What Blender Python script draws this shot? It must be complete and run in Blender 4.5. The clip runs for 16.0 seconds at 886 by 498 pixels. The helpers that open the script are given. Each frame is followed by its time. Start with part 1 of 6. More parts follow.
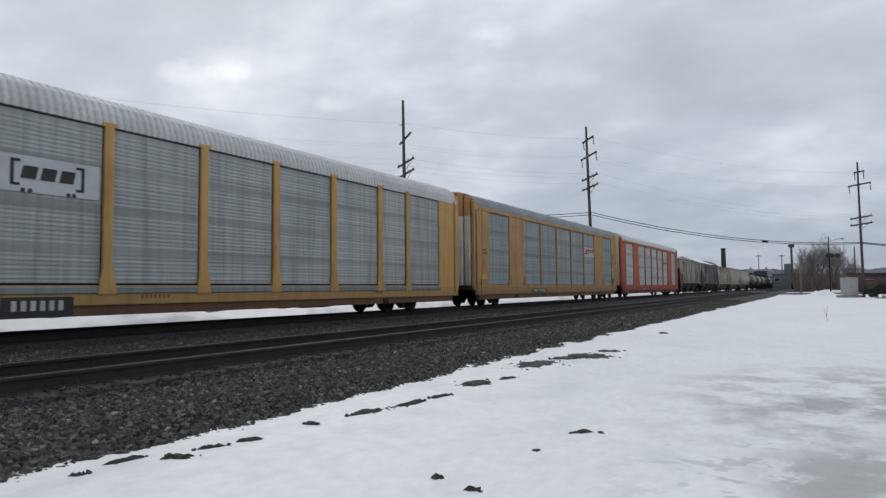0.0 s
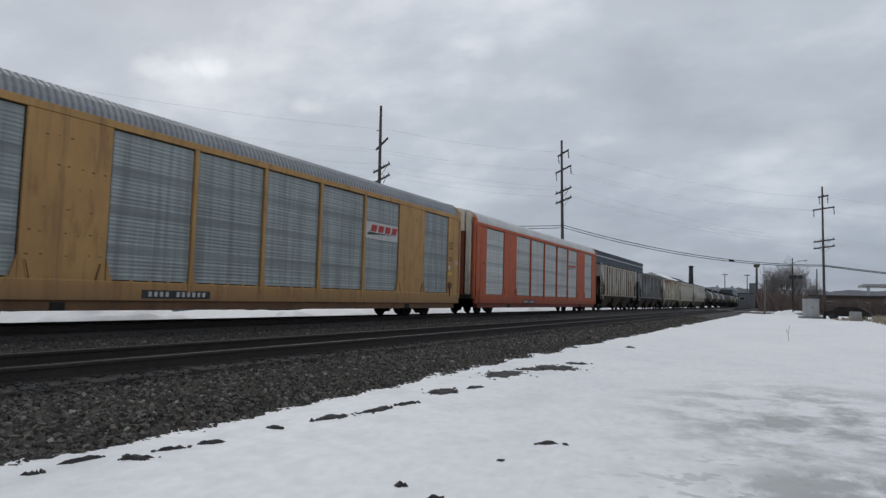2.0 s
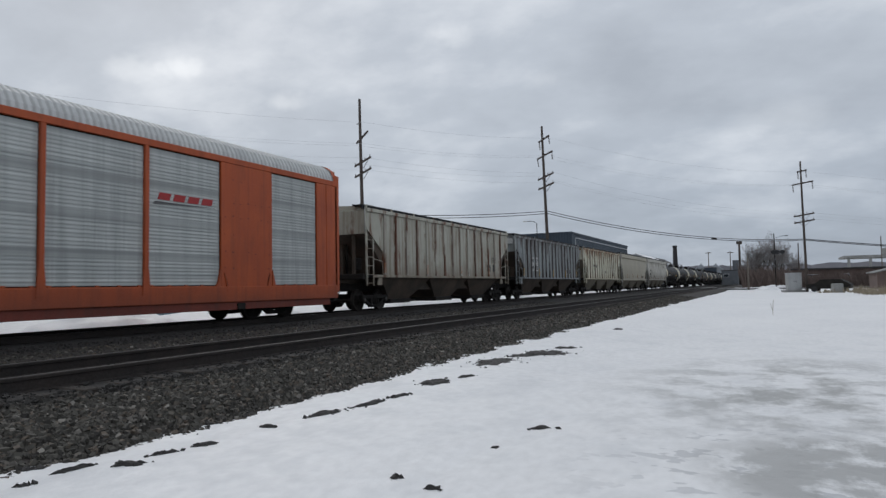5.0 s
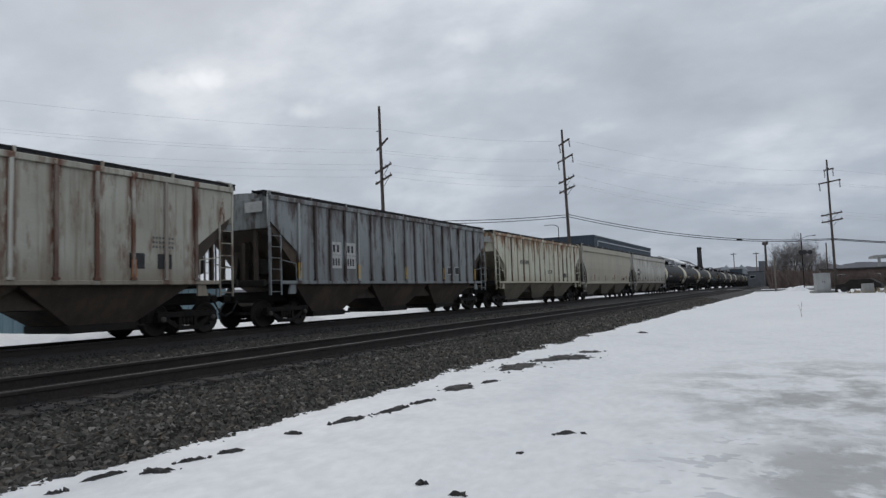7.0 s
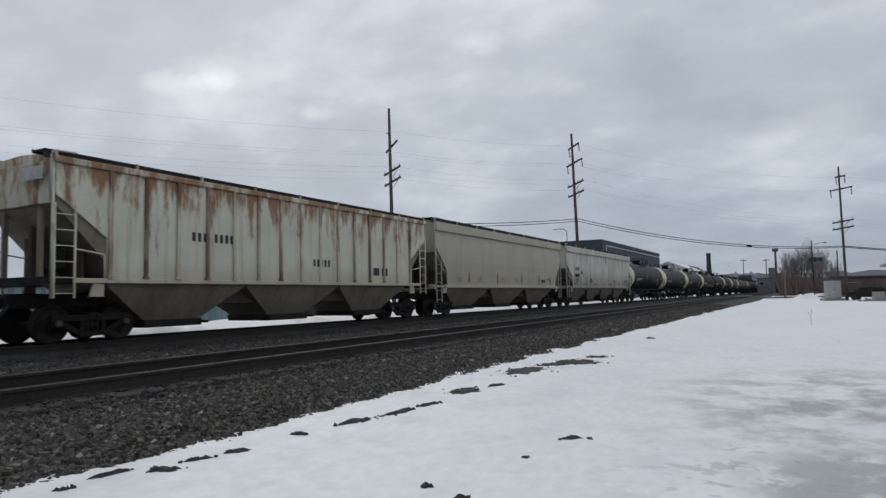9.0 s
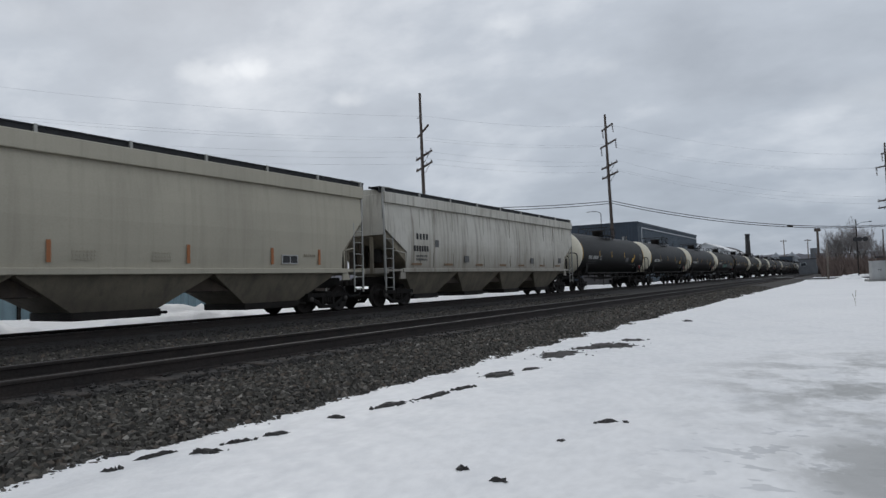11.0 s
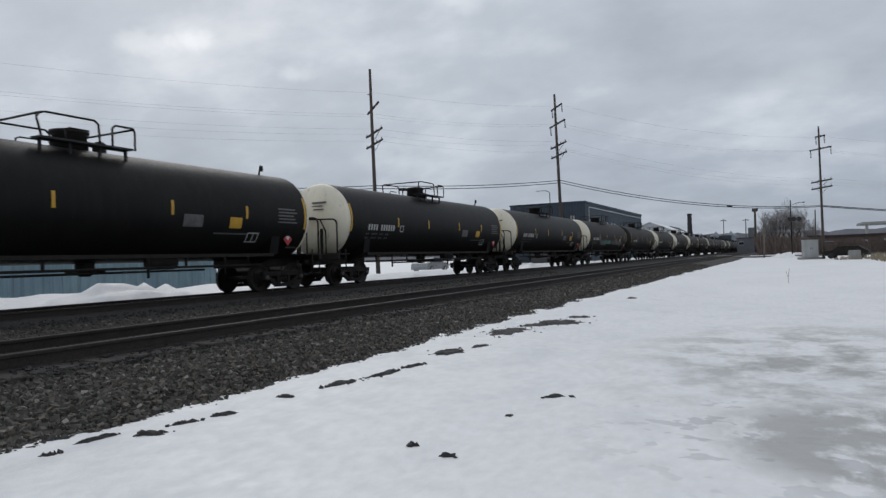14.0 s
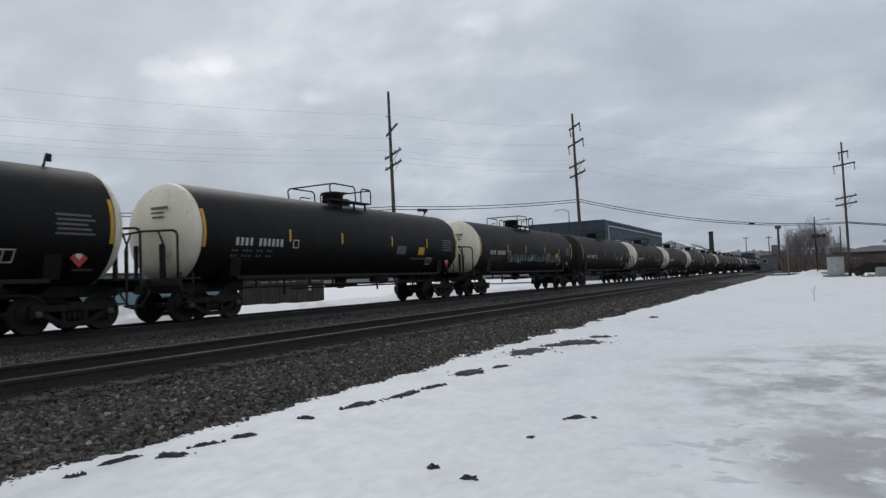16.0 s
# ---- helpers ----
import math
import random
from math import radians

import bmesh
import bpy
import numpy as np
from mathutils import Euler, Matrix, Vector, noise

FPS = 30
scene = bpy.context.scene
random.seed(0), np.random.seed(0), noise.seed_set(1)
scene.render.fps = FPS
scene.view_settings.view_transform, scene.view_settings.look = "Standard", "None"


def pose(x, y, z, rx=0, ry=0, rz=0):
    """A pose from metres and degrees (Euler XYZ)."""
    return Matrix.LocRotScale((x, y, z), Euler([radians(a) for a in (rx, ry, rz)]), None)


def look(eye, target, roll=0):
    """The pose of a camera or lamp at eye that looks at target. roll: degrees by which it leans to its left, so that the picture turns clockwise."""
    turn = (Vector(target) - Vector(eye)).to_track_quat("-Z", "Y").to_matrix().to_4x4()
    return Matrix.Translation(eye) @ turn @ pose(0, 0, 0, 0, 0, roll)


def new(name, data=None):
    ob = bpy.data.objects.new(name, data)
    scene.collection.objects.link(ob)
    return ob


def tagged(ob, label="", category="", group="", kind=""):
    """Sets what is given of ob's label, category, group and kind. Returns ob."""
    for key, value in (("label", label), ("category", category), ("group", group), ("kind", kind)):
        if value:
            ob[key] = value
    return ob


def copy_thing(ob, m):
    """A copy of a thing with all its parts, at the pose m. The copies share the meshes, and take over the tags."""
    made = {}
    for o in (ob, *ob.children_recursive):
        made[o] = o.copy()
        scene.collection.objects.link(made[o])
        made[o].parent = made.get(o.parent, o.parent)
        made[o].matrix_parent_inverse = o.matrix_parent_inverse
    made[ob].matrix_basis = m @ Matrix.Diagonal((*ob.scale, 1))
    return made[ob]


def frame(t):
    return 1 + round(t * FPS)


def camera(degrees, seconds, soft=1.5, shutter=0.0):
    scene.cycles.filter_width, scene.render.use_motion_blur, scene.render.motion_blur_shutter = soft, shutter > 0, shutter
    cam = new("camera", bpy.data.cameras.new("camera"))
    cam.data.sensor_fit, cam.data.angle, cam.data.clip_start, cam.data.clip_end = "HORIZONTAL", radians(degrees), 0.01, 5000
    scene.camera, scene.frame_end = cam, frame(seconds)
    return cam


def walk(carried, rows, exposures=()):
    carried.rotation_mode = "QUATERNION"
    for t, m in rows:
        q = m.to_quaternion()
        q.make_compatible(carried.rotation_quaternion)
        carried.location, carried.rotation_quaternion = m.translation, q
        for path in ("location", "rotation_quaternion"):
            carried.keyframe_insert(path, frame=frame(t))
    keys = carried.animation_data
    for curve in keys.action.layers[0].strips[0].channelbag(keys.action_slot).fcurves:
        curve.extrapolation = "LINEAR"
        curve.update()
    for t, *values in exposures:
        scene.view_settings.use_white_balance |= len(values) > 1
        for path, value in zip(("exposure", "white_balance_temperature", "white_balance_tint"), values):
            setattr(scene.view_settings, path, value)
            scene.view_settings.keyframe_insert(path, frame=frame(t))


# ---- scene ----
EYE_Z = 0.824
cam = camera(67.99, 16.0, soft=1.4, shutter=0.1)
# seconds, tilt from straight down, roll, heading; the camera is held in one spot
TURNS = [(0.0, 93.468, 0.499, 29.637), (0.5, 93.563, 0.381, 28.247), (1.0, 93.768, -0.167, 27.257), (1.5, 93.999, -0.854, 26.84),
         (2.0, 94.148, -1.53, 27.108), (2.5, 94.015, -1.5, 27.025), (3.0, 93.442, -0.387, 26.729), (3.5, 93.128, 0.149, 26.364),
         (4.0, 93.224, 0.668, 25.944), (6.5, 93.702, 2.064, 26.953), (7.0, 93.861, 1.879, 27.918), (7.5, 94.009, 1.671, 28.341),
         (8.0, 94.091, 1.268, 28.596), (8.5, 94.191, 1.114, 28.577), (10.8, 92.964, 1.651, 29.436), (11.0, 92.833, 1.679, 31.464),
         (11.5, 92.144, 1.5, 34.66), (12.0, 91.503, 2.216, 33.171), (12.5, 91.118, 2.013, 30.542), (13.0, 90.876, 1.901, 29.01),
         (13.5, 90.712, 1.821, 27.944), (14.0, 90.822, 1.711, 27.144), (14.5, 91.825, 1.85, 27.318), (15.0, 92.201, 1.608, 27.643),
         (15.5, 92.347, 1.683, 28.165), (16.0, 92.638, 2.126, 28.822)]
walk(cam, [(t, pose(0, 0, EYE_Z, rx, ry, rz)) for t, rx, ry, rz in TURNS], exposures=[(0.0, 0.16), (0.6, 0.07), (1.4, -0.02), (4.0, 0.0), (16.0, 0.0)])

# ---- light: an overcast winter sky, a veiled sun ----
world = bpy.data.worlds.new("sky")
scene.world = world
world.use_nodes = True
wt = world.node_tree
wt.nodes.clear()


def wnode(kind, **values):
    n = wt.nodes.new(kind)
    for k, v in values.items():
        n.inputs[k].default_value = v
    return n


def build_sky():
    L = wt.links.new
    out, bg = wnode("ShaderNodeOutputWorld"), wnode("ShaderNodeBackground", Strength=0.975)
    sky = wnode("ShaderNodeTexSky")
    sky.sky_type, sky.sun_disc = "NISHITA", False
    sky.sun_elevation, sky.sun_rotation = radians(32), radians(-50)
    co = wnode("ShaderNodeTexCoord")
    sep = wnode("ShaderNodeSeparateXYZ")
    L(co.outputs["Generated"], sep.inputs[0])
    up = wnode("ShaderNodeMath")
    up.operation, up.inputs[1].default_value = "MAXIMUM", 0.0
    L(sep.outputs["Z"], up.inputs[0])
    lift = wnode("ShaderNodeMath")
    lift.operation, lift.inputs[1].default_value = "ADD", 0.34
    L(up.outputs[0], lift.inputs[0])
    flat = wnode("ShaderNodeVectorMath")
    flat.operation = "DIVIDE"
    comb = wnode("ShaderNodeCombineXYZ")
    for i in range(3):
        L(lift.outputs[0], comb.inputs[i])
    L(co.outputs["Generated"], flat.inputs[0])
    L(comb.outputs[0], flat.inputs[1])
    turn = wnode("ShaderNodeMapping")
    turn.inputs["Rotation"].default_value = (0, 0, radians(-28))
    turn.inputs["Scale"].default_value = (0.95, 1.2, 0.0)
    turn.inputs["Location"].default_value = (3.1, 1.7, 0.0)
    L(flat.outputs[0], turn.inputs[0])
    big = wnode("ShaderNodeTexNoise", Scale=1.7, Detail=7.0, Roughness=0.5, Distortion=0.15)
    small = wnode("ShaderNodeTexNoise", Scale=4.2, Detail=5.0, Roughness=0.55)
    L(turn.outputs[0], big.inputs["Vector"])
    L(turn.outputs[0], small.inputs["Vector"])
    ramp = wnode("ShaderNodeValToRGB")
    e = ramp.color_ramp.elements
    e[0].position, e[0].color = 0.34, (0.47, 0.505, 0.56, 1)
    e[1].position, e[1].color = 0.72, (0.86, 0.885, 0.925, 1)
    mid = e.new(0.52)
    mid.color = (0.575, 0.615, 0.675, 1)
    mix = wnode("ShaderNodeMath")
    mix.operation = "MULTIPLY_ADD"
    mix.inputs[1].default_value = 0.42
    L(small.outputs["Fac"], mix.inputs[0])
    scale = wnode("ShaderNodeMath")
    scale.operation, scale.inputs[1].default_value = "MULTIPLY", 0.60
    L(big.outputs["Fac"], scale.inputs[0])
    L(scale.outputs[0], mix.inputs[2])
    L(mix.outputs[0], ramp.inputs[0])
    # the cloud deck is thicker and bluer towards the horizon, brighter overhead
    height = wnode("ShaderNodeMapRange", **{"From Min": 0.0, "From Max": 0.9, "To Min": 0.0, "To Max": 1.0})
    L(up.outputs[0], height.inputs["Value"])
    tone = wnode("ShaderNodeValToRGB")
    t = tone.color_ramp.elements
    t[0].position, t[0].color = 0.0, (0.65, 0.70, 0.77, 1)
    t[1].position, t[1].color = 1.0, (1.15, 1.15, 1.15, 1)
    q = t.new(0.28)
    q.color = (0.95, 0.97, 0.99, 1)
    L(height.outputs[0], tone.inputs[0])
    mul = wnode("ShaderNodeMix")
    mul.data_type, mul.blend_type = "RGBA", "MULTIPLY"
    mul.inputs[0].default_value = 1.0
    L(ramp.outputs[0], mul.inputs[6])
    L(tone.outputs[0], mul.inputs[7])
    # thin places in the deck, where the veiled light comes through
    rag = wnode("ShaderNodeTexNoise", Scale=9.0, Detail=4.0, Roughness=0.6)
    L(co.outputs["Generated"], rag.inputs["Vector"])
    bright = mul.outputs[2]
    for way, wide, much in (((-0.703, 0.641, 0.306), 0.055, 0.36), ((-0.742, 0.605, 0.30), 0.06, 0.22), ((-0.61, 0.74, 0.27), 0.055, 0.22), ((-0.40, 0.84, 0.365), 0.07, 0.20),
                            ((-0.875, 0.42, 0.345), 0.10, 0.16), ((-0.28, 0.90, 0.30), 0.06, 0.12), ((0.02, 0.985, 0.215), 0.11, 0.12)):
        off, wide_z, far = wnode("ShaderNodeVectorMath"), wnode("ShaderNodeVectorMath"), wnode("ShaderNodeVectorMath")
        off.operation, wide_z.operation, far.operation = "SUBTRACT", "MULTIPLY", "LENGTH"
        off.inputs[1].default_value, wide_z.inputs[1].default_value = way, (1.0, 1.0, 2.3)
        L(co.outputs["Generated"], off.inputs[0])
        L(off.outputs[0], wide_z.inputs[0])
        L(wide_z.outputs[0], far.inputs[0])
        edge = wnode("ShaderNodeMath")
        edge.operation, edge.inputs[1].default_value = "MULTIPLY_ADD", -0.13
        L(rag.outputs["Fac"], edge.inputs[0])
        L(far.outputs["Value"], edge.inputs[2])
        fade = wnode("ShaderNodeMapRange", **{"From Min": wide * 0.75 - 0.065, "From Max": -0.065, "To Min": 0.0, "To Max": much})
        fade.interpolation_type = "SMOOTHSTEP"
        L(edge.outputs[0], fade.inputs["Value"])
        thin = wnode("ShaderNodeMix")
        thin.data_type = "RGBA"
        L(fade.outputs[0], thin.inputs[0])
        L(bright, thin.inputs[6])
        thin.inputs[7].default_value = (1.25, 1.27, 1.28, 1)
        bright = thin.outputs[2]
    dim = wnode("ShaderNodeVectorMath")
    dim.operation = "SCALE"
    dim.inputs["Scale"].default_value = 0.05
    L(sky.outputs[0], dim.inputs[0])
    both = wnode("ShaderNodeMix")
    both.data_type = "RGBA"
    both.inputs[0].default_value = 0.1
    L(bright, both.inputs[6])
    L(dim.outputs[0], both.inputs[7])
    L(both.outputs[2], bg.inputs["Color"])
    L(bg.outputs[0], out.inputs["Surface"])


build_sky()
sun = new("sun", bpy.data.lights.new("sun", "SUN"))
sun.data.energy, sun.data.angle, sun.data.color = 0.45, radians(25), (1.0, 0.97, 0.93)
sun.matrix_world = look((0, 0, 60), (26, -30, 30))
tagged(sun, kind="structure")

# ---- materials ----
def surf(name, col, col2, scale=3.0, rough=0.7, metal=0.0, bump=0.15, fine=40.0, streak=0.0, dirt=(0.05, 0.045, 0.04),
         rust=0.0, rustcol=(0.12, 0.04, 0.018), stretch=(1, 1, 1), low=0.0, spread=0.35, vary=0.0, lowz=(1.0, 3.0), drip=(0.48, 0.72), gloss=0.5, ribs=None, rustz=None, weave=None, varycol=None, grooves=None):
    """Two colours by a large noise, fine grain in the bump, drips of dirt down the sides, rust blooms, road grime low down."""
    m = bpy.data.materials.new(name)
    m.use_nodes = True
    nt = m.node_tree
    N, L = nt.nodes.new, nt.links.new
    b = nt.nodes["Principled BSDF"]
    b.inputs["Roughness"].default_value, b.inputs["Metallic"].default_value = rough, metal
    b.inputs["Specular IOR Level"].default_value = gloss
    co = N("ShaderNodeTexCoord")
    mp = N("ShaderNodeMapping")
    mp.inputs["Scale"].default_value = stretch
    L(co.outputs["Object"], mp.inputs[0])

    def noise_at(s, detail=5.0, vec=None, r=0.55):
        n = N("ShaderNodeTexNoise")
        n.inputs["Scale"].default_value, n.inputs["Detail"].default_value, n.inputs["Roughness"].default_value = s, detail, r
        L(vec or mp.outputs[0], n.inputs["Vector"])
        return n

    def span(src, lo, hi, a=0.0, z=1.0):
        r = N("ShaderNodeMapRange")
        for k, v in (("From Min", lo), ("From Max", hi), ("To Min", a), ("To Max", z)):
            r.inputs[k].default_value = v
        L(src, r.inputs["Value"])
        return r.outputs[0]

    def blend(fac, a, c):
        x = N("ShaderNodeMix")
        x.data_type = "RGBA"
        L(fac, x.inputs[0])
        for sock, v in ((6, a), (7, c)):
            if isinstance(v, tuple):
                x.inputs[sock].default_value = (*v, 1)
            else:
                L(v, x.inputs[sock])
        return x.outputs[2]

    base = blend(span(noise_at(scale).outputs["Fac"], 0.5 - spread / 2, 0.5 + spread / 2), col, col2)
    grain = noise_at(fine, 4.0)
    base = blend(span(grain.outputs["Fac"], 0.35, 0.75, 0.0, 0.22), base, tuple(c * 0.55 for c in col))
    if vary:
        oi = N("ShaderNodeObjectInfo")
        base = blend(span(oi.outputs["Random"], 0, 1, 0, vary), base, varycol or tuple(c * 0.4 for c in col))
    if streak:
        sm = N("ShaderNodeMapping")
        sm.inputs["Scale"].default_value = (4.5, 4.5, 0.22)
        L(co.outputs["Object"], sm.inputs[0])
        base = blend(span(noise_at(1.0, 6.0, sm.outputs[0], 0.6).outputs["Fac"], drip[0], drip[1], 0.0, streak), base, dirt)
    if weave:
        # rows of perforations, in bands, let the dark inside of the car show through
        wv = N("ShaderNodeSeparateXYZ")
        L(co.outputs["Object"], wv.inputs[0])

        def wavy(axis, gap, lo, hi, a, z):
            p = N("ShaderNodeMath")
            p.operation, p.inputs[1].default_value = "PINGPONG", gap / 2
            step = N("ShaderNodeMath")
            step.operation, step.inputs[1].default_value = "SUBTRACT", 0.3 if gap > 0.5 else 0.0
            L(wv.outputs[axis], step.inputs[0])
            L(step.outputs[0], p.inputs[0])
            return span(p.outputs[0], gap * lo, gap * hi, a, z)
        worn = span(noise_at(0.8, 3.0).outputs["Fac"], 0.35, 0.65, 0.35, 1.0)
        for axis, gap, lo, hi, amount in (("Y", weave[0], 0.16, 0.36, weave[2]), ("Z", 0.196, 0.16, 0.36, 0.26), ("Z", weave[1], 0.34, 0.40, 0.55)):
            mm = N("ShaderNodeMath")
            mm.operation = "MULTIPLY"
            L(wavy(axis, gap, lo, hi, 0.0, amount), mm.inputs[0])
            L(worn, mm.inputs[1])
            base = blend(mm.outputs[0], base, tuple(c * 0.45 for c in col2))
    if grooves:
        # grime and painted-in shading darken the grooves between the roof's ribs
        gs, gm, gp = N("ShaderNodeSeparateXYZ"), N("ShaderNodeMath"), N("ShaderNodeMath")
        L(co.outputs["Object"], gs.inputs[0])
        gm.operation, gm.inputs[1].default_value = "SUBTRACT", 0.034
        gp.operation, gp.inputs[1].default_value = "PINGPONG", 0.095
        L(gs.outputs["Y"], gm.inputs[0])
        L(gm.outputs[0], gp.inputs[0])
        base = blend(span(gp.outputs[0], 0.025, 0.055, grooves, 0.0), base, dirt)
    if ribs:
        # rust runs down beside every rib
        y0, gap, reach = ribs
        sy = N("ShaderNodeSeparateXYZ")
        L(co.outputs["Object"], sy.inputs[0])
        near = N("ShaderNodeMath")
        near.operation, near.inputs[1].default_value = "SUBTRACT", y0
        L(sy.outputs["Y"], near.inputs[0])
        fold = N("ShaderNodeMath")
        fold.operation, fold.inputs[1].default_value = "PINGPONG", gap / 2
        L(near.outputs[0], fold.inputs[0])
        rn = N("ShaderNodeMapping")
        rn.inputs["Scale"].default_value = (1.3, 1.3, 0.38)
        L(co.outputs["Object"], rn.inputs[0])
        sm2 = N("ShaderNodeMath")
        sm2.operation, sm2.inputs[1].default_value = "MULTIPLY", 1.0
        L(span(fold.outputs[0], 0.06, reach, 1.0, 0.0), sm2.inputs[0])
        L(span(noise_at(1.7, 7.0, rn.outputs[0], 0.7).outputs["Fac"], 0.49, 0.54, 0.0, 0.95), sm2.inputs[1])
        base = blend(sm2.outputs[0], base, rustcol)
    if low:
        sp = N("ShaderNodeSeparateXYZ")
        L(co.outputs["Object"], sp.inputs[0])
        wob = N("ShaderNodeMath")
        wob.operation = "MULTIPLY_ADD"
        wob.inputs[1].default_value = 0.9
        L(noise_at(0.9, 4.0).outputs["Fac"], wob.inputs[0])
        L(sp.outputs["Z"], wob.inputs[2])
        base = blend(span(wob.outputs[0], lowz[1], lowz[0], 0.0, low), base, dirt)
    if rust:
        rm = N("ShaderNodeMapping")
        rm.inputs["Scale"].default_value = (1.6, 1.6, 0.45)
        L(co.outputs["Object"], rm.inputs[0])
        bloom = noise_at(1.25, 9.0, rm.outputs[0], 0.68).outputs["Fac"]
        if rustz:
            # more rust towards one height than the other
            rz, ra = N("ShaderNodeSeparateXYZ"), N("ShaderNodeMath")
            ra.operation = "ADD"
            L(co.outputs["Object"], rz.inputs[0])
            L(span(rz.outputs["Z"], rustz[0], rustz[1], -0.12, 0.13), ra.inputs[0])
            L(bloom, ra.inputs[1])
            bloom = ra.outputs[0]
        base = blend(span(bloom, 0.54, 0.66, 0.0, rust), base, rustcol)
    L(base, b.inputs["Base Color"])
    L(span(grain.outputs["Fac"], 0.3, 0.7, max(0.05, rough - 0.12), min(1.0, rough + 0.12)), b.inputs["Roughness"])
    if bump:
        bm = N("ShaderNodeBump")
        bm.inputs["Strength"].default_value, bm.inputs["Distance"].default_value = bump, 0.02
        L(grain.outputs["Fac"], bm.inputs["Height"])
        L(bm.outputs[0], b.inputs["Normal"])
    return m


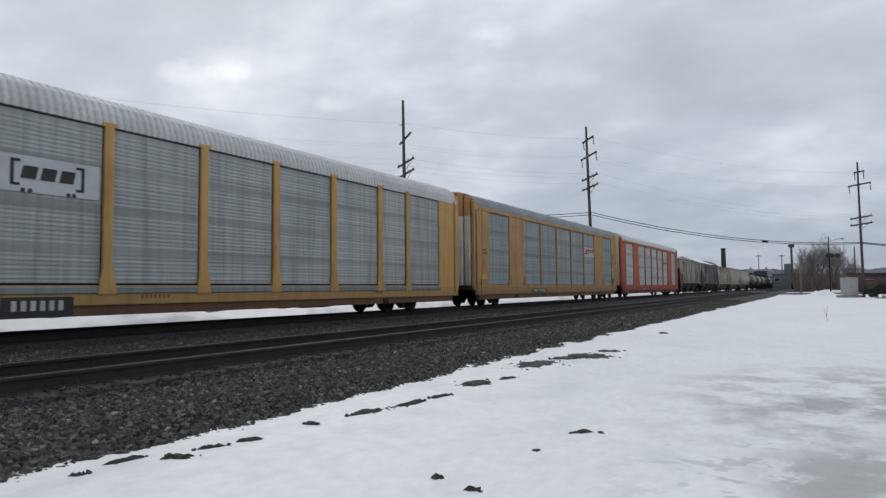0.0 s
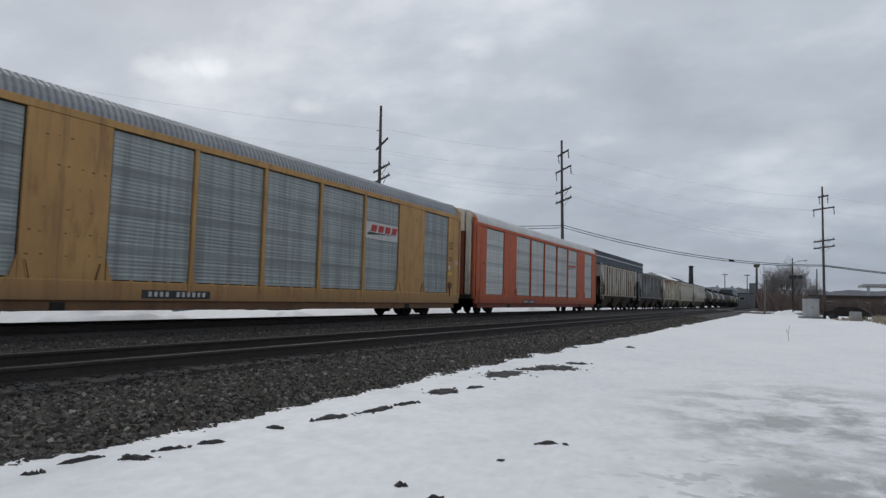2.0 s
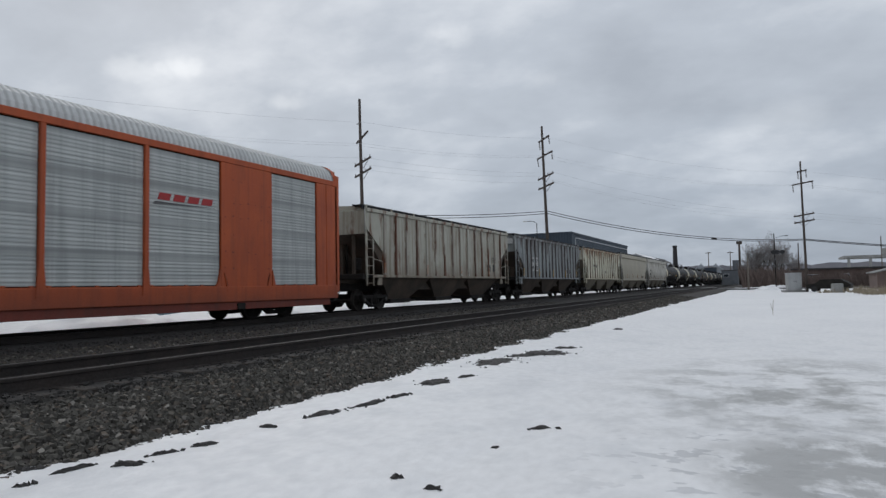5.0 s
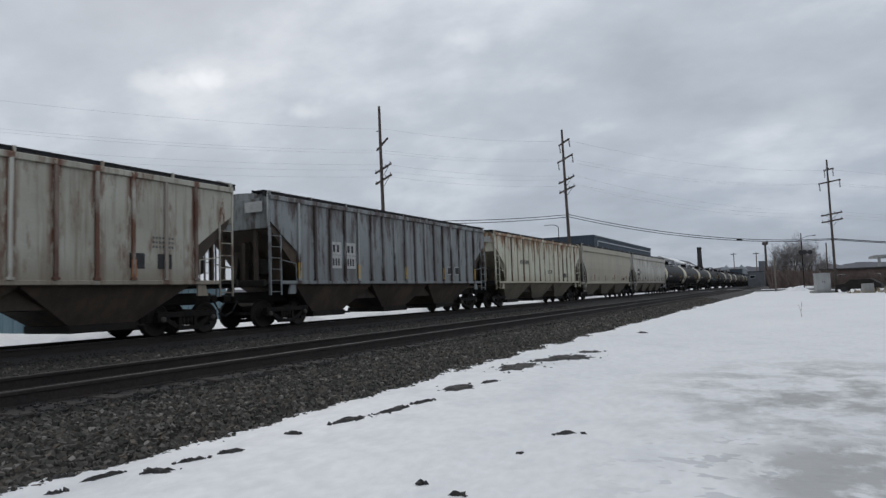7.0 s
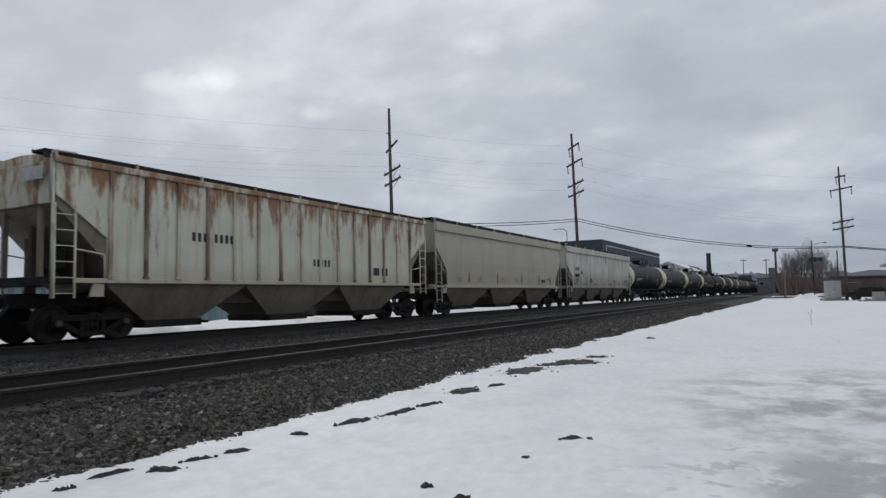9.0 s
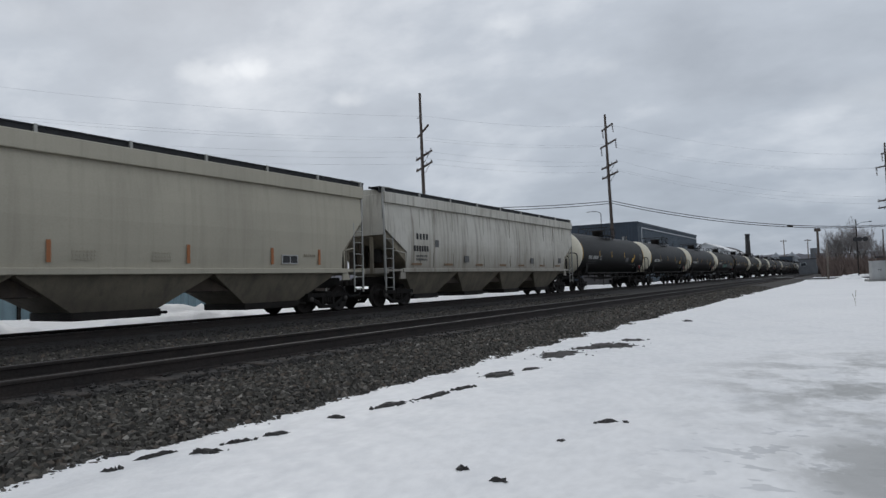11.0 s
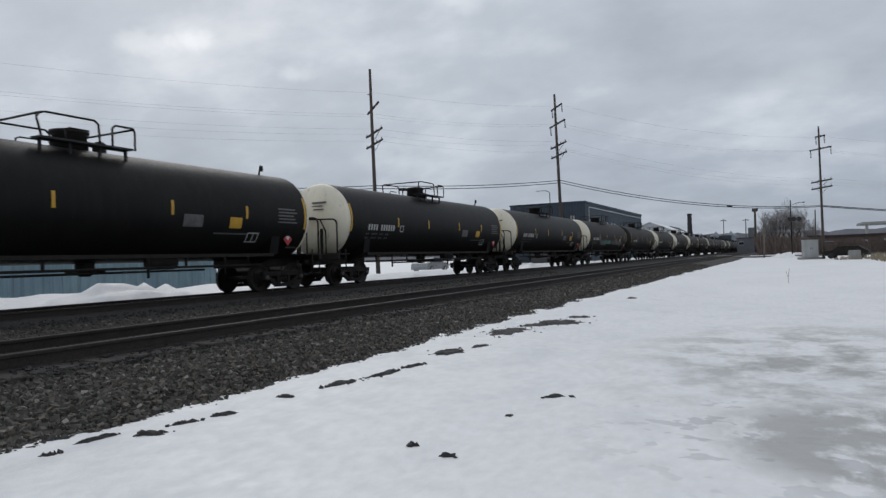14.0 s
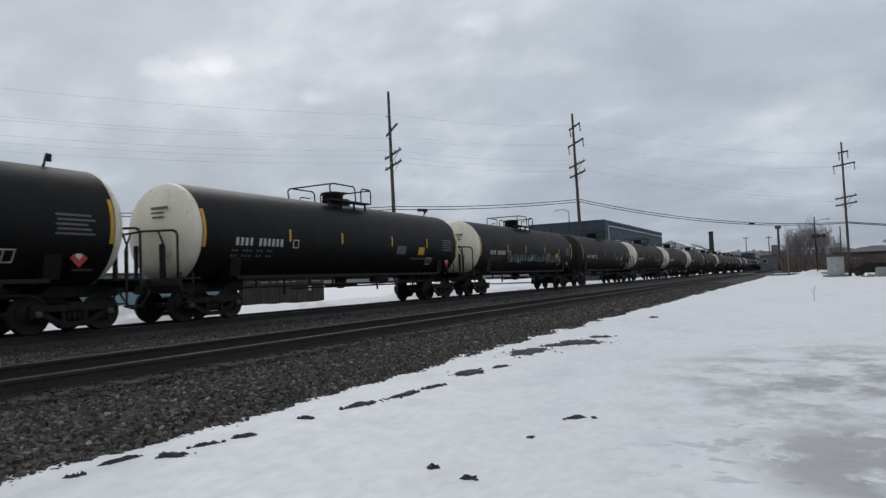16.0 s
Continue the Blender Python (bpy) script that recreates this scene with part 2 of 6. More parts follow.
GRIME = (0.045, 0.038, 0.032)
M = dict(
    snow=surf("snow", (0.885, 0.88, 0.875), (0.80, 0.80, 0.805), 0.35, 0.55, 0, 0.5, 9.0, stretch=(1.0, 0.6, 1.0), spread=0.5),
    ballast=surf("ballast", (0.045, 0.038, 0.032), (0.018, 0.0155, 0.0135), 2.2, 0.95, 0, 1.0, 16.0, spread=0.7),
    soil=surf("soil", (0.052, 0.048, 0.046), (0.026, 0.024, 0.023), 9.0, 0.85, 0, 0.5, 30.0, spread=0.6),
    stone=surf("stone", (0.10, 0.093, 0.086), (0.05, 0.046, 0.043), 5.0, 0.9, 0, 0.3, 30.0, spread=0.6),
    tie=surf("tie", (0.02, 0.016, 0.0135), (0.042, 0.032, 0.024), 4.0, 0.9, 0, 0.5, 30.0, stretch=(0.3, 3, 3)),
    rail=surf("rail", (0.015, 0.012, 0.011), (0.028, 0.02, 0.017), 3.0, 0.8, 0, 0.3, 40.0),
    railhead=surf("railhead", (0.05, 0.047, 0.047), (0.034, 0.031, 0.03), 1.5, 0.5, 0.5, 0.05, 40.0, stretch=(6, 0.1, 6)),
    stencil_tan=surf("stencil_tan", (0.36, 0.33, 0.265), (0.41, 0.38, 0.30), 3.0, 0.65, 0, 0.05, 50.0),
    galv=surf("galv", (0.52, 0.55, 0.53), (0.38, 0.40, 0.395), 1.1, 0.65, 0.1, 0.12, 55.0, stretch=(1, 0.16, 7.0), streak=0.5, dirt=(0.17, 0.18, 0.18), spread=0.45, vary=0.2, weave=(0.24, 1.0, 0.14), drip=(0.45, 0.66)),
    galv_dull=surf("galv_dull", (0.41, 0.46, 0.45), (0.29, 0.325, 0.33), 1.1, 0.7, 0.1, 0.12, 55.0, stretch=(1, 0.16, 7.0), streak=0.55, dirt=(0.135, 0.145, 0.145), spread=0.45, vary=0.2, weave=(0.26, 1.0, 0.15), drip=(0.45, 0.66)),
    galv_light=surf("galv_light", (0.62, 0.645, 0.625), (0.42, 0.445, 0.44), 1.1, 0.65, 0.1, 0.12, 55.0, stretch=(1, 0.16, 7.0), streak=0.45, dirt=(0.19, 0.2, 0.2), spread=0.45, vary=0.2, weave=(0.47, 1.0, 0.12)),
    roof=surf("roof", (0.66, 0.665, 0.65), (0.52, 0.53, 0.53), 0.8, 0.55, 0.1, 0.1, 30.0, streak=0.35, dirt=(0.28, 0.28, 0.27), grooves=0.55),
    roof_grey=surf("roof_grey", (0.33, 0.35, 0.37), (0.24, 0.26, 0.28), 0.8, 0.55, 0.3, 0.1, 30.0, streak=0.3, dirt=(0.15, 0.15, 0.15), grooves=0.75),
    yellow=surf("yellow", (0.58, 0.35, 0.11), (0.48, 0.28, 0.085), 0.9, 0.6, 0, 0.12, 35.0, streak=0.45, dirt=(0.17, 0.10, 0.045), rust=0.45, rustcol=(0.24, 0.10, 0.04), low=0.6, lowz=(0.8, 1.5)),
    yellow_old=surf("yellow_old", (0.48, 0.275, 0.095), (0.38, 0.21, 0.075), 0.9, 0.65, 0, 0.12, 35.0, streak=0.5, dirt=(0.14, 0.085, 0.045), rust=0.55, rustcol=(0.2, 0.09, 0.04), low=0.75, lowz=(0.8, 1.6)),
    brown_frame=surf("brown_frame", (0.17, 0.085, 0.035), (0.10, 0.05, 0.025), 1.5, 0.7, 0, 0.15, 35.0, streak=0.4, dirt=GRIME),
    red=surf("red", (0.47, 0.088, 0.02), (0.37, 0.066, 0.018), 0.8, 0.6, 0, 0.1, 35.0, streak=0.45, dirt=(0.13, 0.035, 0.018), rust=0.3, rustcol=(0.16, 0.045, 0.02), low=0.7, lowz=(0.8, 1.55)),
    red_dark=surf("red_dark", (0.20, 0.04, 0.024), (0.13, 0.03, 0.02), 1.0, 0.7, 0, 0.1, 35.0, streak=0.4, dirt=GRIME),
    door_white=surf("door_white", (0.72, 0.69, 0.59), (0.58, 0.54, 0.45), 1.2, 0.6, 0, 0.1, 30.0, streak=0.55, dirt=(0.16, 0.09, 0.055), low=0.6, lowz=(1.2, 2.6), rust=0.5, rustcol=(0.17, 0.08, 0.04), drip=(0.52, 0.68)),
    hop_light=surf("hop_light", (0.48, 0.475, 0.405), (0.36, 0.345, 0.285), 0.8, 0.65, 0, 0.15, 30.0, streak=0.6, dirt=(0.17, 0.125, 0.085), rust=0.75, rustcol=(0.13, 0.046, 0.022), drip=(0.51, 0.66), ribs=(-7.04, 1.0057, 0.24), low=0.6, lowz=(1.7, 2.6)),
    hop_grey=surf("hop_grey", (0.29, 0.32, 0.32), (0.20, 0.215, 0.22), 0.5, 0.65, 0, 0.15, 30.0, streak=0.55, dirt=(0.085, 0.066, 0.057), rust=0.8, rustcol=(0.06, 0.033, 0.026), drip=(0.52, 0.66), ribs=(-7.04, 0.8800, 0.20), rustz=(0.2, 5.0)),
    hop_cream=surf("hop_cream", (0.66, 0.66, 0.54), (0.56, 0.555, 0.44), 0.7, 0.65, 0, 0.15, 30.0, streak=0.35, dirt=(0.27, 0.18, 0.085), rust=0.9, rustcol=(0.22, 0.095, 0.032), drip=(0.54, 0.70), rustz=(1.7, 4.1), low=0.45, lowz=(1.6, 2.4)),
    hop_tan=surf("hop_tan", (0.47, 0.435, 0.345), (0.40, 0.37, 0.295), 0.4, 0.6, 0, 0.08, 30.0, streak=0.35, dirt=(0.27, 0.24, 0.185)),
    hop_white=surf("hop_white", (0.60, 0.58, 0.52), (0.48, 0.46, 0.40), 0.5, 0.6, 0, 0.08, 30.0, streak=0.75, dirt=(0.19, 0.165, 0.13), drip=(0.50, 0.70), low=0.7, lowz=(1.5, 2.9), rust=0.35, rustcol=(0.17, 0.13, 0.095), spread=0.25),
    rib_light=surf("rib_light", (0.54, 0.53, 0.47), (0.14, 0.055, 0.028), 0.9, 0.7, 0, 0.15, 30.0, streak=0.5, dirt=(0.09, 0.05, 0.035), spread=0.10, stretch=(1, 1, 0.5), drip=(0.52, 0.62), vary=0.75, varycol=(0.10, 0.036, 0.02)),
    rib_grey=surf("rib_grey", (0.40, 0.42, 0.42), (0.05, 0.033, 0.028), 0.9, 0.7, 0, 0.15, 30.0, streak=0.5, dirt=(0.035, 0.025, 0.022), spread=0.08, stretch=(1, 1, 0.5), drip=(0.52, 0.60), vary=0.9, varycol=(0.04, 0.024, 0.021)),
    rib_cream=surf("rib_cream", (0.62, 0.58, 0.45), (0.12, 0.06, 0.035), 0.9, 0.7, 0, 0.15, 30.0, streak=0.6, dirt=(0.12, 0.06, 0.035), spread=0.25, stretch=(1, 1, 0.5), rustz=(1.6, 4.0), rust=0.8, rustcol=(0.14, 0.055, 0.025)),
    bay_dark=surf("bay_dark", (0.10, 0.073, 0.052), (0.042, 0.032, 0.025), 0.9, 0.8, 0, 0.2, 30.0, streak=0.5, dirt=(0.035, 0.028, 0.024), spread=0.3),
    bay_tan=surf("bay_tan", (0.29, 0.255, 0.19), (0.17, 0.148, 0.112), 1.0, 0.75, 0, 0.2, 30.0, streak=0.45, dirt=(0.06, 0.052, 0.045), low=0.6, lowz=(0.5, 1.75)),
    grating=surf("grating", (0.032, 0.034, 0.038), (0.02, 0.02, 0.022), 3.0, 0.7, 0.3, 0.3, 60.0),
    steel_white=surf("steel_white", (0.42, 0.42, 0.40), (0.30, 0.30, 0.28), 2.0, 0.6, 0, 0.1, 40.0, streak=0.5, dirt=(0.12, 0.10, 0.085)),
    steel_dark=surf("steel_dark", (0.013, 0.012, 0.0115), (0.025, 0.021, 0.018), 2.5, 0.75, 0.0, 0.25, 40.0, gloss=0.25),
    truck=surf("truck", (0.017, 0.0145, 0.013), (0.009, 0.008, 0.0075), 3.0, 0.8, 0.0, 0.3, 35.0, gloss=0.25),
    wheel=surf("wheel", (0.012, 0.010, 0.009), (0.022, 0.017, 0.0145), 5.0, 0.65, 0.1, 0.2, 40.0, gloss=0.3),
    cap=surf("cap", (0.075, 0.07, 0.064), (0.05, 0.045, 0.04), 8.0, 0.6, 0.2, 0.1, 60.0),
    tank=surf("tank", (0.006, 0.006, 0.0065), (0.011, 0.0105, 0.010), 0.6, 0.5, 0, 0.06, 30.0, streak=0.5, dirt=(0.017, 0.0155, 0.014), gloss=0.16),
    tank_worn=surf("tank_worn", (0.012, 0.0115, 0.0115), (0.025, 0.023, 0.0215), 0.6, 0.6, 0, 0.08, 30.0, streak=0.6, dirt=(0.04, 0.035, 0.03), gloss=0.18),
    tank_white=surf("tank_white", (0.78, 0.73, 0.59), (0.66, 0.615, 0.50), 0.8, 0.5, 0, 0.06, 30.0, streak=0.75, dirt=(0.10, 0.062, 0.042), low=0.6, lowz=(1.2, 2.1), rust=0.12, drip=(0.60, 0.72)),
    tank_grey=surf("tank_grey", (0.25, 0.255, 0.26), (0.18, 0.18, 0.185), 0.8, 0.5, 0, 0.06, 30.0, streak=0.4, dirt=(0.10, 0.09, 0.08)),
    mark_yellow=surf("mark_yellow", (0.62, 0.36, 0.03), (0.50, 0.28, 0.03), 5.0, 0.5, 0, 0.05, 50.0, streak=0.3, dirt=(0.2, 0.12, 0.04)),
    rust_plate=surf("rust_plate", (0.24, 0.15, 0.085), (0.17, 0.11, 0.065), 4.0, 0.7, 0, 0.1, 50.0),
    mark_orange=surf("mark_orange", (0.40, 0.15, 0.05), (0.33, 0.12, 0.045), 5.0, 0.6, 0, 0.05, 50.0),
    mark_white=surf("mark_white", (0.55, 0.55, 0.54), (0.40, 0.40, 0.39), 6.0, 0.6, 0, 0.05, 50.0),
    mark_grey=surf("mark_grey", (0.13, 0.13, 0.13), (0.08, 0.08, 0.08), 6.0, 0.6, 0, 0.05, 50.0),
    mark_black=surf("mark_black", (0.015, 0.015, 0.018), (0.03, 0.03, 0.032), 6.0, 0.6, 0, 0.05, 50.0),
    mark_red=surf("mark_red", (0.42, 0.03, 0.03), (0.33, 0.03, 0.03), 6.0, 0.6, 0, 0.05, 50.0),
    graffiti_green=surf("graffiti_green", (0.05, 0.16, 0.13), (0.16, 0.25, 0.22), 3.0, 0.6, 0, 0.05, 50.0),
    pole=surf("pole", (0.085, 0.066, 0.055), (0.05, 0.04, 0.036), 2.0, 0.9, 0, 0.4, 20.0, stretch=(4, 4, 0.25)),
    pole_light=surf("pole_light", (0.19, 0.165, 0.14), (0.11, 0.095, 0.08), 2.0, 0.9, 0, 0.4, 20.0, stretch=(4, 4, 0.25)),
    porcelain=surf("porcelain", (0.10, 0.085, 0.075), (0.06, 0.05, 0.05), 8.0, 0.3, 0, 0.0, 20.0),
    wire=surf("wire", (0.03, 0.03, 0.032), (0.045, 0.045, 0.047), 1.0, 0.7, 0, 0.0, 20.0),
    wire_far=surf("wire_far", (0.44, 0.46, 0.49), (0.48, 0.49, 0.52), 1.0, 0.6, 0.2, 0.0, 20.0),
    # one cladding twice; the hall's side copy is lighter to stand for its light
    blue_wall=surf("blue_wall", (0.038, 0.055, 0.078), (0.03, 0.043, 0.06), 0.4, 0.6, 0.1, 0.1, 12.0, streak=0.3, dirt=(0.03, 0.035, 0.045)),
    blue_wall_lit=surf("blue_wall_lit", (0.075, 0.098, 0.125), (0.06, 0.08, 0.10), 0.4, 0.6, 0.1, 0.1, 12.0, streak=0.3, dirt=(0.05, 0.06, 0.07)),
    trim_white=surf("trim_white", (0.58, 0.60, 0.62), (0.45, 0.47, 0.49), 1.0, 0.6, 0, 0.05, 20.0),
    teal=surf("teal", (0.25, 0.36, 0.41), (0.19, 0.29, 0.345), 0.7, 0.6, 0.1, 0.1, 25.0, streak=0.55, dirt=(0.13, 0.165, 0.18)),
    # brick colour is lightened to include the distant haze
    brick=surf("brick", (0.16, 0.112, 0.095), (0.11, 0.08, 0.072), 0.9, 0.9, 0, 0.3, 20.0, streak=0.3, dirt=(0.08, 0.066, 0.06)),
    fence_wood=surf("fence_wood", (0.055, 0.042, 0.034), (0.03, 0.024, 0.02), 1.8, 0.9, 0, 0.3, 20.0, streak=0.5, vary=0.5),
    roof_dark=surf("roof_dark", (0.045, 0.043, 0.045), (0.075, 0.07, 0.07), 0.8, 0.85, 0, 0.2, 10.0),
    concrete=surf("concrete", (0.30, 0.30, 0.29), (0.22, 0.22, 0.21), 0.9, 0.85, 0, 0.2, 14.0, streak=0.4, dirt=(0.13, 0.13, 0.12)),
    cabinet=surf("cabinet", (0.44, 0.45, 0.45), (0.36, 0.37, 0.37), 1.2, 0.5, 0.3, 0.05, 25.0, streak=0.3, dirt=(0.25, 0.25, 0.24)),
    bark=surf("bark", (0.085, 0.075, 0.07), (0.055, 0.048, 0.045), 3.0, 0.95, 0, 0.4, 15.0),
    twig=surf("twig", (0.26, 0.24, 0.235), (0.19, 0.175, 0.17), 3.0, 0.95, 0, 0.0, 15.0),
    # brown scrub, paler than its own tone to carry the haze
    scrub=surf("scrub", (0.20, 0.15, 0.13), (0.125, 0.097, 0.086), 1.5, 0.95, 0, 0.0, 15.0, vary=0.3),
    straw=surf("straw", (0.34, 0.29, 0.21), (0.24, 0.20, 0.14), 3.0, 0.95, 0, 0.0, 15.0),
    # pale grey-violet: the haze of distance is put into this colour
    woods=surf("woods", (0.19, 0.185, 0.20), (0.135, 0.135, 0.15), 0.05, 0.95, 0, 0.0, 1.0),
    soot=surf("soot", (0.02, 0.019, 0.021), (0.032, 0.029, 0.029), 0.8, 0.9, 0, 0.3, 10.0),
    works=surf("works", (0.15, 0.16, 0.175), (0.11, 0.12, 0.13), 0.5, 0.8, 0, 0.1, 8.0, streak=0.3, dirt=(0.07, 0.07, 0.075)),
    silo=surf("silo", (0.33, 0.35, 0.37), (0.26, 0.28, 0.30), 0.5, 0.5, 0.5, 0.1, 8.0),
    car_paint=surf("car_paint", (0.30, 0.31, 0.32), (0.24, 0.25, 0.26), 1.0, 0.3, 0.5, 0.02, 30.0),
    tyre=surf("tyre", (0.02, 0.02, 0.02), (0.03, 0.03, 0.03), 5.0, 0.9, 0, 0.2, 40.0),
    glass=surf("glass", (0.02, 0.025, 0.03), (0.03, 0.035, 0.04), 1.0, 0.08, 0, 0.0, 5.0),
    asphalt=surf("asphalt", (0.10, 0.10, 0.10), (0.16, 0.16, 0.165), 0.7, 0.8, 0, 0.3, 20.0),
)


def slush_on_snow(m):
    """Grey wet patches where feet have packed the snow, streaks around them, and bump shading put into the colour."""
    nt = m.node_tree
    N, L = nt.nodes.new, nt.links.new
    b = nt.nodes["Principled BSDF"]
    base = b.inputs["Base Color"].links[0].from_socket
    rough = b.inputs["Roughness"].links[0].from_socket
    co = N("ShaderNodeTexCoord")

    def spread(cx, cy, rx, ry, lo, hi):
        mp = N("ShaderNodeMapping")
        mp.inputs["Location"].default_value = (-cx / rx, -cy / ry, 0)
        mp.inputs["Scale"].default_value = (1 / rx, 1 / ry, 0)
        L(co.outputs["Object"], mp.inputs[0])
        ln = N("ShaderNodeVectorMath")
        ln.operation = "LENGTH"
        L(mp.outputs[0], ln.inputs[0])
        r = N("ShaderNodeMapRange")
        for k, v in (("From Min", lo), ("From Max", hi), ("To Min", 1), ("To Max", 0)):
            r.inputs[k].default_value = v
        L(ln.outputs["Value"], r.inputs["Value"])
        return r.outputs[0]

    def patches(scale, stretch, turn, lo, hi, detail=5.0):
        mp = N("ShaderNodeMapping")
        mp.inputs["Rotation"].default_value = (0, 0, radians(turn))
        mp.inputs["Scale"].default_value = stretch
        L(co.outputs["Object"], mp.inputs[0])
        n = N("ShaderNodeTexNoise")
        n.inputs["Scale"].default_value, n.inputs["Detail"].default_value, n.inputs["Roughness"].default_value = scale, detail, 0.62
        L(mp.outputs[0], n.inputs["Vector"])
        r = N("ShaderNodeMapRange")
        r.inputs["From Min"].default_value, r.inputs["From Max"].default_value = lo, hi
        L(n.outputs["Fac"], r.inputs["Value"])
        return r.outputs[0]

    def times(a, c, k=1.0):
        x = N("ShaderNodeMath")
        x.operation = "MULTIPLY"
        L(a, x.inputs[0])
        L(c, x.inputs[1])
        y = N("ShaderNodeMath")
        y.operation, y.inputs[1].default_value = "MULTIPLY", k
        L(x.outputs[0], y.inputs[0])
        return y.outputs[0]

    def over(fac, colour, under):
        x = N("ShaderNodeMix")
        x.data_type = "RGBA"
        L(fac, x.inputs[0])
        L(under, x.inputs[6])
        x.inputs[7].default_value = (*colour, 1)
        return x.outputs[2]
    wet = times(spread(0.8, 5.85, 1.45, 1.6, 0.68, 1.0), patches(1.7, (1.3, 0.8, 1), 12, 0.38, 0.50, 6.0), 0.85)
    streaks = times(spread(0.4, 10.2, 2.7, 4.6, 0.35, 1.1), patches(1.15, (1.25, 1.0, 1), -8, 0.44, 0.62, 5.0), 0.9)
    # soft grey mottling paints the shading of low undulations
    faint = times(spread(0.0, 10.0, 12, 16, 0.5, 1.2), patches(1.3, (1.0, 0.8, 1), 15, 0.50, 0.70, 4.0), 0.42)
    prints = times(spread(0.2, 6.0, 1.9, 2.1, 0.4, 1.1), patches(2.7, (1.3, 1.5, 1), 25, 0.565, 0.60, 2.0), 0.72)
    c = over(faint, (0.62, 0.63, 0.645), base)
    c = over(streaks, (0.35, 0.35, 0.34), c)
    c = over(prints, (0.46, 0.465, 0.475), c)
    c = over(wet, (0.33, 0.325, 0.31), c)
    L(c, b.inputs["Base Color"])
    x = N("ShaderNodeMix")
    L(wet, x.inputs[0])
    L(rough, x.inputs[2])
    x.inputs[3].default_value = 0.3
    L(x.outputs[0], b.inputs["Roughness"])


M["snow_field"] = M["snow"].copy()
slush_on_snow(M["snow_field"])


def oil_shade_band(m):
    """Oil, brake dust and painted-in shadow blacken the ballast along the middle of each track."""
    nt = m.node_tree
    N, L = nt.nodes.new, nt.links.new
    b = nt.nodes["Principled BSDF"]
    base = b.inputs["Base Color"].links[0].from_socket
    co, sp, n = N("ShaderNodeTexCoord"), N("ShaderNodeSeparateXYZ"), N("ShaderNodeTexNoise")
    n.inputs["Scale"].default_value = 1.8
    L(co.outputs["Object"], sp.inputs[0])
    L(co.outputs["Object"], n.inputs["Vector"])
    for cx, w in ((-8.2, 1.55), (-16.37, 2.7)):
        d = N("ShaderNodeMath")
        d.operation, d.inputs[1].default_value = "SUBTRACT", cx
        L(sp.outputs["X"], d.inputs[0])
        a = N("ShaderNodeMath")
        a.operation = "ABSOLUTE"
        L(d.outputs[0], a.inputs[0])
        k = N("ShaderNodeMath")
        k.operation, k.inputs[1].default_value = "MULTIPLY_ADD", 0.5
        L(n.outputs["Fac"], k.inputs[0])
        L(a.outputs[0], k.inputs[2])
        r = N("ShaderNodeMapRange")
        for key, v in (("From Min", w), ("From Max", w + 0.25), ("To Min", 0.85), ("To Max", 0.0)):
            r.inputs[key].default_value = v
        L(k.outputs[0], r.inputs["Value"])
        x = N("ShaderNodeMix")
        x.data_type = "RGBA"
        L(r.outputs[0], x.inputs[0])
        L(base, x.inputs[6])
        x.inputs[7].default_value = (0.017, 0.0155, 0.015, 1)
        base = x.outputs[2]
    L(base, b.inputs["Base Color"])


oil_shade_band(M["ballast"])

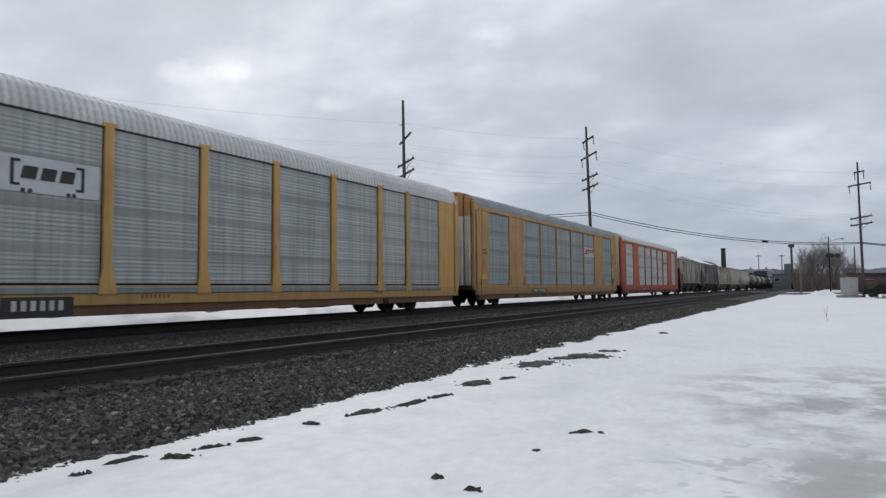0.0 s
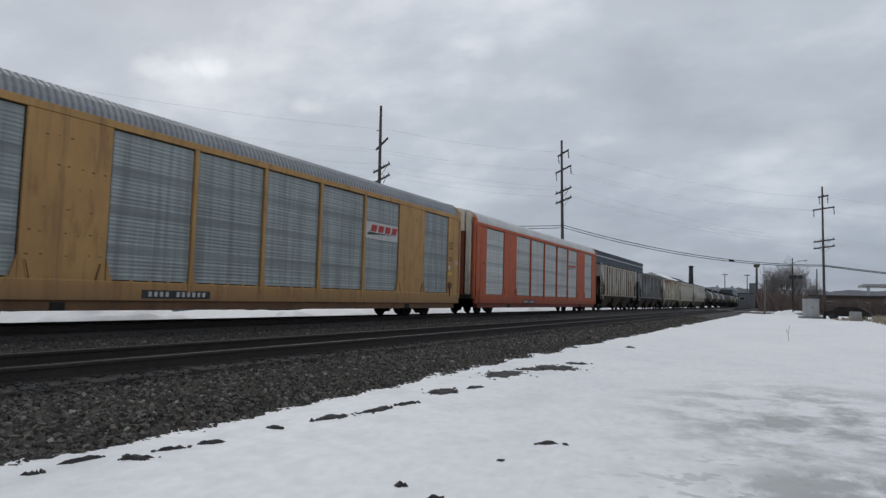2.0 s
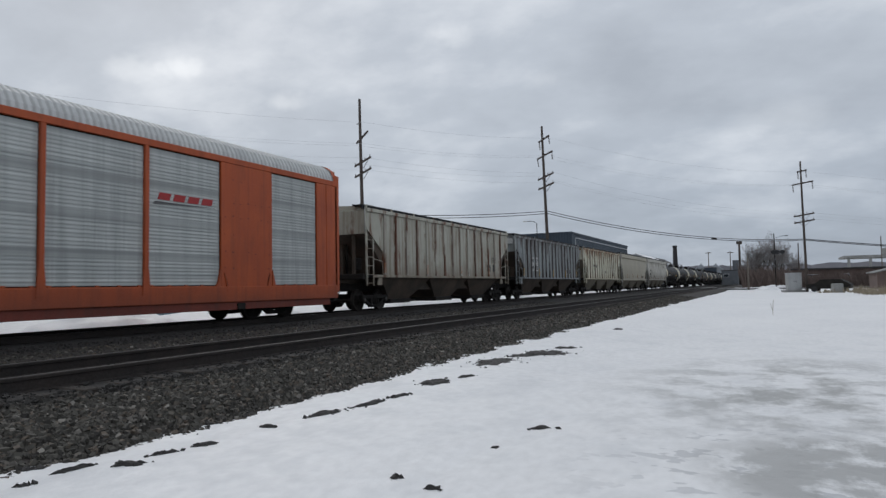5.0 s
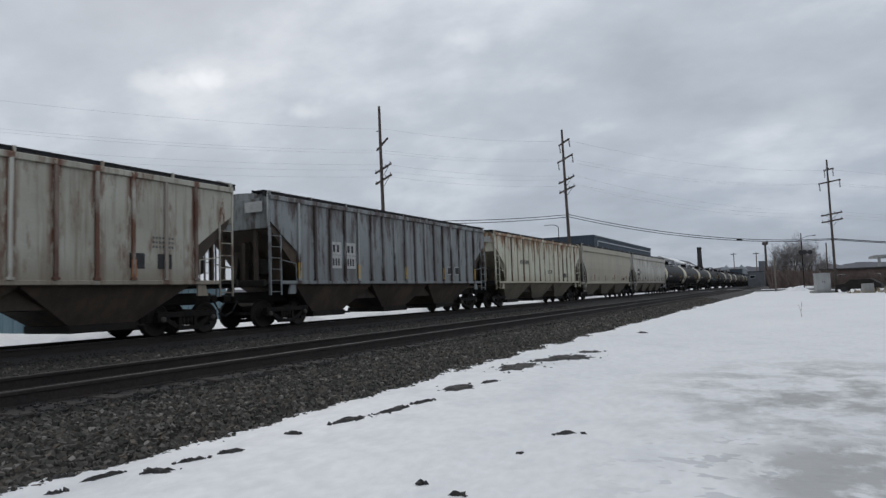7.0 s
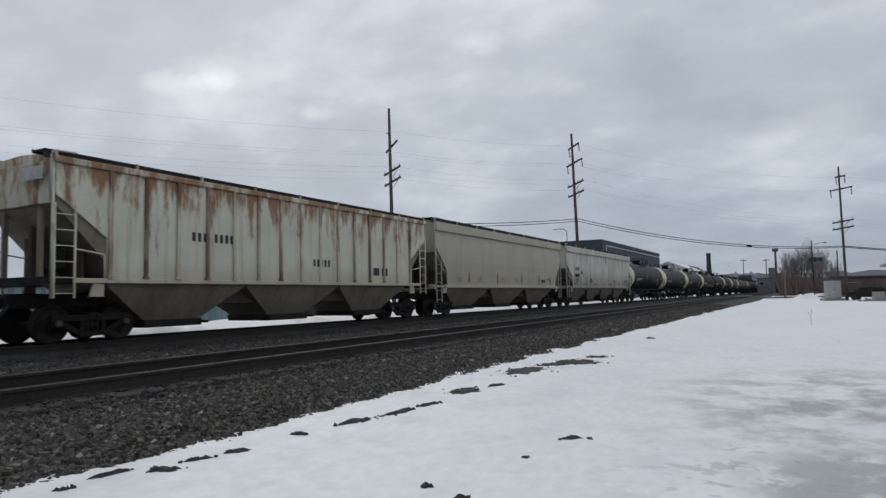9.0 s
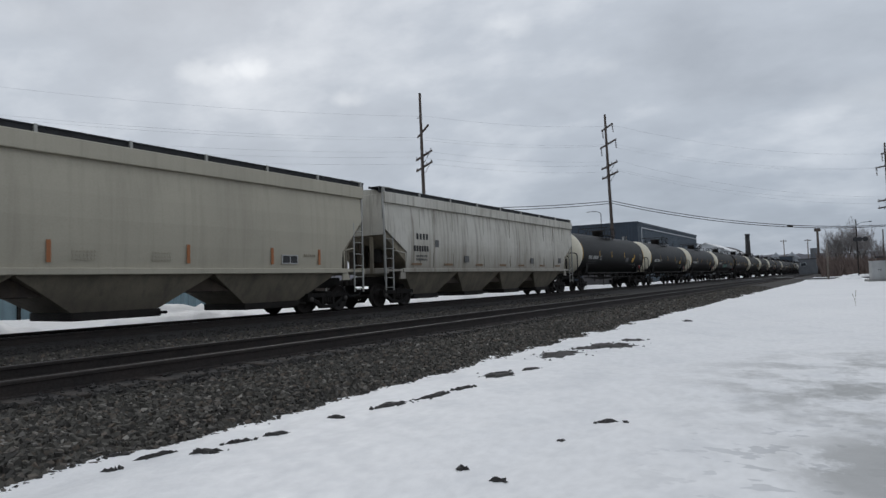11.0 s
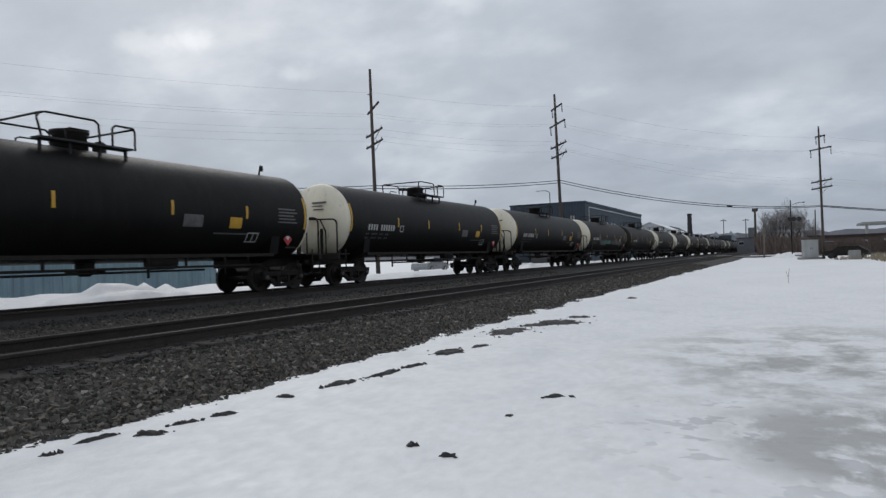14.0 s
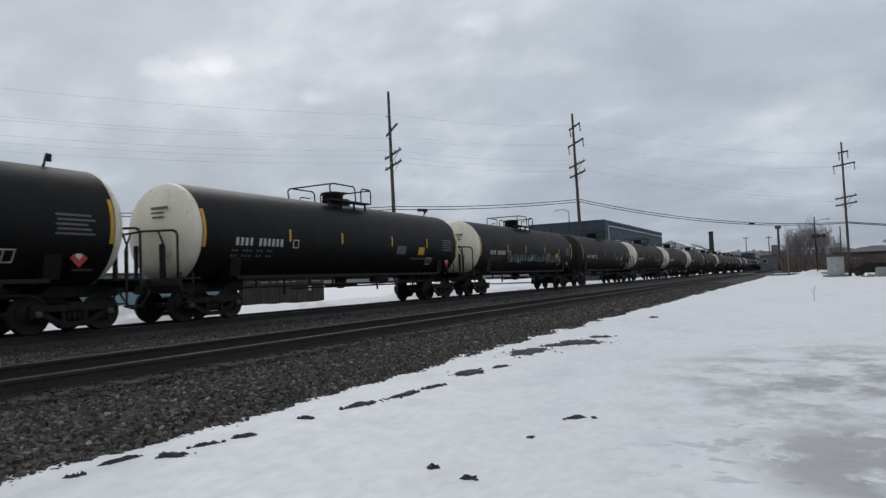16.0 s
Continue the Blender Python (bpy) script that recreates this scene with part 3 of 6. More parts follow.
# ---- mesh helpers ----
class Geo:
    """Vertices and faces of one mesh."""

    def __init__(self):
        self.v, self.f, self.smooth = [], [], []

    def add(self, verts, faces, smooth=False):
        n = len(self.v)
        self.v += [tuple(p) for p in verts]
        self.f += [tuple(n + i for i in f) for f in faces]
        self.smooth += [smooth] * len(faces)
        return self

    def box(self, c, s, cut=0.0):
        """A box of centre c and size s, its upright edges and rims chamfered by cut."""
        x, y, z = (h / 2 for h in s)
        if cut <= 0:
            vs = [(c[0] + i * x, c[1] + j * y, c[2] + k * z) for k in (-1, 1) for j in (-1, 1) for i in (-1, 1)]
            return self.add(vs, [(0, 2, 3, 1), (4, 5, 7, 6), (0, 1, 5, 4), (2, 6, 7, 3), (0, 4, 6, 2), (1, 3, 7, 5)])
        ring = []
        for zz, k in ((-z, cut), (-z + cut, 0), (z - cut, 0), (z, cut)):
            a, b = x - k, y - k
            e = cut
            ring.append([(c[0] + p, c[1] + q, c[2] + zz) for p, q in
                         ((-a, -b + e), (-a + e, -b), (a - e, -b), (a, -b + e), (a, b - e), (a - e, b), (-a + e, b), (-a, b - e))])
        return self.loft(ring)

    def loft(self, rings, caps=True, smooth=False):
        n = len(rings[0])
        vs = [p for r in rings for p in r]
        fs = [(i * n + j, i * n + (j + 1) % n, (i + 1) * n + (j + 1) % n, (i + 1) * n + j) for i in range(len(rings) - 1) for j in range(n)]
        self.add(vs, fs, smooth)
        if caps:
            m = len(self.v) - len(vs)
            self.f += [tuple(m + j for j in reversed(range(n))), tuple(m + (len(rings) - 1) * n + j for j in range(n))]
            self.smooth += [False, False]
        return self

    def tube(self, a, b, r, r2=None, n=8, smooth=True):
        a, b = Vector(a), Vector(b)
        q = (b - a).to_track_quat("Z", "Y")
        r2 = r if r2 is None else r2
        rings = [[p + q @ Vector((k * math.cos(2 * math.pi * i / n), k * math.sin(2 * math.pi * i / n), 0)) for i in range(n)] for p, k in ((a, r), (b, r2))]
        return self.loft(rings, True, smooth)

    def rod(self, pts, r, n=6):
        for a, b in zip(pts, pts[1:]):
            self.tube(a, b, r, n=n)
        return self

    def lathe(self, prof, axis="y", n=32, c=(0, 0, 0), smooth=True, caps=True):
        """prof: (along, radius) pairs."""
        rings = []
        for s, r in prof:
            ring = []
            for i in range(n):
                a = 2 * math.pi * i / n
                u, w = r * math.cos(a), r * math.sin(a)
                p = {"y": (w, s, u), "x": (s, u, w), "z": (u, w, s)}[axis]
                ring.append((c[0] + p[0], c[1] + p[1], c[2] + p[2]))
            rings.append(ring)
        return self.loft(rings, caps, smooth)

    def prism(self, poly, axis, lo, hi):
        """A polygon in the other two axes, drawn out along one."""
        def at(p, s):
            return {"x": (s, p[0], p[1]), "y": (p[0], s, p[1]), "z": (p[0], p[1], s)}[axis]
        return self.loft([[at(p, lo) for p in poly], [at(p, hi) for p in poly]])

    def mesh(self, name, material):
        me = bpy.data.meshes.new(name)
        me.from_pydata(self.v, [], self.f)
        me.polygons.foreach_set("use_smooth", self.smooth)
        me.materials.append(material)
        bm = bmesh.new()
        bm.from_mesh(me)
        bmesh.ops.recalc_face_normals(bm, faces=bm.faces)
        bm.to_mesh(me)
        bm.free()
        return me


def part(name, geo, material, parent=None, label="", at=None):
    ob = new(name, geo.mesh(name, material) if isinstance(geo, Geo) else geo)
    if parent is not None:
        ob.parent = parent
    if at is not None:
        ob.matrix_basis = at if isinstance(at, Matrix) else Matrix.Translation(at)
    return tagged(ob, label)


def thing(name, label, category, at=(0, 0, 0), group="", kind=""):
    ob = new(name)
    ob.matrix_basis = at if isinstance(at, Matrix) else Matrix.Translation(at)
    return tagged(ob, label, category, group, kind)


def lerp_table(table, x):
    for (a, p), (b, q) in zip(table, table[1:]):
        if x <= b:
            k = min(1, max(0, (x - a) / (b - a)))
            return p + (q - p) * k
    return table[-1][1]


rng = random.Random(5)
TRAIN_X, NEAR_X = -16.37, -8.2
TRUCK_DROP = 0.12


# ---- the ground ----
EDGE = [(-40, -0.52), (3, -0.51), (9, -0.50), (17, -0.475), (30, -0.50), (45, -0.50), (70, -0.54), (95, -0.57), (112, -0.50), (400, -0.40)]


def snow_z(x, y):
    """Height of the snow on the camera's side of the tracks."""
    bank = lerp_table(EDGE, y)
    flat = lerp_table([(-40, -0.66), (12, -0.66), (40, -0.62), (90, -0.52), (150, -0.45), (500, -0.4)], y)
    k = min(1, max(0, (x + 4.6) / 2.6))
    k = k * k * (3 - 2 * k)
    base = bank * (1 - k) + flat * k
    n = noise.noise(Vector((x * 0.55, y * 0.35, 0))) * 0.035 + noise.noise(Vector((x * 1.9, y * 1.5, 3))) * 0.014 + noise.noise(Vector((x * 5, y * 4, 7))) * 0.006
    ragged = 0.05 * noise.noise(Vector((x * 2.2, y * 1.3, 11))) * max(0, 1 - abs(x + 5.2) / 1.4)
    # a shallow furrow beside the stones
    furrow = math.exp(-((x - (-2.62 + 0.055 * y)) / 0.09) ** 2) * max(0, 1 - abs(y - 5.6) / 2.4)
    return base + n + ragged - 0.035 * furrow


def grid_mesh(name, xs, ys, height, material):
    me = bpy.data.meshes.new(name)
    vs = [(x, y, height(x, y)) for y in ys for x in xs]
    w = len(xs)
    fs = [(j * w + i, j * w + i + 1, (j + 1) * w + i + 1, (j + 1) * w + i) for j in range(len(ys) - 1) for i in range(w - 1)]
    me.from_pydata(vs, [], fs)
    me.polygons.foreach_set("use_smooth", [True] * len(fs))
    me.materials.append(material)
    return me


def steps(*spans):
    out = []
    for a, b, d in spans:
        n = max(1, round((b - a) / d))
        out += [a + (b - a) * i / n for i in range(n)]
    return out + [spans[-1][1]]


tagged(new("snow_field", grid_mesh("snow_field", steps((-7.5, -3.5, 0.09), (-3.5, 6, 0.14), (6, 30, 1.2), (30, 120, 15)),
                                   steps((-40, -2, 4), (-2, 16, 0.11), (16, 60, 0.5), (60, 150, 3)), snow_z, M["snow_field"])),
       "white trampled snow beside the railway ballast", "snow", kind="structure")


def far_ground(x, y):
    return -1.15 + 0.02 * noise.noise(Vector((x * 0.05, y * 0.05, 0)))


tagged(new("ground", grid_mesh("ground", steps((-3000, -200, 200), (-200, 200, 20), (200, 3000, 200)),
                               steps((-400, 0, 50), (0, 400, 20), (400, 4000, 200)), far_ground, M["snow"])), "snow-covered flat ground out to the horizon", "ground", kind="structure")


def yard_z(x, y):
    n = noise.noise(Vector((x * 0.35, y * 0.22, 9)))
    ridge = max(0, 1 - abs(x + 21.6) / 1.9) * (0.50 + 0.20 * noise.noise(Vector((0.3, y * 0.19, 2))) + 0.09 * noise.noise(Vector((x, y * 0.9, 4))))
    return -0.47 + 0.05 * n + ridge


tagged(new("snow_yard", grid_mesh("snow_yard", steps((-60, -26, 2.5), (-26, -17.9, 0.25)), steps((-40, 0, 4), (0, 80, 0.4), (80, 400, 6)), yard_z, M["snow"])),
       "snowy yard with ploughed ridges behind the train", "snow", kind="structure")

BED = [(-19.6, -0.80), (-18.6, -0.46), (-17.95, -0.29), (-14.75, -0.29), (-14.2, -0.36), (-12.6, -0.42), (-10.9, -0.42), (-9.95, -0.33), (-9.4, -0.252),
       (-7.05, -0.252), (-6.75, -0.315), (-5.6, -0.405), (-5.1, -0.51), (-4.2, -0.88)]


def bed_z(x, y):
    t = lerp_table(BED, x)
    return t + 0.018 * noise.noise(Vector((x * 2.4, y * 2.4, 0))) + 0.012 * noise.noise(Vector((x * 7, y * 7, 5)))


ballast = tagged(new("ballast", grid_mesh("ballast", steps((-19.6, -14.2, 0.3), (-14.2, -9.0, 0.25), (-9.0, -4.2, 0.08)),
                                          steps((-40, 0, 1.5), (0, 18, 0.09), (18, 60, 0.4), (60, 420, 4)), bed_z, M["ballast"])),
                 "dark grey crushed-stone ballast bed under both tracks", "ballast", kind="structure")


def stones(name, count, xr, yr, size, seed, material):
    """Loose angular stones lying on the bed."""
    r = np.random.RandomState(seed)
    block = np.array([(-1, -1, -1), (1, -1, -1), (1, 1, -1), (-1, 1, -1), (-1, -1, 1), (1, -1, 1), (1, 1, 1), (-1, 1, 1)]) * 0.62
    tri = np.array([(0, 2, 1), (0, 3, 2), (4, 5, 6), (4, 6, 7), (0, 1, 5), (0, 5, 4), (1, 2, 6), (1, 6, 5), (2, 3, 7), (2, 7, 6), (3, 0, 4), (3, 4, 7)])
    ys = yr[0] + (yr[1] - yr[0]) * r.rand(count) ** 1.5
    xs = xr[0] + (xr[1] - xr[0]) * r.rand(count)
    vs = np.zeros((count, 8, 3))
    for i in range(count):
        s = size * (0.55 + 0.9 * r.rand()) * np.array([1.0, 0.6 + 0.5 * r.rand(), 0.45 + 0.4 * r.rand()])
        q = Euler(r.rand(3) * 6.3).to_matrix()
        p = (block * (0.55 + 0.75 * r.rand(8, 3))) * s
        vs[i] = p @ np.array(q) + (xs[i], ys[i], bed_z(xs[i], ys[i]) + size * 0.18)
    fs = (tri[None] + 8 * np.arange(count)[:, None, None]).reshape(-1, 3)
    me = bpy.data.meshes.new(name)
    me.from_pydata(vs.reshape(-1, 3).tolist(), [], fs.tolist())
    me.materials.append(material)
    return tagged(new(name, me), "loose angular ballast stones in greys and browns", "gravel", kind="stuff")


def stone_material():
    m = M["stone"].copy()
    nt = m.node_tree
    b = nt.nodes["Principled BSDF"]
    g = nt.nodes.new("ShaderNodeNewGeometry")
    ramp = nt.nodes.new("ShaderNodeValToRGB")
    e = ramp.color_ramp.elements
    e[0].position, e[0].color = 0.0, (0.032, 0.029, 0.026, 1)
    e[1].position, e[1].color = 1.0, (0.27, 0.25, 0.22, 1)
    for p, c in ((0.45, (0.064, 0.06, 0.051, 1)), (0.75, (0.094, 0.087, 0.074, 1)), (0.88, (0.115, 0.09, 0.07, 1)), (0.97, (0.15, 0.14, 0.125, 1))):
        e.new(p).color = c
    nt.links.new(g.outputs["Random Per Island"], ramp.inputs[0])
    nt.links.new(ramp.outputs[0], b.inputs["Base Color"])
    return m


STONE = stone_material()
oil_shade_band(STONE)
stones("ballast_stones", 24000, (-6.95, -4.6), (1.5, 20), 0.038, 1, STONE)
stones("ballast_stones", 7000, (-6.95, -4.8), (18, 60), 0.05, 2, STONE)
stones("ballast_stones", 8000, (-14.6, -9.75), (5, 45), 0.036, 3, STONE)
stones("ballast_stones", 4500, (-9.7, -6.8), (2, 32), 0.028, 4, STONE)


# ---- the tracks ----
def rail_section(cx, side):
    """Foot, web and head of a rail, in x and z; the head's top is at 0."""
    half = [(-0.075, -0.185), (0.075, -0.185), (0.075, -0.170), (0.012, -0.155), (0.010, -0.050), (0.036, -0.040), (0.037, -0.008), (0.028, -0.002)]
    return [(cx + x, z) for x, z in half] + [(cx - x, z) for x, z in reversed(half[3:])] + [(cx - 0.075, -0.170)]


def track(name, cx, label, level=0.0):
    tr = thing(name, label, "railway track", (cx, 0, level))
    for s in (-1, 1):
        g = Geo().prism(rail_section(s * 0.7525, s), "y", -60, 900)
        ob = part("rail", g, M["rail"], tr, "rusty brown steel rail")
        top = Geo().prism([(s * 0.7525 + x, z) for x, z in ((-0.027, -0.001), (0.027, -0.001), (0.024, 0.002), (-0.024, 0.002))], "y", -60, 900)
        part("railhead", top, M["railhead"], ob, "worn bright running surface of the rail")
    tie = Geo().box((0, 0, 0), (2.59, 0.23, 0.18), 0.015).mesh("sleeper", M["tie"])
    y = -4.0
    r = random.Random(round(cx))
    while y < 118:
        part("sleeper", tie, None, tr, at=pose(r.uniform(-0.05, 0.05), y, -0.262 + r.uniform(-0.006, 0.004), 0, 0, r.uniform(-1.2, 1.2)))
        y += 0.53
    return tr


track("railway_track", NEAR_X, "empty railway track with rusty rails on dark wooden sleepers", -0.07)
track("railway_track", TRAIN_X, "railway track under the passing freight train", -TRUCK_DROP)


# ---- rolling stock: x across (the camera's side is +x), y along the track, z up from the rail head ----
WHEEL_R = 0.46
rng_car = random.Random(41)


def wheelset_mesh():
    g = Geo()
    for s in (-1, 1):
        x = s * 0.72
        prof = [(x - s * 0.07, 0.44), (x - s * 0.055, WHEEL_R + 0.025), (x - s * 0.02, WHEEL_R + 0.02), (x - s * 0.01, WHEEL_R), (x + s * 0.065, WHEEL_R - 0.005), (x + s * 0.07, WHEEL_R - 0.04),
                (x + s * 0.055, WHEEL_R - 0.06), (x + s * 0.02, 0.32), (x + s * 0.01, 0.2), (x + s * 0.05, 0.16), (x + s * 0.06, 0.09)]
        g.lathe(prof, "x", 28)
        for k in range(3):
            a = k * 2.094
            g.box((x + s * 0.035, 0.26 * math.cos(a), 0.26 * math.sin(a)), (0.05, 0.07, 0.07), 0.01)
    g.tube((-1.0, 0, 0), (1.0, 0, 0), 0.085, n=12)
    return g.mesh("wheelset", M["wheel"])


WHEELSET = wheelset_mesh()


def side_frame_mesh(base):
    """Cast frame with its sloping tension members and two windows."""
    g = Geo()
    h = base / 2

    def bar(a, b, w, t=0.13):
        (y1, z1), (y2, z2) = a, b
        d = Vector((y2 - y1, z2 - z1)).normalized()
        n = Vector((-d.y, d.x)) * w / 2
        g.prism([(y1 + n.x, z1 + n.y), (y1 - n.x, z1 - n.y), (y2 - n.x, z2 - n.y), (y2 + n.x, z2 + n.y)], "x", -t / 2, t / 2)
    bar((-h - 0.16, 0.60), (h + 0.16, 0.60), 0.15, 0.17)
    for s in (-1, 1):
        bar((s * (h + 0.02), 0.56), (s * 0.34, 0.23), 0.12)
        bar((s * 0.27, 0.58), (s * 0.27, 0.24), 0.10)
        g.box((0, s * h, 0.50), (0.20, 0.30, 0.28), 0.04)
    bar((-0.36, 0.21), (0.36, 0.21), 0.12, 0.17)
    for y in (-0.13, 0.0, 0.13):
        g.lathe([(0.28, 0.055), (0.53, 0.055)], "z", 8, (0, y, 0))
    return g.mesh("side_frame", M["truck"])


FRAME_MESH = side_frame_mesh(1.75)
CAP = Geo().lathe([(-0.03, 0.09), (0.02, 0.085), (0.045, 0.05)], "x", 10).mesh("bearing_cap", M["cap"])


def truck(car, y):
    """A two-axle truck: bolster, side frames, wheelsets."""
    t = part("truck", Geo().box((0, 0, 0.62), (2.2, 0.36, 0.22), 0.04).box((0, 0, 0.78), (0.5, 0.5, 0.14), 0.03), M["truck"], car, "black grimy cast-steel truck", at=(0, y, -TRUCK_DROP))
    for s in (-1, 1):
        part("side_frame", FRAME_MESH, None, t, at=pose(s * 1.0, 0, 0, 0, 0, 0 if s > 0 else 180))
        for e in (-1, 1):
            part("bearing_cap", CAP, None, t, at=pose(s * 1.10, e * 0.875, 0.47, 0, 0, 0 if s > 0 else 180))
    for e in (-1, 1):
        part("wheelset", WHEELSET, None, t, "rusty dark steel wheels on an axle", at=(0, e * 0.875, WHEEL_R))
    return t


def coupler(car, y, s):
    g = Geo().box((0, y + s * 0.42, 0.88), (0.16, 0.85, 0.16), 0.03).box((0.02, y + s * 0.86, 0.88), (0.30, 0.24, 0.26), 0.05)
    part("coupler", g, M["steel_dark"], car, "dark steel knuckle coupler")
    hose = [(0.35, y + s * 0.1, 0.8), (0.36, y + s * 0.35, 0.45), (0.33, y + s * 0.62, 0.33), (0.3, y + s * 0.88, 0.42)]
    part("air_hose", Geo().rod(hose, 0.025), M["tyre"], car, "black rubber air hose")


def ladder(car, x, y0, y1, z0, z1, n, material, name="ladder"):
    g = Geo()
    for y in (y0, y1):
        g.box((x, y, (z0 + z1) / 2), (0.04, 0.045, z1 - z0))
    for i in range(n):
        z = z0 + (z1 - z0) * (i + 0.3) / n
        g.tube((x, y0, z), (x, y1, z), 0.016, n=6)
    return part(name, g, material, car)


def glyph_row(car, name, x, y0, y1, z0, z1, n, material, sx=1, breaks=(), thick=0.006):
    """A row of plain bars, one a character."""
    g = Geo()
    w = (y1 - y0) / n
    for i in range(n):
        if i in breaks:
            continue
        g.box((x, y0 + w * (i + 0.5), (z0 + z1) / 2), (thick, w * 0.54, z1 - z0))
    return part(name, g, material, car)


def corrugated_panel(y0, y1, z0, z1, x, s, pitch=0.098, depth=0.008):
    """A steel sheet with ridges that run along the car."""
    g = Geo()
    n = round((z1 - z0) / pitch)
    prof = []
    for i in range(n):
        a = z0 + (z1 - z0) * i / n
        d = (z1 - z0) / n
        if abs((a - 0.3) % 1.0 - 0.45) < 0.1:
            prof += [(x - s * depth * 0.6, a), (x - s * depth * 0.6, a + d * 0.98)]
            continue
        prof += [(x, a), (x, a + d * 0.38), (x - s * depth, a + d * 0.52), (x - s * depth, a + d * 0.86)]
    prof.append((x, z1))
    prof += [(x - s * 0.06, z1), (x - s * 0.06, z0)]
    return g.prism(prof, "y", y0, y1)


def autorack(label, frame_mat, frame_kind, roof_mat, panel_mat, end_mat, y_c, HL=13.0):
    car = thing("autorack", label, "rail car", (TRAIN_X, y_c, 0), "freight train cars")
    W2 = 1.52
    z_lo, z_hi = 0.98, 4.82
    posts, panels, solids = frame_kind
    sill_lo = 0.44
    # solid box; the shade inside the car is put into its dark colour
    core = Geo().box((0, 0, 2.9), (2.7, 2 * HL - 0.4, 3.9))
    part("body", core, M["steel_dark"], car, "solid core coloured dark as the shaded inside of the car carrier")
    for s in (1, -1):
        part("side_sill", Geo().box((s * (W2 - 0.03), 0, (sill_lo + z_lo) / 2 + 0.03), (0.14, 2 * HL, z_lo - sill_lo - 0.06), 0.015), frame_mat, car, "painted steel side sill")
        part("sill_flange", Geo().box((s * (W2 - 0.14), 0, sill_lo - 0.05), (0.24, 2 * HL - 0.9, 0.26), 0.01), M["red_dark"] if frame_mat == M["red"] else M["brown_frame"], car, "grimy lower flange of the sill")
        if solids == 1:
            part("panel_rail", Geo().box((s * (W2 + 0.02), 0, z_lo - 0.12), (0.10, 2 * HL - 3.3, 0.20), 0.04), M["galv_dull"], car, "grey tubular rail under the panels")
            part("slot", Geo().box((s * (W2 - 0.01), 0, z_lo), (0.08, 2 * HL - 3.3, 0.03)), M["steel_dark"], car)
        else:
            part("panel_rail", Geo().box((s * (W2 - 0.02), 0, z_lo - 0.03), (0.10, 2 * HL, 0.10), 0.01), frame_mat, car)
        part("top_rail", Geo().box((s * (W2 - 0.03), 0, z_hi + 0.10), (0.11, 2 * HL, 0.19), 0.012), roof_mat if solids == 1 else frame_mat, car)
        for a, b in panels:
            for k in range(0 if solids == 1 else 5):
                y = a + 0.15 + (b - a - 0.3) * k / 4
                part("panel_clip", Geo().box((s * (W2 + 0.0), y, z_lo + 0.03), (0.05, 0.10, 0.06), 0.01), frame_mat, car)
            part("panel", corrugated_panel(a + 0.03, b - 0.03, z_lo + 0.05, z_hi - 0.03, s * (W2 - 0.03), s), panel_mat, car, "galvanised perforated ridged side panel")
        if solids != 1:
            for a, b in solids:
                g = Geo().box((s * (W2 - 0.02), (a + b) / 2, (z_lo + z_hi) / 2), (0.08, b - a - 0.03, z_hi - z_lo), 0.01)
                for z in (1.8, 2.7, 3.6, 4.4):
                    for y in (a + 0.12, b - 0.12):
                        g.box((s * (W2 + 0.022), y, z), (0.012, 0.05, 0.05))
                part("solid_panel", g, frame_mat, car, "plain painted steel side sheet")
                if b - a > 1.5:
                    dots = Geo()
                    for z in (1.55, 2.05, 2.6, 3.15, 3.6, 4.3):
                        for k in range(7):
                            y = a + 0.2 + (b - a - 0.4) * k / 6 + rng_car.uniform(-0.04, 0.04)
                            if rng_car.random() < 0.62:
                                dots.box((s * (W2 + 0.021), y, z + rng_car.uniform(-0.03, 0.03)), (0.006, rng_car.uniform(0.03, 0.09), rng_car.uniform(0.02, 0.04)))
                    for e, y in ((-1, a), (1, b)):
                        g = Geo().prism([(y, z_lo - 0.01), (y + e * 0.16, z_lo - 0.01), (y, z_lo + 0.55)], "x", s * (W2 - 0.028), s * (W2 + 0.03))
                        g.prism([(y - e * 0.30, z_lo - 0.16), (y - e * 0.27, z_lo - 0.16), (y - e * 0.12, z_lo + 0.42), (y - e * 0.15, z_lo + 0.42)], "x", s * (W2 + 0.02), s * (W2 + 0.045))
                        part("gusset", g, frame_mat, car, "sloping foot beside the side panel")
                        part("gusset_seam", Geo().prism([(y - e * 0.335, z_lo - 0.16), (y - e * 0.31, z_lo - 0.16), (y - e * 0.16, z_lo + 0.42), (y - e * 0.185, z_lo + 0.42)], "x", s * (W2 + 0.015), s * (W2 + 0.028)), M["steel_dark"], car)
                    part("rivet_row", dots, M["brown_frame"] if frame_mat != M["red"] else M["red_dark"], car, "dark rivet marks")
        for y, w in posts:
            g = Geo().box((s * (W2 + 0.01), y, (z_lo + z_hi) / 2), (0.10, w, z_hi - z_lo), 0.012)
            if w > 0.12:
                g.prism([(y - w * 1.0, z_lo - 0.22), (y + w * 1.0, z_lo - 0.22), (y + w * 0.85, z_lo), (y + w * 0.5, z_lo + 0.5), (y - w * 0.5, z_lo + 0.5), (y - w * 0.85, z_lo)], "x", s * (W2 + 0.02), s * (W2 + (0.085 if solids == 1 else 0.058)))
                if w > 0.18:
                    g.box((s * (W2 + 0.02), y, z_hi + 0.05), (0.07, w * 1.6, 0.10))
            part("post", g, frame_mat, car, "painted steel side post")
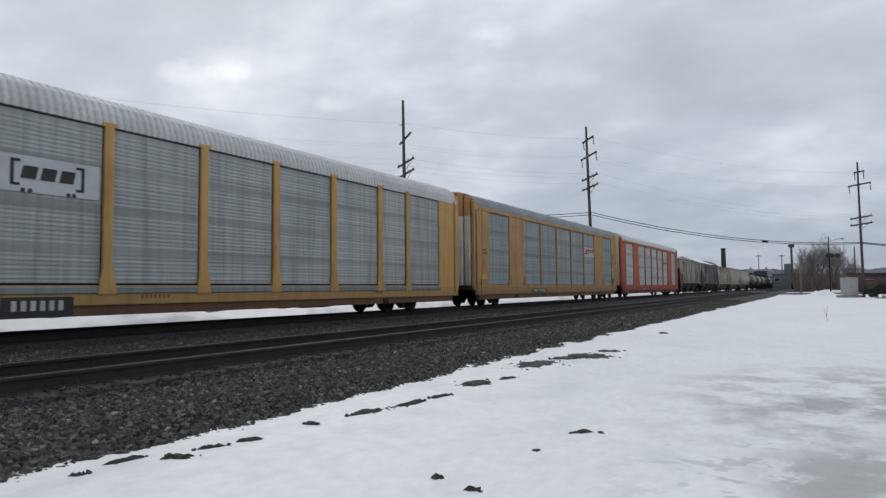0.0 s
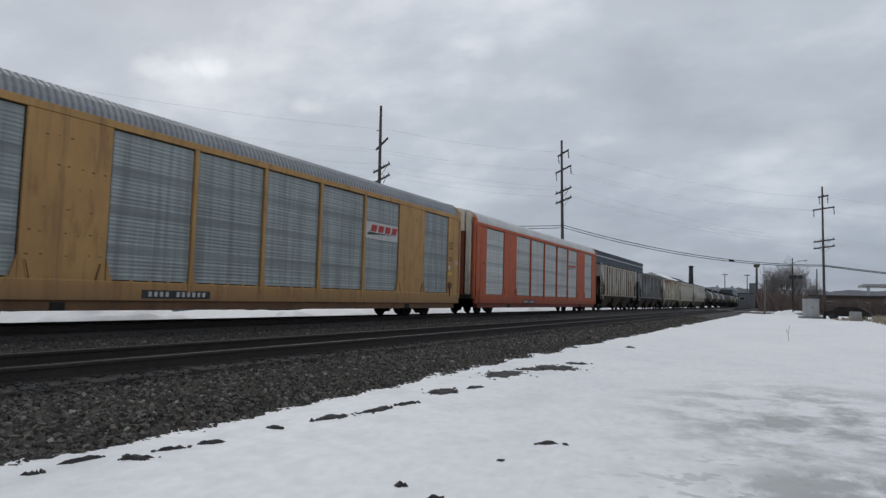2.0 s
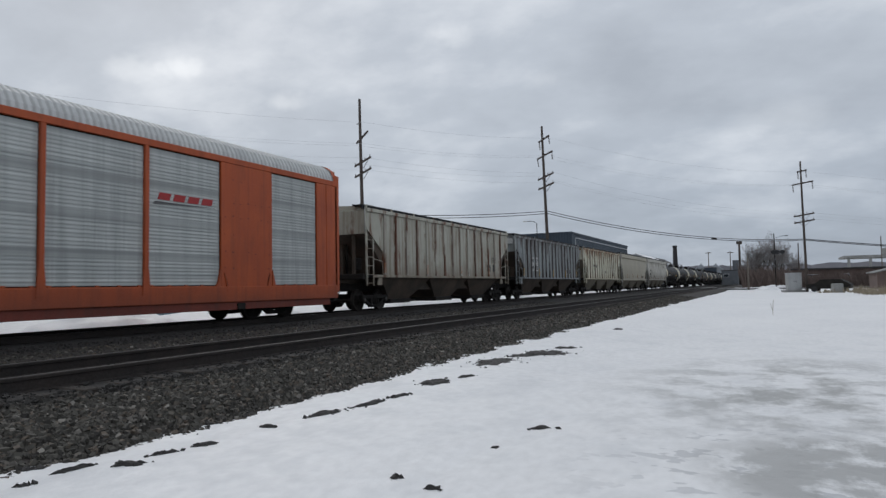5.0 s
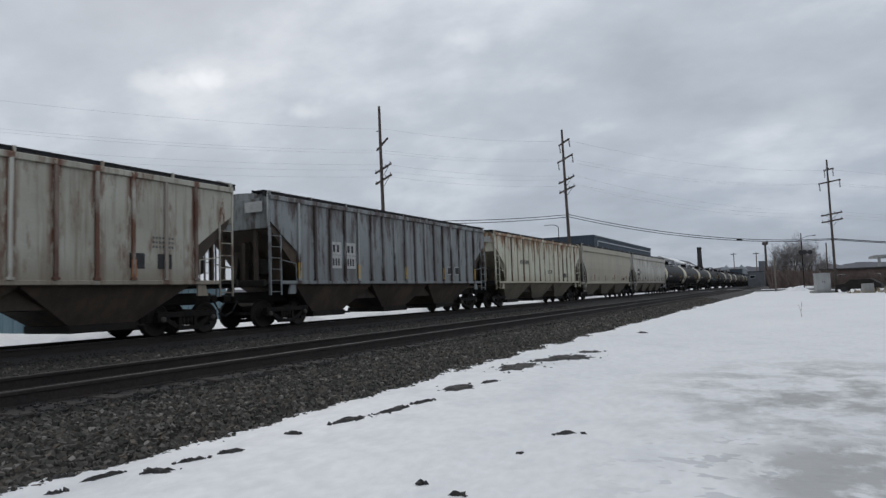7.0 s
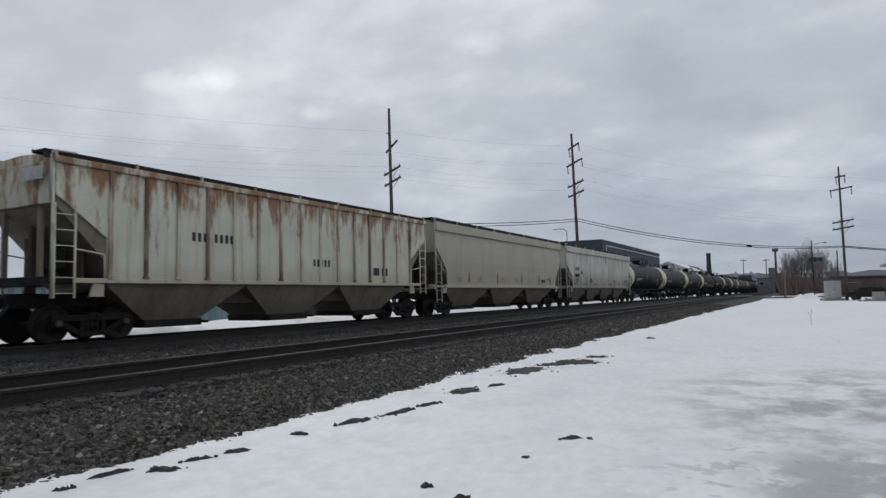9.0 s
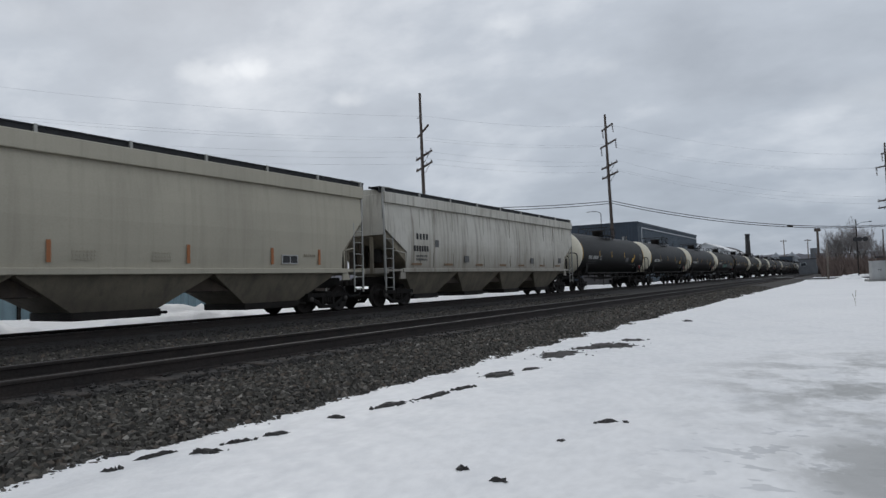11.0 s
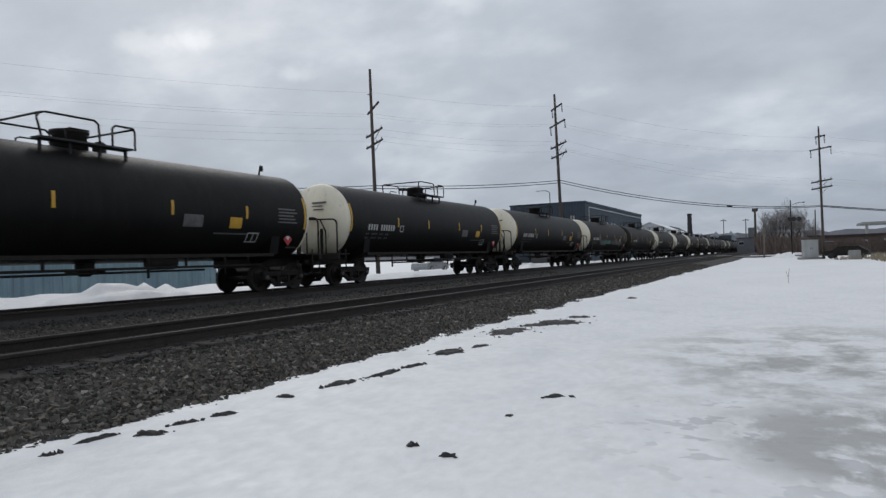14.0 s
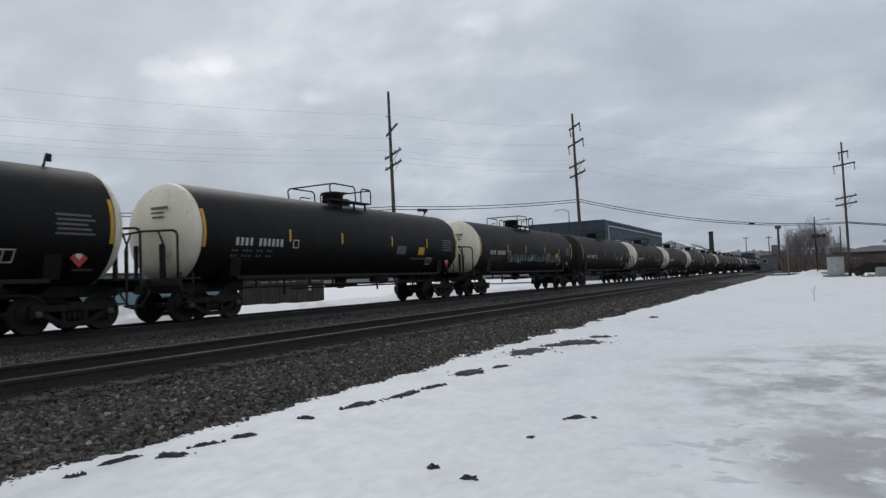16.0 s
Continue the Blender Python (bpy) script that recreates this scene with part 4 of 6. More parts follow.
        for y in (-8.0, 8.0):
            part("jack_pad", Geo().box((s * (W2 - 0.1), y, 0.36), (0.25, 0.35, 0.2), 0.02), M["steel_dark"], car)
    # roof of transverse ribs
    sec = [(-1.54, 4.93), (-1.50, 5.17), (-1.36, 5.42), (-1.06, 5.62), (-0.55, 5.75), (0, 5.79), (0.55, 5.75), (1.06, 5.62), (1.36, 5.42), (1.50, 5.17), (1.54, 4.93)]
    rings, y, i = [], -HL, 0
    while y <= HL + 0.001:
        k = (1.0, 1.0, 0.982, 0.982)[i % 4]
        rings.append([(x * k, y, 4.93 + (z - 4.93) * k) for x, z in sec])
        y += 0.0475
        i += 1
    part("roof", Geo().loft(rings, True), roof_mat, car, "ribbed curved sheet-metal roof")
    # ends: radial doors of folded sheet
    for e in (-1, 1):
        y = e * HL
        w = 2.7 / 7
        for i in range(7):
            cx = -1.35 + w * (i + 0.5)
            bulge = 0.34 * (1 - (cx / 1.5) ** 2)
            zt = 5.74 - 0.42 * (abs(cx) / 1.35) ** 3
            g = Geo().box((cx, y + e * (bulge / 2 + 0.02), (0.98 + zt) / 2), (w * 0.80, bulge + 0.10, zt - 0.98), 0.03)
            leaf = part("end_door_leaf", g, M["door_white"] if end_mat == M["red_dark"] and i == 6 else (M["yellow_old"] if end_mat == M["door_white"] and i in (0, 2) else end_mat), car, "folded sheet-metal end door leaf")
            top = Geo().box((cx, y + e * (bulge / 2 + 0.025), (4.45 + zt + 0.01) / 2), (w * 0.81, bulge + 0.105, zt + 0.01 - 4.45), 0.03)
            part("painted_top", top, frame_mat if end_mat != M["red_dark"] else M["door_white"], leaf)
        for s in (-1, 1):
            part("corner_post", Geo().box((s * 1.46, y, (0.75 + 5.25) / 2), (0.16, 0.30, 4.5), 0.03), frame_mat, car, "worn painted corner post")
        if solids != 1:
            rim = [[(x * 1.006, y + e * k, z + 0.01) for x, z in sec] for k in (-0.22, 0.03)]
            part("end_rim", Geo().loft(rim, False), frame_mat, car, "painted arch at the end of the roof")
        part("end_sill", Geo().box((0, y + e * 0.15, 0.86), (2.8, 0.4, 0.26), 0.03), M["steel_dark"], car)
        coupler(car, e * (HL + 0.2), e)
        truck(car, e * 10.15)
    part("underframe", Geo().box((0, 0, 0.75), (0.7, 2 * HL - 0.6, 0.4), 0.03).box((0, -10.1, 0.72), (2.6, 0.5, 0.3), 0.03).box((0, 10.1, 0.72), (2.6, 0.5, 0.3), 0.03)
         .box((0.5, 3.0, 0.62), (0.5, 1.1, 0.4), 0.05).box((0.4, -3.2, 0.62), (0.4, 0.7, 0.4), 0.05), M["steel_dark"], car)
    return car


def autorack_one():
    """The lead car: slim full-height posts, panels all along."""
    ys = [-12.4, -9.5, -6.65, -3.79, -0.93, 1.90, 4.75, 7.60, 9.60, 12.35]
    posts = [(y, 0.24) for y in ys[1:-2]] + [(9.60, 0.20), (-8.2, 0.07), (-10.4, 0.07)]
    panels = [(a + 0.12, b - 0.12) for a, b in zip(ys, ys[1:])]
    car = autorack("yellow-framed car carrier with grey ridged panels, pale roof", M["yellow"], (posts, panels, 1), M["roof"], M["galv"], M["door_white"], -88.1, 13.95)
    x = 1.535
    for s in (-1, 1):
        part("end_panel", Geo().box((1.50, s * 12.98, 2.9), (0.09, 1.5, 3.85), 0.012), M["yellow"], car, "yellow sheet at the end of the side")
        part("end_angle", Geo().box((1.56, s * 13.66, 2.8), (0.06, 0.10, 4.3), 0.01), M["yellow_old"], car)
    part("lettering_board", Geo().box((1.575, -5.38, 0.50), (0.02, 1.55, 0.44)), M["mark_black"], car, "black board with pale car marks")
    glyph_row(car, "marking", 1.59, -6.0, -4.8, 0.42, 0.64, 6, M["mark_white"])
    # the road's emblem as plain shapes: a pale field, square brackets and three dark blocks
    part("emblem_field", Geo().box((1.508, -5.15, 3.40), (0.012, 2.3, 0.80)), M["trim_white"], car, "pale painted field behind the emblem")
    for y, s in ((-5.98, 1), (-4.42, -1)):
        g = Geo().box((1.522, y, 3.42), (0.012, 0.07, 0.58))
        g.box((1.522, y + s * 0.09, 3.68), (0.012, 0.14, 0.06)).box((1.522, y + s * 0.09, 3.16), (0.012, 0.14, 0.06))
        part("emblem_bracket", g, M["mark_black"], car, "dark square bracket of the emblem")
    for i in range(3):
        lean = 0.03
        y = -5.62 + i * 0.42
        part("emblem_block", Geo().prism([(y - 0.16 - lean, 3.30), (y + 0.16 - lean, 3.30), (y + 0.16 + lean, 3.58), (y - 0.16 + lean, 3.58)], "x", 1.516, 1.528), M["mark_black"], car, "dark block of the emblem")
    for y in (-5.75, -5.6, -4.75, -4.62):
        part("emblem_dot", Geo().lathe([(1.516, 0.05), (1.528, 0.05)], "x", 10, (0, y, 3.04)), M["mark_black"], car)
    glyph_row(car, "stencil_line", 1.56, 7.1, 7.7, 0.66, 0.76, 4, M["brown_frame"])
    glyph_row(car, "stencil_line", 1.56, -2.9, -2.0, 0.66, 0.74, 7, M["brown_frame"])
    part("notice", Geo().box((1.558, 12.8, 2.05), (0.01, 0.4, 0.26)), M["mark_yellow"], car, "small yellow notice")
    return car


def shifted(pairs, d):
    return [(a + d, b + d) for a, b in pairs]


SHIFT = -0.5
WIDE = ([(y + SHIFT, 0.13) for y in (-3.71, -0.85, 2.05, 4.9)],
        shifted([(-11.15, -8.5), (-6.35, -3.75), (-3.67, -0.9), (-0.8, 2.0), (2.1, 4.86), (4.95, 7.6), (9.95, 12.4)], SHIFT),
        shifted([(-12.7, -12.0), (-12.0, -11.15), (-8.5, -6.35), (7.6, 9.95), (12.4, 13.0), (13.0, 13.7)], SHIFT))


def shift_new(car, before):
    for ob in car.children:
        if ob not in before:
            ob.location.y += SHIFT


def autorack_two():
    car = autorack("weathered yellow car carrier with grey perforated panels and a grey roof", M["yellow_old"], WIDE, M["roof_grey"], M["galv_dull"], M["door_white"], -59.0, 13.2)
    before = set(car.children)
    part("lettering_board", Geo().box((1.565, -4.15, 0.68), (0.02, 2.3, 0.22)), M["mark_black"], car, "black board with pale car marks")
    glyph_row(car, "marking", 1.58, -5.15, -3.15, 0.62, 0.75, 11, M["mark_white"], breaks=(4,))
    part("sign_plate", Geo().box((1.50, 6.27, 3.46), (0.02, 2.50, 0.70)), M["mark_white"], car, "white plate with a slanted red emblem")
    for i in range(4):
        y = 5.40 + i * 0.53
        part("emblem_block", Geo().prism([(y, 3.42), (y + 0.40, 3.42), (y + 0.49, 3.70), (y + 0.09, 3.70)], "x", 1.511, 1.518), M["mark_red"], car, "slanted red block of the emblem")
    part("emblem_underline", Geo().prism([(5.15, 3.26), (6.3, 3.34), (7.45, 3.38), (5.2, 3.38)], "x", 1.511, 1.518), M["mark_black"], car, "dark tapering underline of the emblem")
    glyph_row(car, "stencil_line", 1.547, -11.95, -11.35, 2.75, 2.87, 5, M["brown_frame"])
    glyph_row(car, "stencil_line", 1.547, -11.95, -11.35, 2.58, 2.68, 6, M["brown_frame"])
    part("notice", Geo().box((1.55, -11.75, 1.42), (0.012, 0.55, 0.26)), M["mark_yellow"], car, "small yellow notice")
    part("notice", Geo().box((1.55, 12.66, 1.99), (0.012, 0.42, 0.16)), M["mark_yellow"], car, "small yellow notice")
    ladder(car, 1.565, -12.6, -12.15, 0.50, 1.3, 3, M["yellow_old"])
    word = bpy.data.curves.new("level_word", "FONT")
    word.body, word.size, word.extrude = "TRI", 0.28, 0.004
    word.materials.append(M["mark_white"])
    draft = new("level_word", word)
    lettering = bpy.data.meshes.new_from_object(draft.evaluated_get(bpy.context.evaluated_depsgraph_get()))
    bpy.data.objects.remove(draft)
    part("level_word", lettering, None, car, "white stencilled word", pose(1.548, 13.2, 2.45, 90, 0, 90))
    part("brake_wheel", Geo().lathe([(0.0, 0.17), (0.03, 0.19), (0.05, 0.17), (0.03, 0.15)], "x", 18, (1.56, 12.6, 1.4)).box((1.58, 12.6, 1.4), (0.03, 0.04, 0.34)).box((1.58, 12.6, 1.4), (0.03, 0.34, 0.04)).box((1.56, 12.62, 1.1), (0.06, 0.05, 0.5)), M["brown_frame"], car, "brown hand-brake wheel")
    part("round_notice", Geo().lathe([(0.0, 0.10), (0.008, 0.10)], "x", 14, (1.545, 12.55, 2.29)), M["mark_white"], car)
    for z in (3.5, 3.36, 3.22, 2.75, 2.62):
        glyph_row(car, "stencil_line", 1.547, 12.5, 12.95, z, z + 0.07, 6, M["brown_frame"])
    shift_new(car, before)
    return car


def autorack_three():
    car = autorack("orange-red car carrier with silvery ridged panels and a pale roof", M["red"], WIDE, M["roof"], M["galv_light"], M["red_dark"], -30.55, 13.2)
    before = set(car.children)
    part("lettering_board", Geo().box((1.565, -4.05, 0.64), (0.02, 2.3, 0.22)), M["mark_black"], car, "black board with pale car marks")
    glyph_row(car, "marking", 1.58, -5.05, -3.05, 0.58, 0.71, 11, M["mark_white"], breaks=(4,))
    for i in range(4):
        y = 5.30 + i * 0.52
        part("emblem_block", Geo().prism([(y, 3.40), (y + 0.40, 3.40), (y + 0.47, 3.60), (y + 0.07, 3.60)], "x", 1.488, 1.50), M["mark_red"], car, "faded red block of the emblem")
    part("emblem_underline", Geo().prism([(5.15, 3.26), (6.3, 3.30), (7.45, 3.35), (5.2, 3.35)], "x", 1.488, 1.50), M["mark_grey"], car)
    part("notice", Geo().box((1.53, -3.55, 1.15), (0.012, 0.22, 0.3)), M["mark_white"], car, "small white notice")
    ladder(car, 1.565, -12.6, -12.15, 0.50, 1.3, 3, M["red"])
    glyph_row(car, "stencil_line", 1.547, -11.8, -11.35, 2.72, 2.82, 5, M["red_dark"])
    shift_new(car, before)
    return car


def hopper(label, y_c, half, paint, bay_mat, ribs, bays, frame_mat, rib_mat=None, top=4.10, low=1.42, smooth=False, reach_top=None, reach_low=None, cuts=None, truck_at=None):
    """A covered hopper: side sheets with cut-away ends, slope sheets, hopper bays, roof walk, ladders, trucks."""
    car = thing("covered_hopper", label, "rail car", (TRAIN_X, y_c, 0), "freight train cars")
    W2 = 1.52
    b, f = reach_top or half - 0.8, reach_low or half - 2.1
    cut, shoulder = cuts or (2.4, 3.35)
    outline = [(-b, top), (-b, shoulder), (-f, cut), (-f, low), (f, low), (f, cut), (b, shoulder), (b, top)]
    for s in (1, -1):
        if smooth:
            # bowed sides: the sheet swells towards mid-height
            def reach(z):
                return f if z <= cut else (f + (b - f) * (z - cut) / (shoulder - cut) if z < shoulder else b)

            def bow(z):
                q = (z - low) / (top - low)
                return W2 - 0.10 + 0.10 * math.sin(math.pi * min(1, q * 0.95 + 0.1))
            levels = [low, low + 0.25, (low + cut) / 2, cut, (cut + shoulder) / 2, shoulder, (shoulder + top) / 2 - 0.1, top - 0.3, top]
            g = Geo().loft([[(s * bow(z), -reach(z), z), (s * bow(z), reach(z), z), (s * (bow(z) - 0.06), reach(z), z), (s * (bow(z) - 0.06), -reach(z), z)] for z in levels], True, False)
            part("side_sheet", g, paint, car)
        else:
            part("side_sheet", Geo().prism(outline, "x", s * (W2 - 0.09), s * (W2 - 0.03)), paint, car)
        for y in ribs:
            zt = top
            g = Geo().box((s * (W2 + 0.005), y, (low + zt) / 2), (0.075, 0.10, zt - low), 0.012)
            g.box((s * (W2 + 0.0), y, low + 0.03), (0.1, 0.16, 0.06))
            part("rib", g, rib_mat or paint, car, "rust-streaked side rib")
        part("top_chord", Geo().box((s * (W2 - 0.02), 0, top - 0.08 if smooth else top + 0.05), (0.13, 2 * b + 0.1, 0.42 if smooth else 0.16), 0.02), paint, car, "overhanging top chord")
        part("side_sill", Geo().box((s * (W2 - 0.06), 0, low - 0.06), (0.13, 2 * f + (0.5 if smooth else 1.6), 0.16 if smooth else 0.12), 0.015), frame_mat, car)
    # roof and its walkway
    sec = [(-1.48, top + 0.1), (-1.0, top + 0.24), (0, top + 0.30), (1.0, top + 0.24), (1.48, top + 0.1), (1.48, top - 0.05), (-1.48, top - 0.05)]
    part("roof", Geo().prism(sec, "y", -b, b), frame_mat, car, "shallow arched steel roof")
    wz = top + (0.30 if smooth else 0.25)
    for s in (-1, 1):
        g = Geo().box((s * 1.20, 0, wz), (0.50, 2 * b + 0.5, 0.035))
        for e in range(int(4 * b)):
            g.box((s * 1.20, -b + e * 0.5, wz - 0.02), (0.50, 0.03, 0.06))
        g.box((s * 1.40, 0, (wz + top + 0.1) / 2), (0.03, 2 * b + 0.5, wz - top - 0.06)).box((s * 0.95, 0, wz), (0.03, 2 * b + 0.5, 0.09))
        part("roof_walk", g, M["grating"], car, "dark grated roof walkway")
        for k in range(9):
            y = -b + 2 * b * k / 8
            part("walk_bracket", Geo().box((s * 1.46, y, (wz + top) / 2 + 0.02), (0.06, 0.07, wz - top + 0.01)), M["steel_white"] if smooth else frame_mat, car)
    part("hatch_coaming", Geo().box((0, 0, wz), (0.7, 2 * b - 1.0, 0.14), 0.04), frame_mat, car)
    # body between the sides, its sloping ends and the bays
    body = [(-b + 0.05, top - 0.02), (-b + 0.05, shoulder - 0.25), (-f + 0.35, low + 0.05), (f - 0.35, low + 0.05), (b - 0.05, shoulder - 0.25), (b - 0.05, top - 0.02)]
    part("slope_sheet", Geo().prism(body, "x", -W2 + 0.1, W2 - 0.1), bay_mat, car, "sloping end sheets of the hopper body")
    span = 2 * (f - 0.1) / bays
    for i in range(bays):
        y = -f + 0.1 + span * (i + 0.5)
        wt_, wb, zb = span * 0.5, span * (0.22 if smooth else 0.20), 0.24
        g = Geo().loft([[(-1.40, y - wt_, low), (1.40, y - wt_, low), (1.40, y + wt_, low), (-1.40, y + wt_, low)],
                        [(-1.28, y - wt_ * 0.98, low - 0.18), (1.28, y - wt_ * 0.98, low - 0.18), (1.28, y + wt_ * 0.98, low - 0.18), (-1.28, y + wt_ * 0.98, low - 0.18)],
                        [(-0.85, y - wb, zb + 0.1), (0.85, y - wb, zb + 0.1), (0.85, y + wb, zb + 0.1), (-0.85, y + wb, zb + 0.1)]])
        bay = part("hopper_bay", g, bay_mat, car, "grimy sloping discharge bay")
        part("outlet_gate", Geo().box((0, y, zb), (1.9, wb * 2.05, 0.2), 0.02).tube((-1.2, y + wb, zb), (1.2, y + wb, zb), 0.04), M["steel_dark"], bay)
        if i < bays - 1:
            # a dark filler paints the shaded triangle between two bays
            deep = (wt_ - wb) * 0.84
            fin = [(y + wt_ - deep * 0.4, low - 0.05), (y + wt_ + deep * 0.4, low - 0.05), (y + wt_ + deep, 0.74), (y + wt_ - deep, 0.74)]
            part("bay_partition", Geo().prism(fin, "x", -0.95, 0.95), M["bay_dark"], bay, "dark filler between two bays, coloured as their shade")
    part("centre_sill", Geo().box((0, 0, 0.90), (0.5, 2 * half - 0.9, 0.36), 0.03), M["steel_dark"], car)
    for e in (-1, 1):
        y = e * (half - 0.55)
        part("end_platform", Geo().box((0, e * (half - 1.5), low - 0.06), (2.9, 2.0, 0.08)).box((0, y, low - 0.08), (2.95, 0.12, 0.22), 0.02), M["steel_dark"] if not smooth else frame_mat, car, "end platform over the truck")
        for s in (-1, 1):
            part("end_post", Geo().box((s * 0.75, e * (b - 0.1), (low + top) / 2 - 0.2), (0.14, 0.12, top - low), 0.02), bay_mat, car)
        # added dark plate, closes the bright gap under the slope sheet
        part("end_bulkhead", Geo().box((-0.1, e * (f + 0.28), (low + 2.45) / 2), (2.1, 0.05, 2.45 - low)), M["bay_dark"], car, "dark plate added to close the gap under the slope sheet")
        eh = top - shoulder + 0.25
        part("end_sheet", Geo().box((0, e * (b + 0.02), top - eh / 2 + 0.05), (2.86, 0.06, eh), 0.01), paint, car)
        for s in (1, -1):
            ladder(car, s * 1.50, e * (b - 0.47), e * (b + 0.02), 0.55 if smooth else 0.95, shoulder - 0.1 if smooth else 3.15, 6, M["steel_white"] if smooth else frame_mat)
            part("corner_pipe", Geo().rod([(s * 1.47, e * (b + 0.05), 0.95), (s * 1.47, e * (b + 0.05), top)], 0.035), M["steel_white"] if smooth else frame_mat, car, "upright pipe at the car's corner")
            part("grab_rail", Geo().rod([(s * 1.50, e * (f + 0.08), 1.35), (s * 1.50, e * (f + 0.08), 2.0), (s * 1.50, e * (b - 0.5), 2.1)], 0.02), frame_mat, car)
            part("corner_brace", Geo().prism([(e * (f + 0.05), low), (e * (f + 0.30), low), (e * (f + 0.42), 0.98), (e * (f + 0.05), 0.98)], "x", s * 1.40, s * 1.46), frame_mat, car)
        # more added dark plates, against seeing through the car's end
        part("shear_plate", Geo().box((-0.45, e * (f + 0.62), (low + 2.9) / 2), (0.9, 0.05, 2.9 - low)).prism([(e * (f - 0.4), low), (e * (b - 0.28), low), (e * (b - 0.28), 2.75), (e * (f + 0.1), 2.3)], "x", -0.06, 0.06), M["bay_dark"], car, "dark plates added to block the view through the end")
        part("crossover_rail", Geo().rod([(1.46, e * (b - 0.5), wz + 0.02), (1.46, e * (b + 0.06), wz), (1.46, e * (b + 0.1), wz - 0.1), (1.46, e * (b + 0.1), top - 0.9)], 0.025), M["steel_white"], car)
        part("brake_rigging", Geo().box((0.6, e * (f + 0.75), 1.9), (0.35, 0.35, 0.55), 0.05).tube((0.2, e * (f + 0.9), 1.5), (0.2, e * (f + 0.9), 2.9), 0.05).tube((-0.6, e * (f + 0.7), 1.4), (-0.6, e * (f + 0.5), 3.0), 0.06), M["steel_dark"], car)
        coupler(car, y, e)
        truck(car, e * (truck_at or half - 2.05))
    return car


def plate(car, name, y0, y1, z0, z1, material, label="", x=1.50):
    return part(name, Geo().box((x, (y0 + y1) / 2, (z0 + z1) / 2), (0.012, y1 - y0, z1 - z0)), material, car, label)


def hoppers():
    def sides(f, n):
        return [-f + 0.06 + (2 * f - 0.12) * i / (n - 1) for i in range(n)]
    h = hopper("pale grey ribbed covered hopper streaked with rust", -6.74, 9.2, M["hop_light"], M["bay_dark"], sides(7.1, 15), 3, M["hop_light"], M["rib_light"])
    for y in (5.15, 6.0):
        plate(h, "stencil_plate", y - 0.22, y + 0.22, 1.72, 2.12, M["mark_black"], "dark stencil plate")
    for z in (2.28, 2.40, 2.52):
        glyph_row(h, "stencil_line", 1.50, 5.6, 6.3, z, z + 0.06, 7, M["mark_grey"])
    for y in sides(7.1, 15)[::4]:
        plate(h, "reflector", y - 0.07, y + 0.07, 1.5, 1.95, M["mark_orange"], "orange reflector strip", 1.556)
    out = [h]
    h = hopper("dark blue-grey ribbed covered hopper with dirty streaks", 11.76, 9.2, M["hop_grey"], M["bay_dark"], sides(7.1, 17), 3, M["hop_grey"], M["rib_grey"])
    for y in (-4.95, -4.05):
        plate(h, "number_panel", y - 0.34, y + 0.34, 2.38, 2.86, M["mark_white"], "white panel with dark marks")
        plate(h, "number_panel", y - 0.34, y + 0.34, 1.88, 2.36, M["mark_white"], "white panel with dark marks")
        for z in (2.48, 1.98):
            glyph_row(h, "marking", 1.51, y - 0.24, y + 0.24, z, z + 0.27, 2 if z > 2.2 else 3, M["mark_black"])
    for y in (4.2, 5.0):
        plate(h, "stencil_frame", y - 0.24, y + 0.24, 1.72, 2.12, M["mark_white"])
        plate(h, "stencil_plate", y - 0.19, y + 0.19, 1.76, 2.08, M["mark_black"], "dark stencil plate", 1.508)
    for y in sides(7.1, 17)[::4]:
        plate(h, "reflector", y - 0.08, y + 0.08, 1.5, 2.05, M["mark_yellow"], "yellow reflector strip", 1.556)
    part("number_panel", Geo().box((0.95, -8.60, 3.85), (0.75, 0.012, 0.34)), M["mark_white"], h, "white panel with dark marks")
    out.append(h)
    h = hopper("cream covered hopper with rust blooms along its upper sides", 30.2, 9.2, M["hop_cream"], M["bay_tan"], sides(7.1, 15), 3, M["hop_cream"], M["rib_cream"])
    glyph_row(h, "marking", 1.50, -4.6, -3.0, 2.5, 2.75, 8, M["mark_black"], breaks=(3,))
    glyph_row(h, "stencil_line", 1.50, 0.6, 1.6, 1.95, 2.2, 5, M["mark_black"])
    plate(h, "stencil_plate", 4.3, 4.7, 1.7, 2.0, M["mark_black"], "dark stencil plate")
    plate(h, "stencil_plate", 4.9, 5.3, 1.7, 2.0, M["mark_black"], "dark stencil plate")
    part("number_panel", Geo().box((0.85, -8.60, 3.85), (0.9, 0.012, 0.3)), M["mark_white"], h, "white panel with dark marks")
    out.append(h)
    h = hopper("tan smooth-sided covered hopper with grimy discharge bays", 48.65, 9.67, M["hop_tan"], M["bay_tan"], [], 3, M["hop_tan"], top=4.20, low=1.36, smooth=True, reach_top=9.0, reach_low=7.9, cuts=(1.95, 3.1))
    for y in (-5.6, -2.0, 1.6, 4.6, 6.7):
        plate(h, "reflector", y - 0.05, y + 0.05, 1.5, 2.0, M["mark_orange"], "orange reflector strip", 1.52)
    plate(h, "stencil_frame", 5.0, 5.7, 1.52, 1.8, M["mark_white"], "", 1.512)
    plate(h, "stencil_plate", 5.04, 5.33, 1.55, 1.77, M["mark_black"], "dark stencil plate", 1.52)
    plate(h, "stencil_plate", 5.37, 5.66, 1.55, 1.77, M["mark_black"], "dark stencil plate", 1.52)
    glyph_row(h, "stencil_line", 1.52, 5.95, 6.5, 1.75, 1.83, 6, M["bay_tan"])
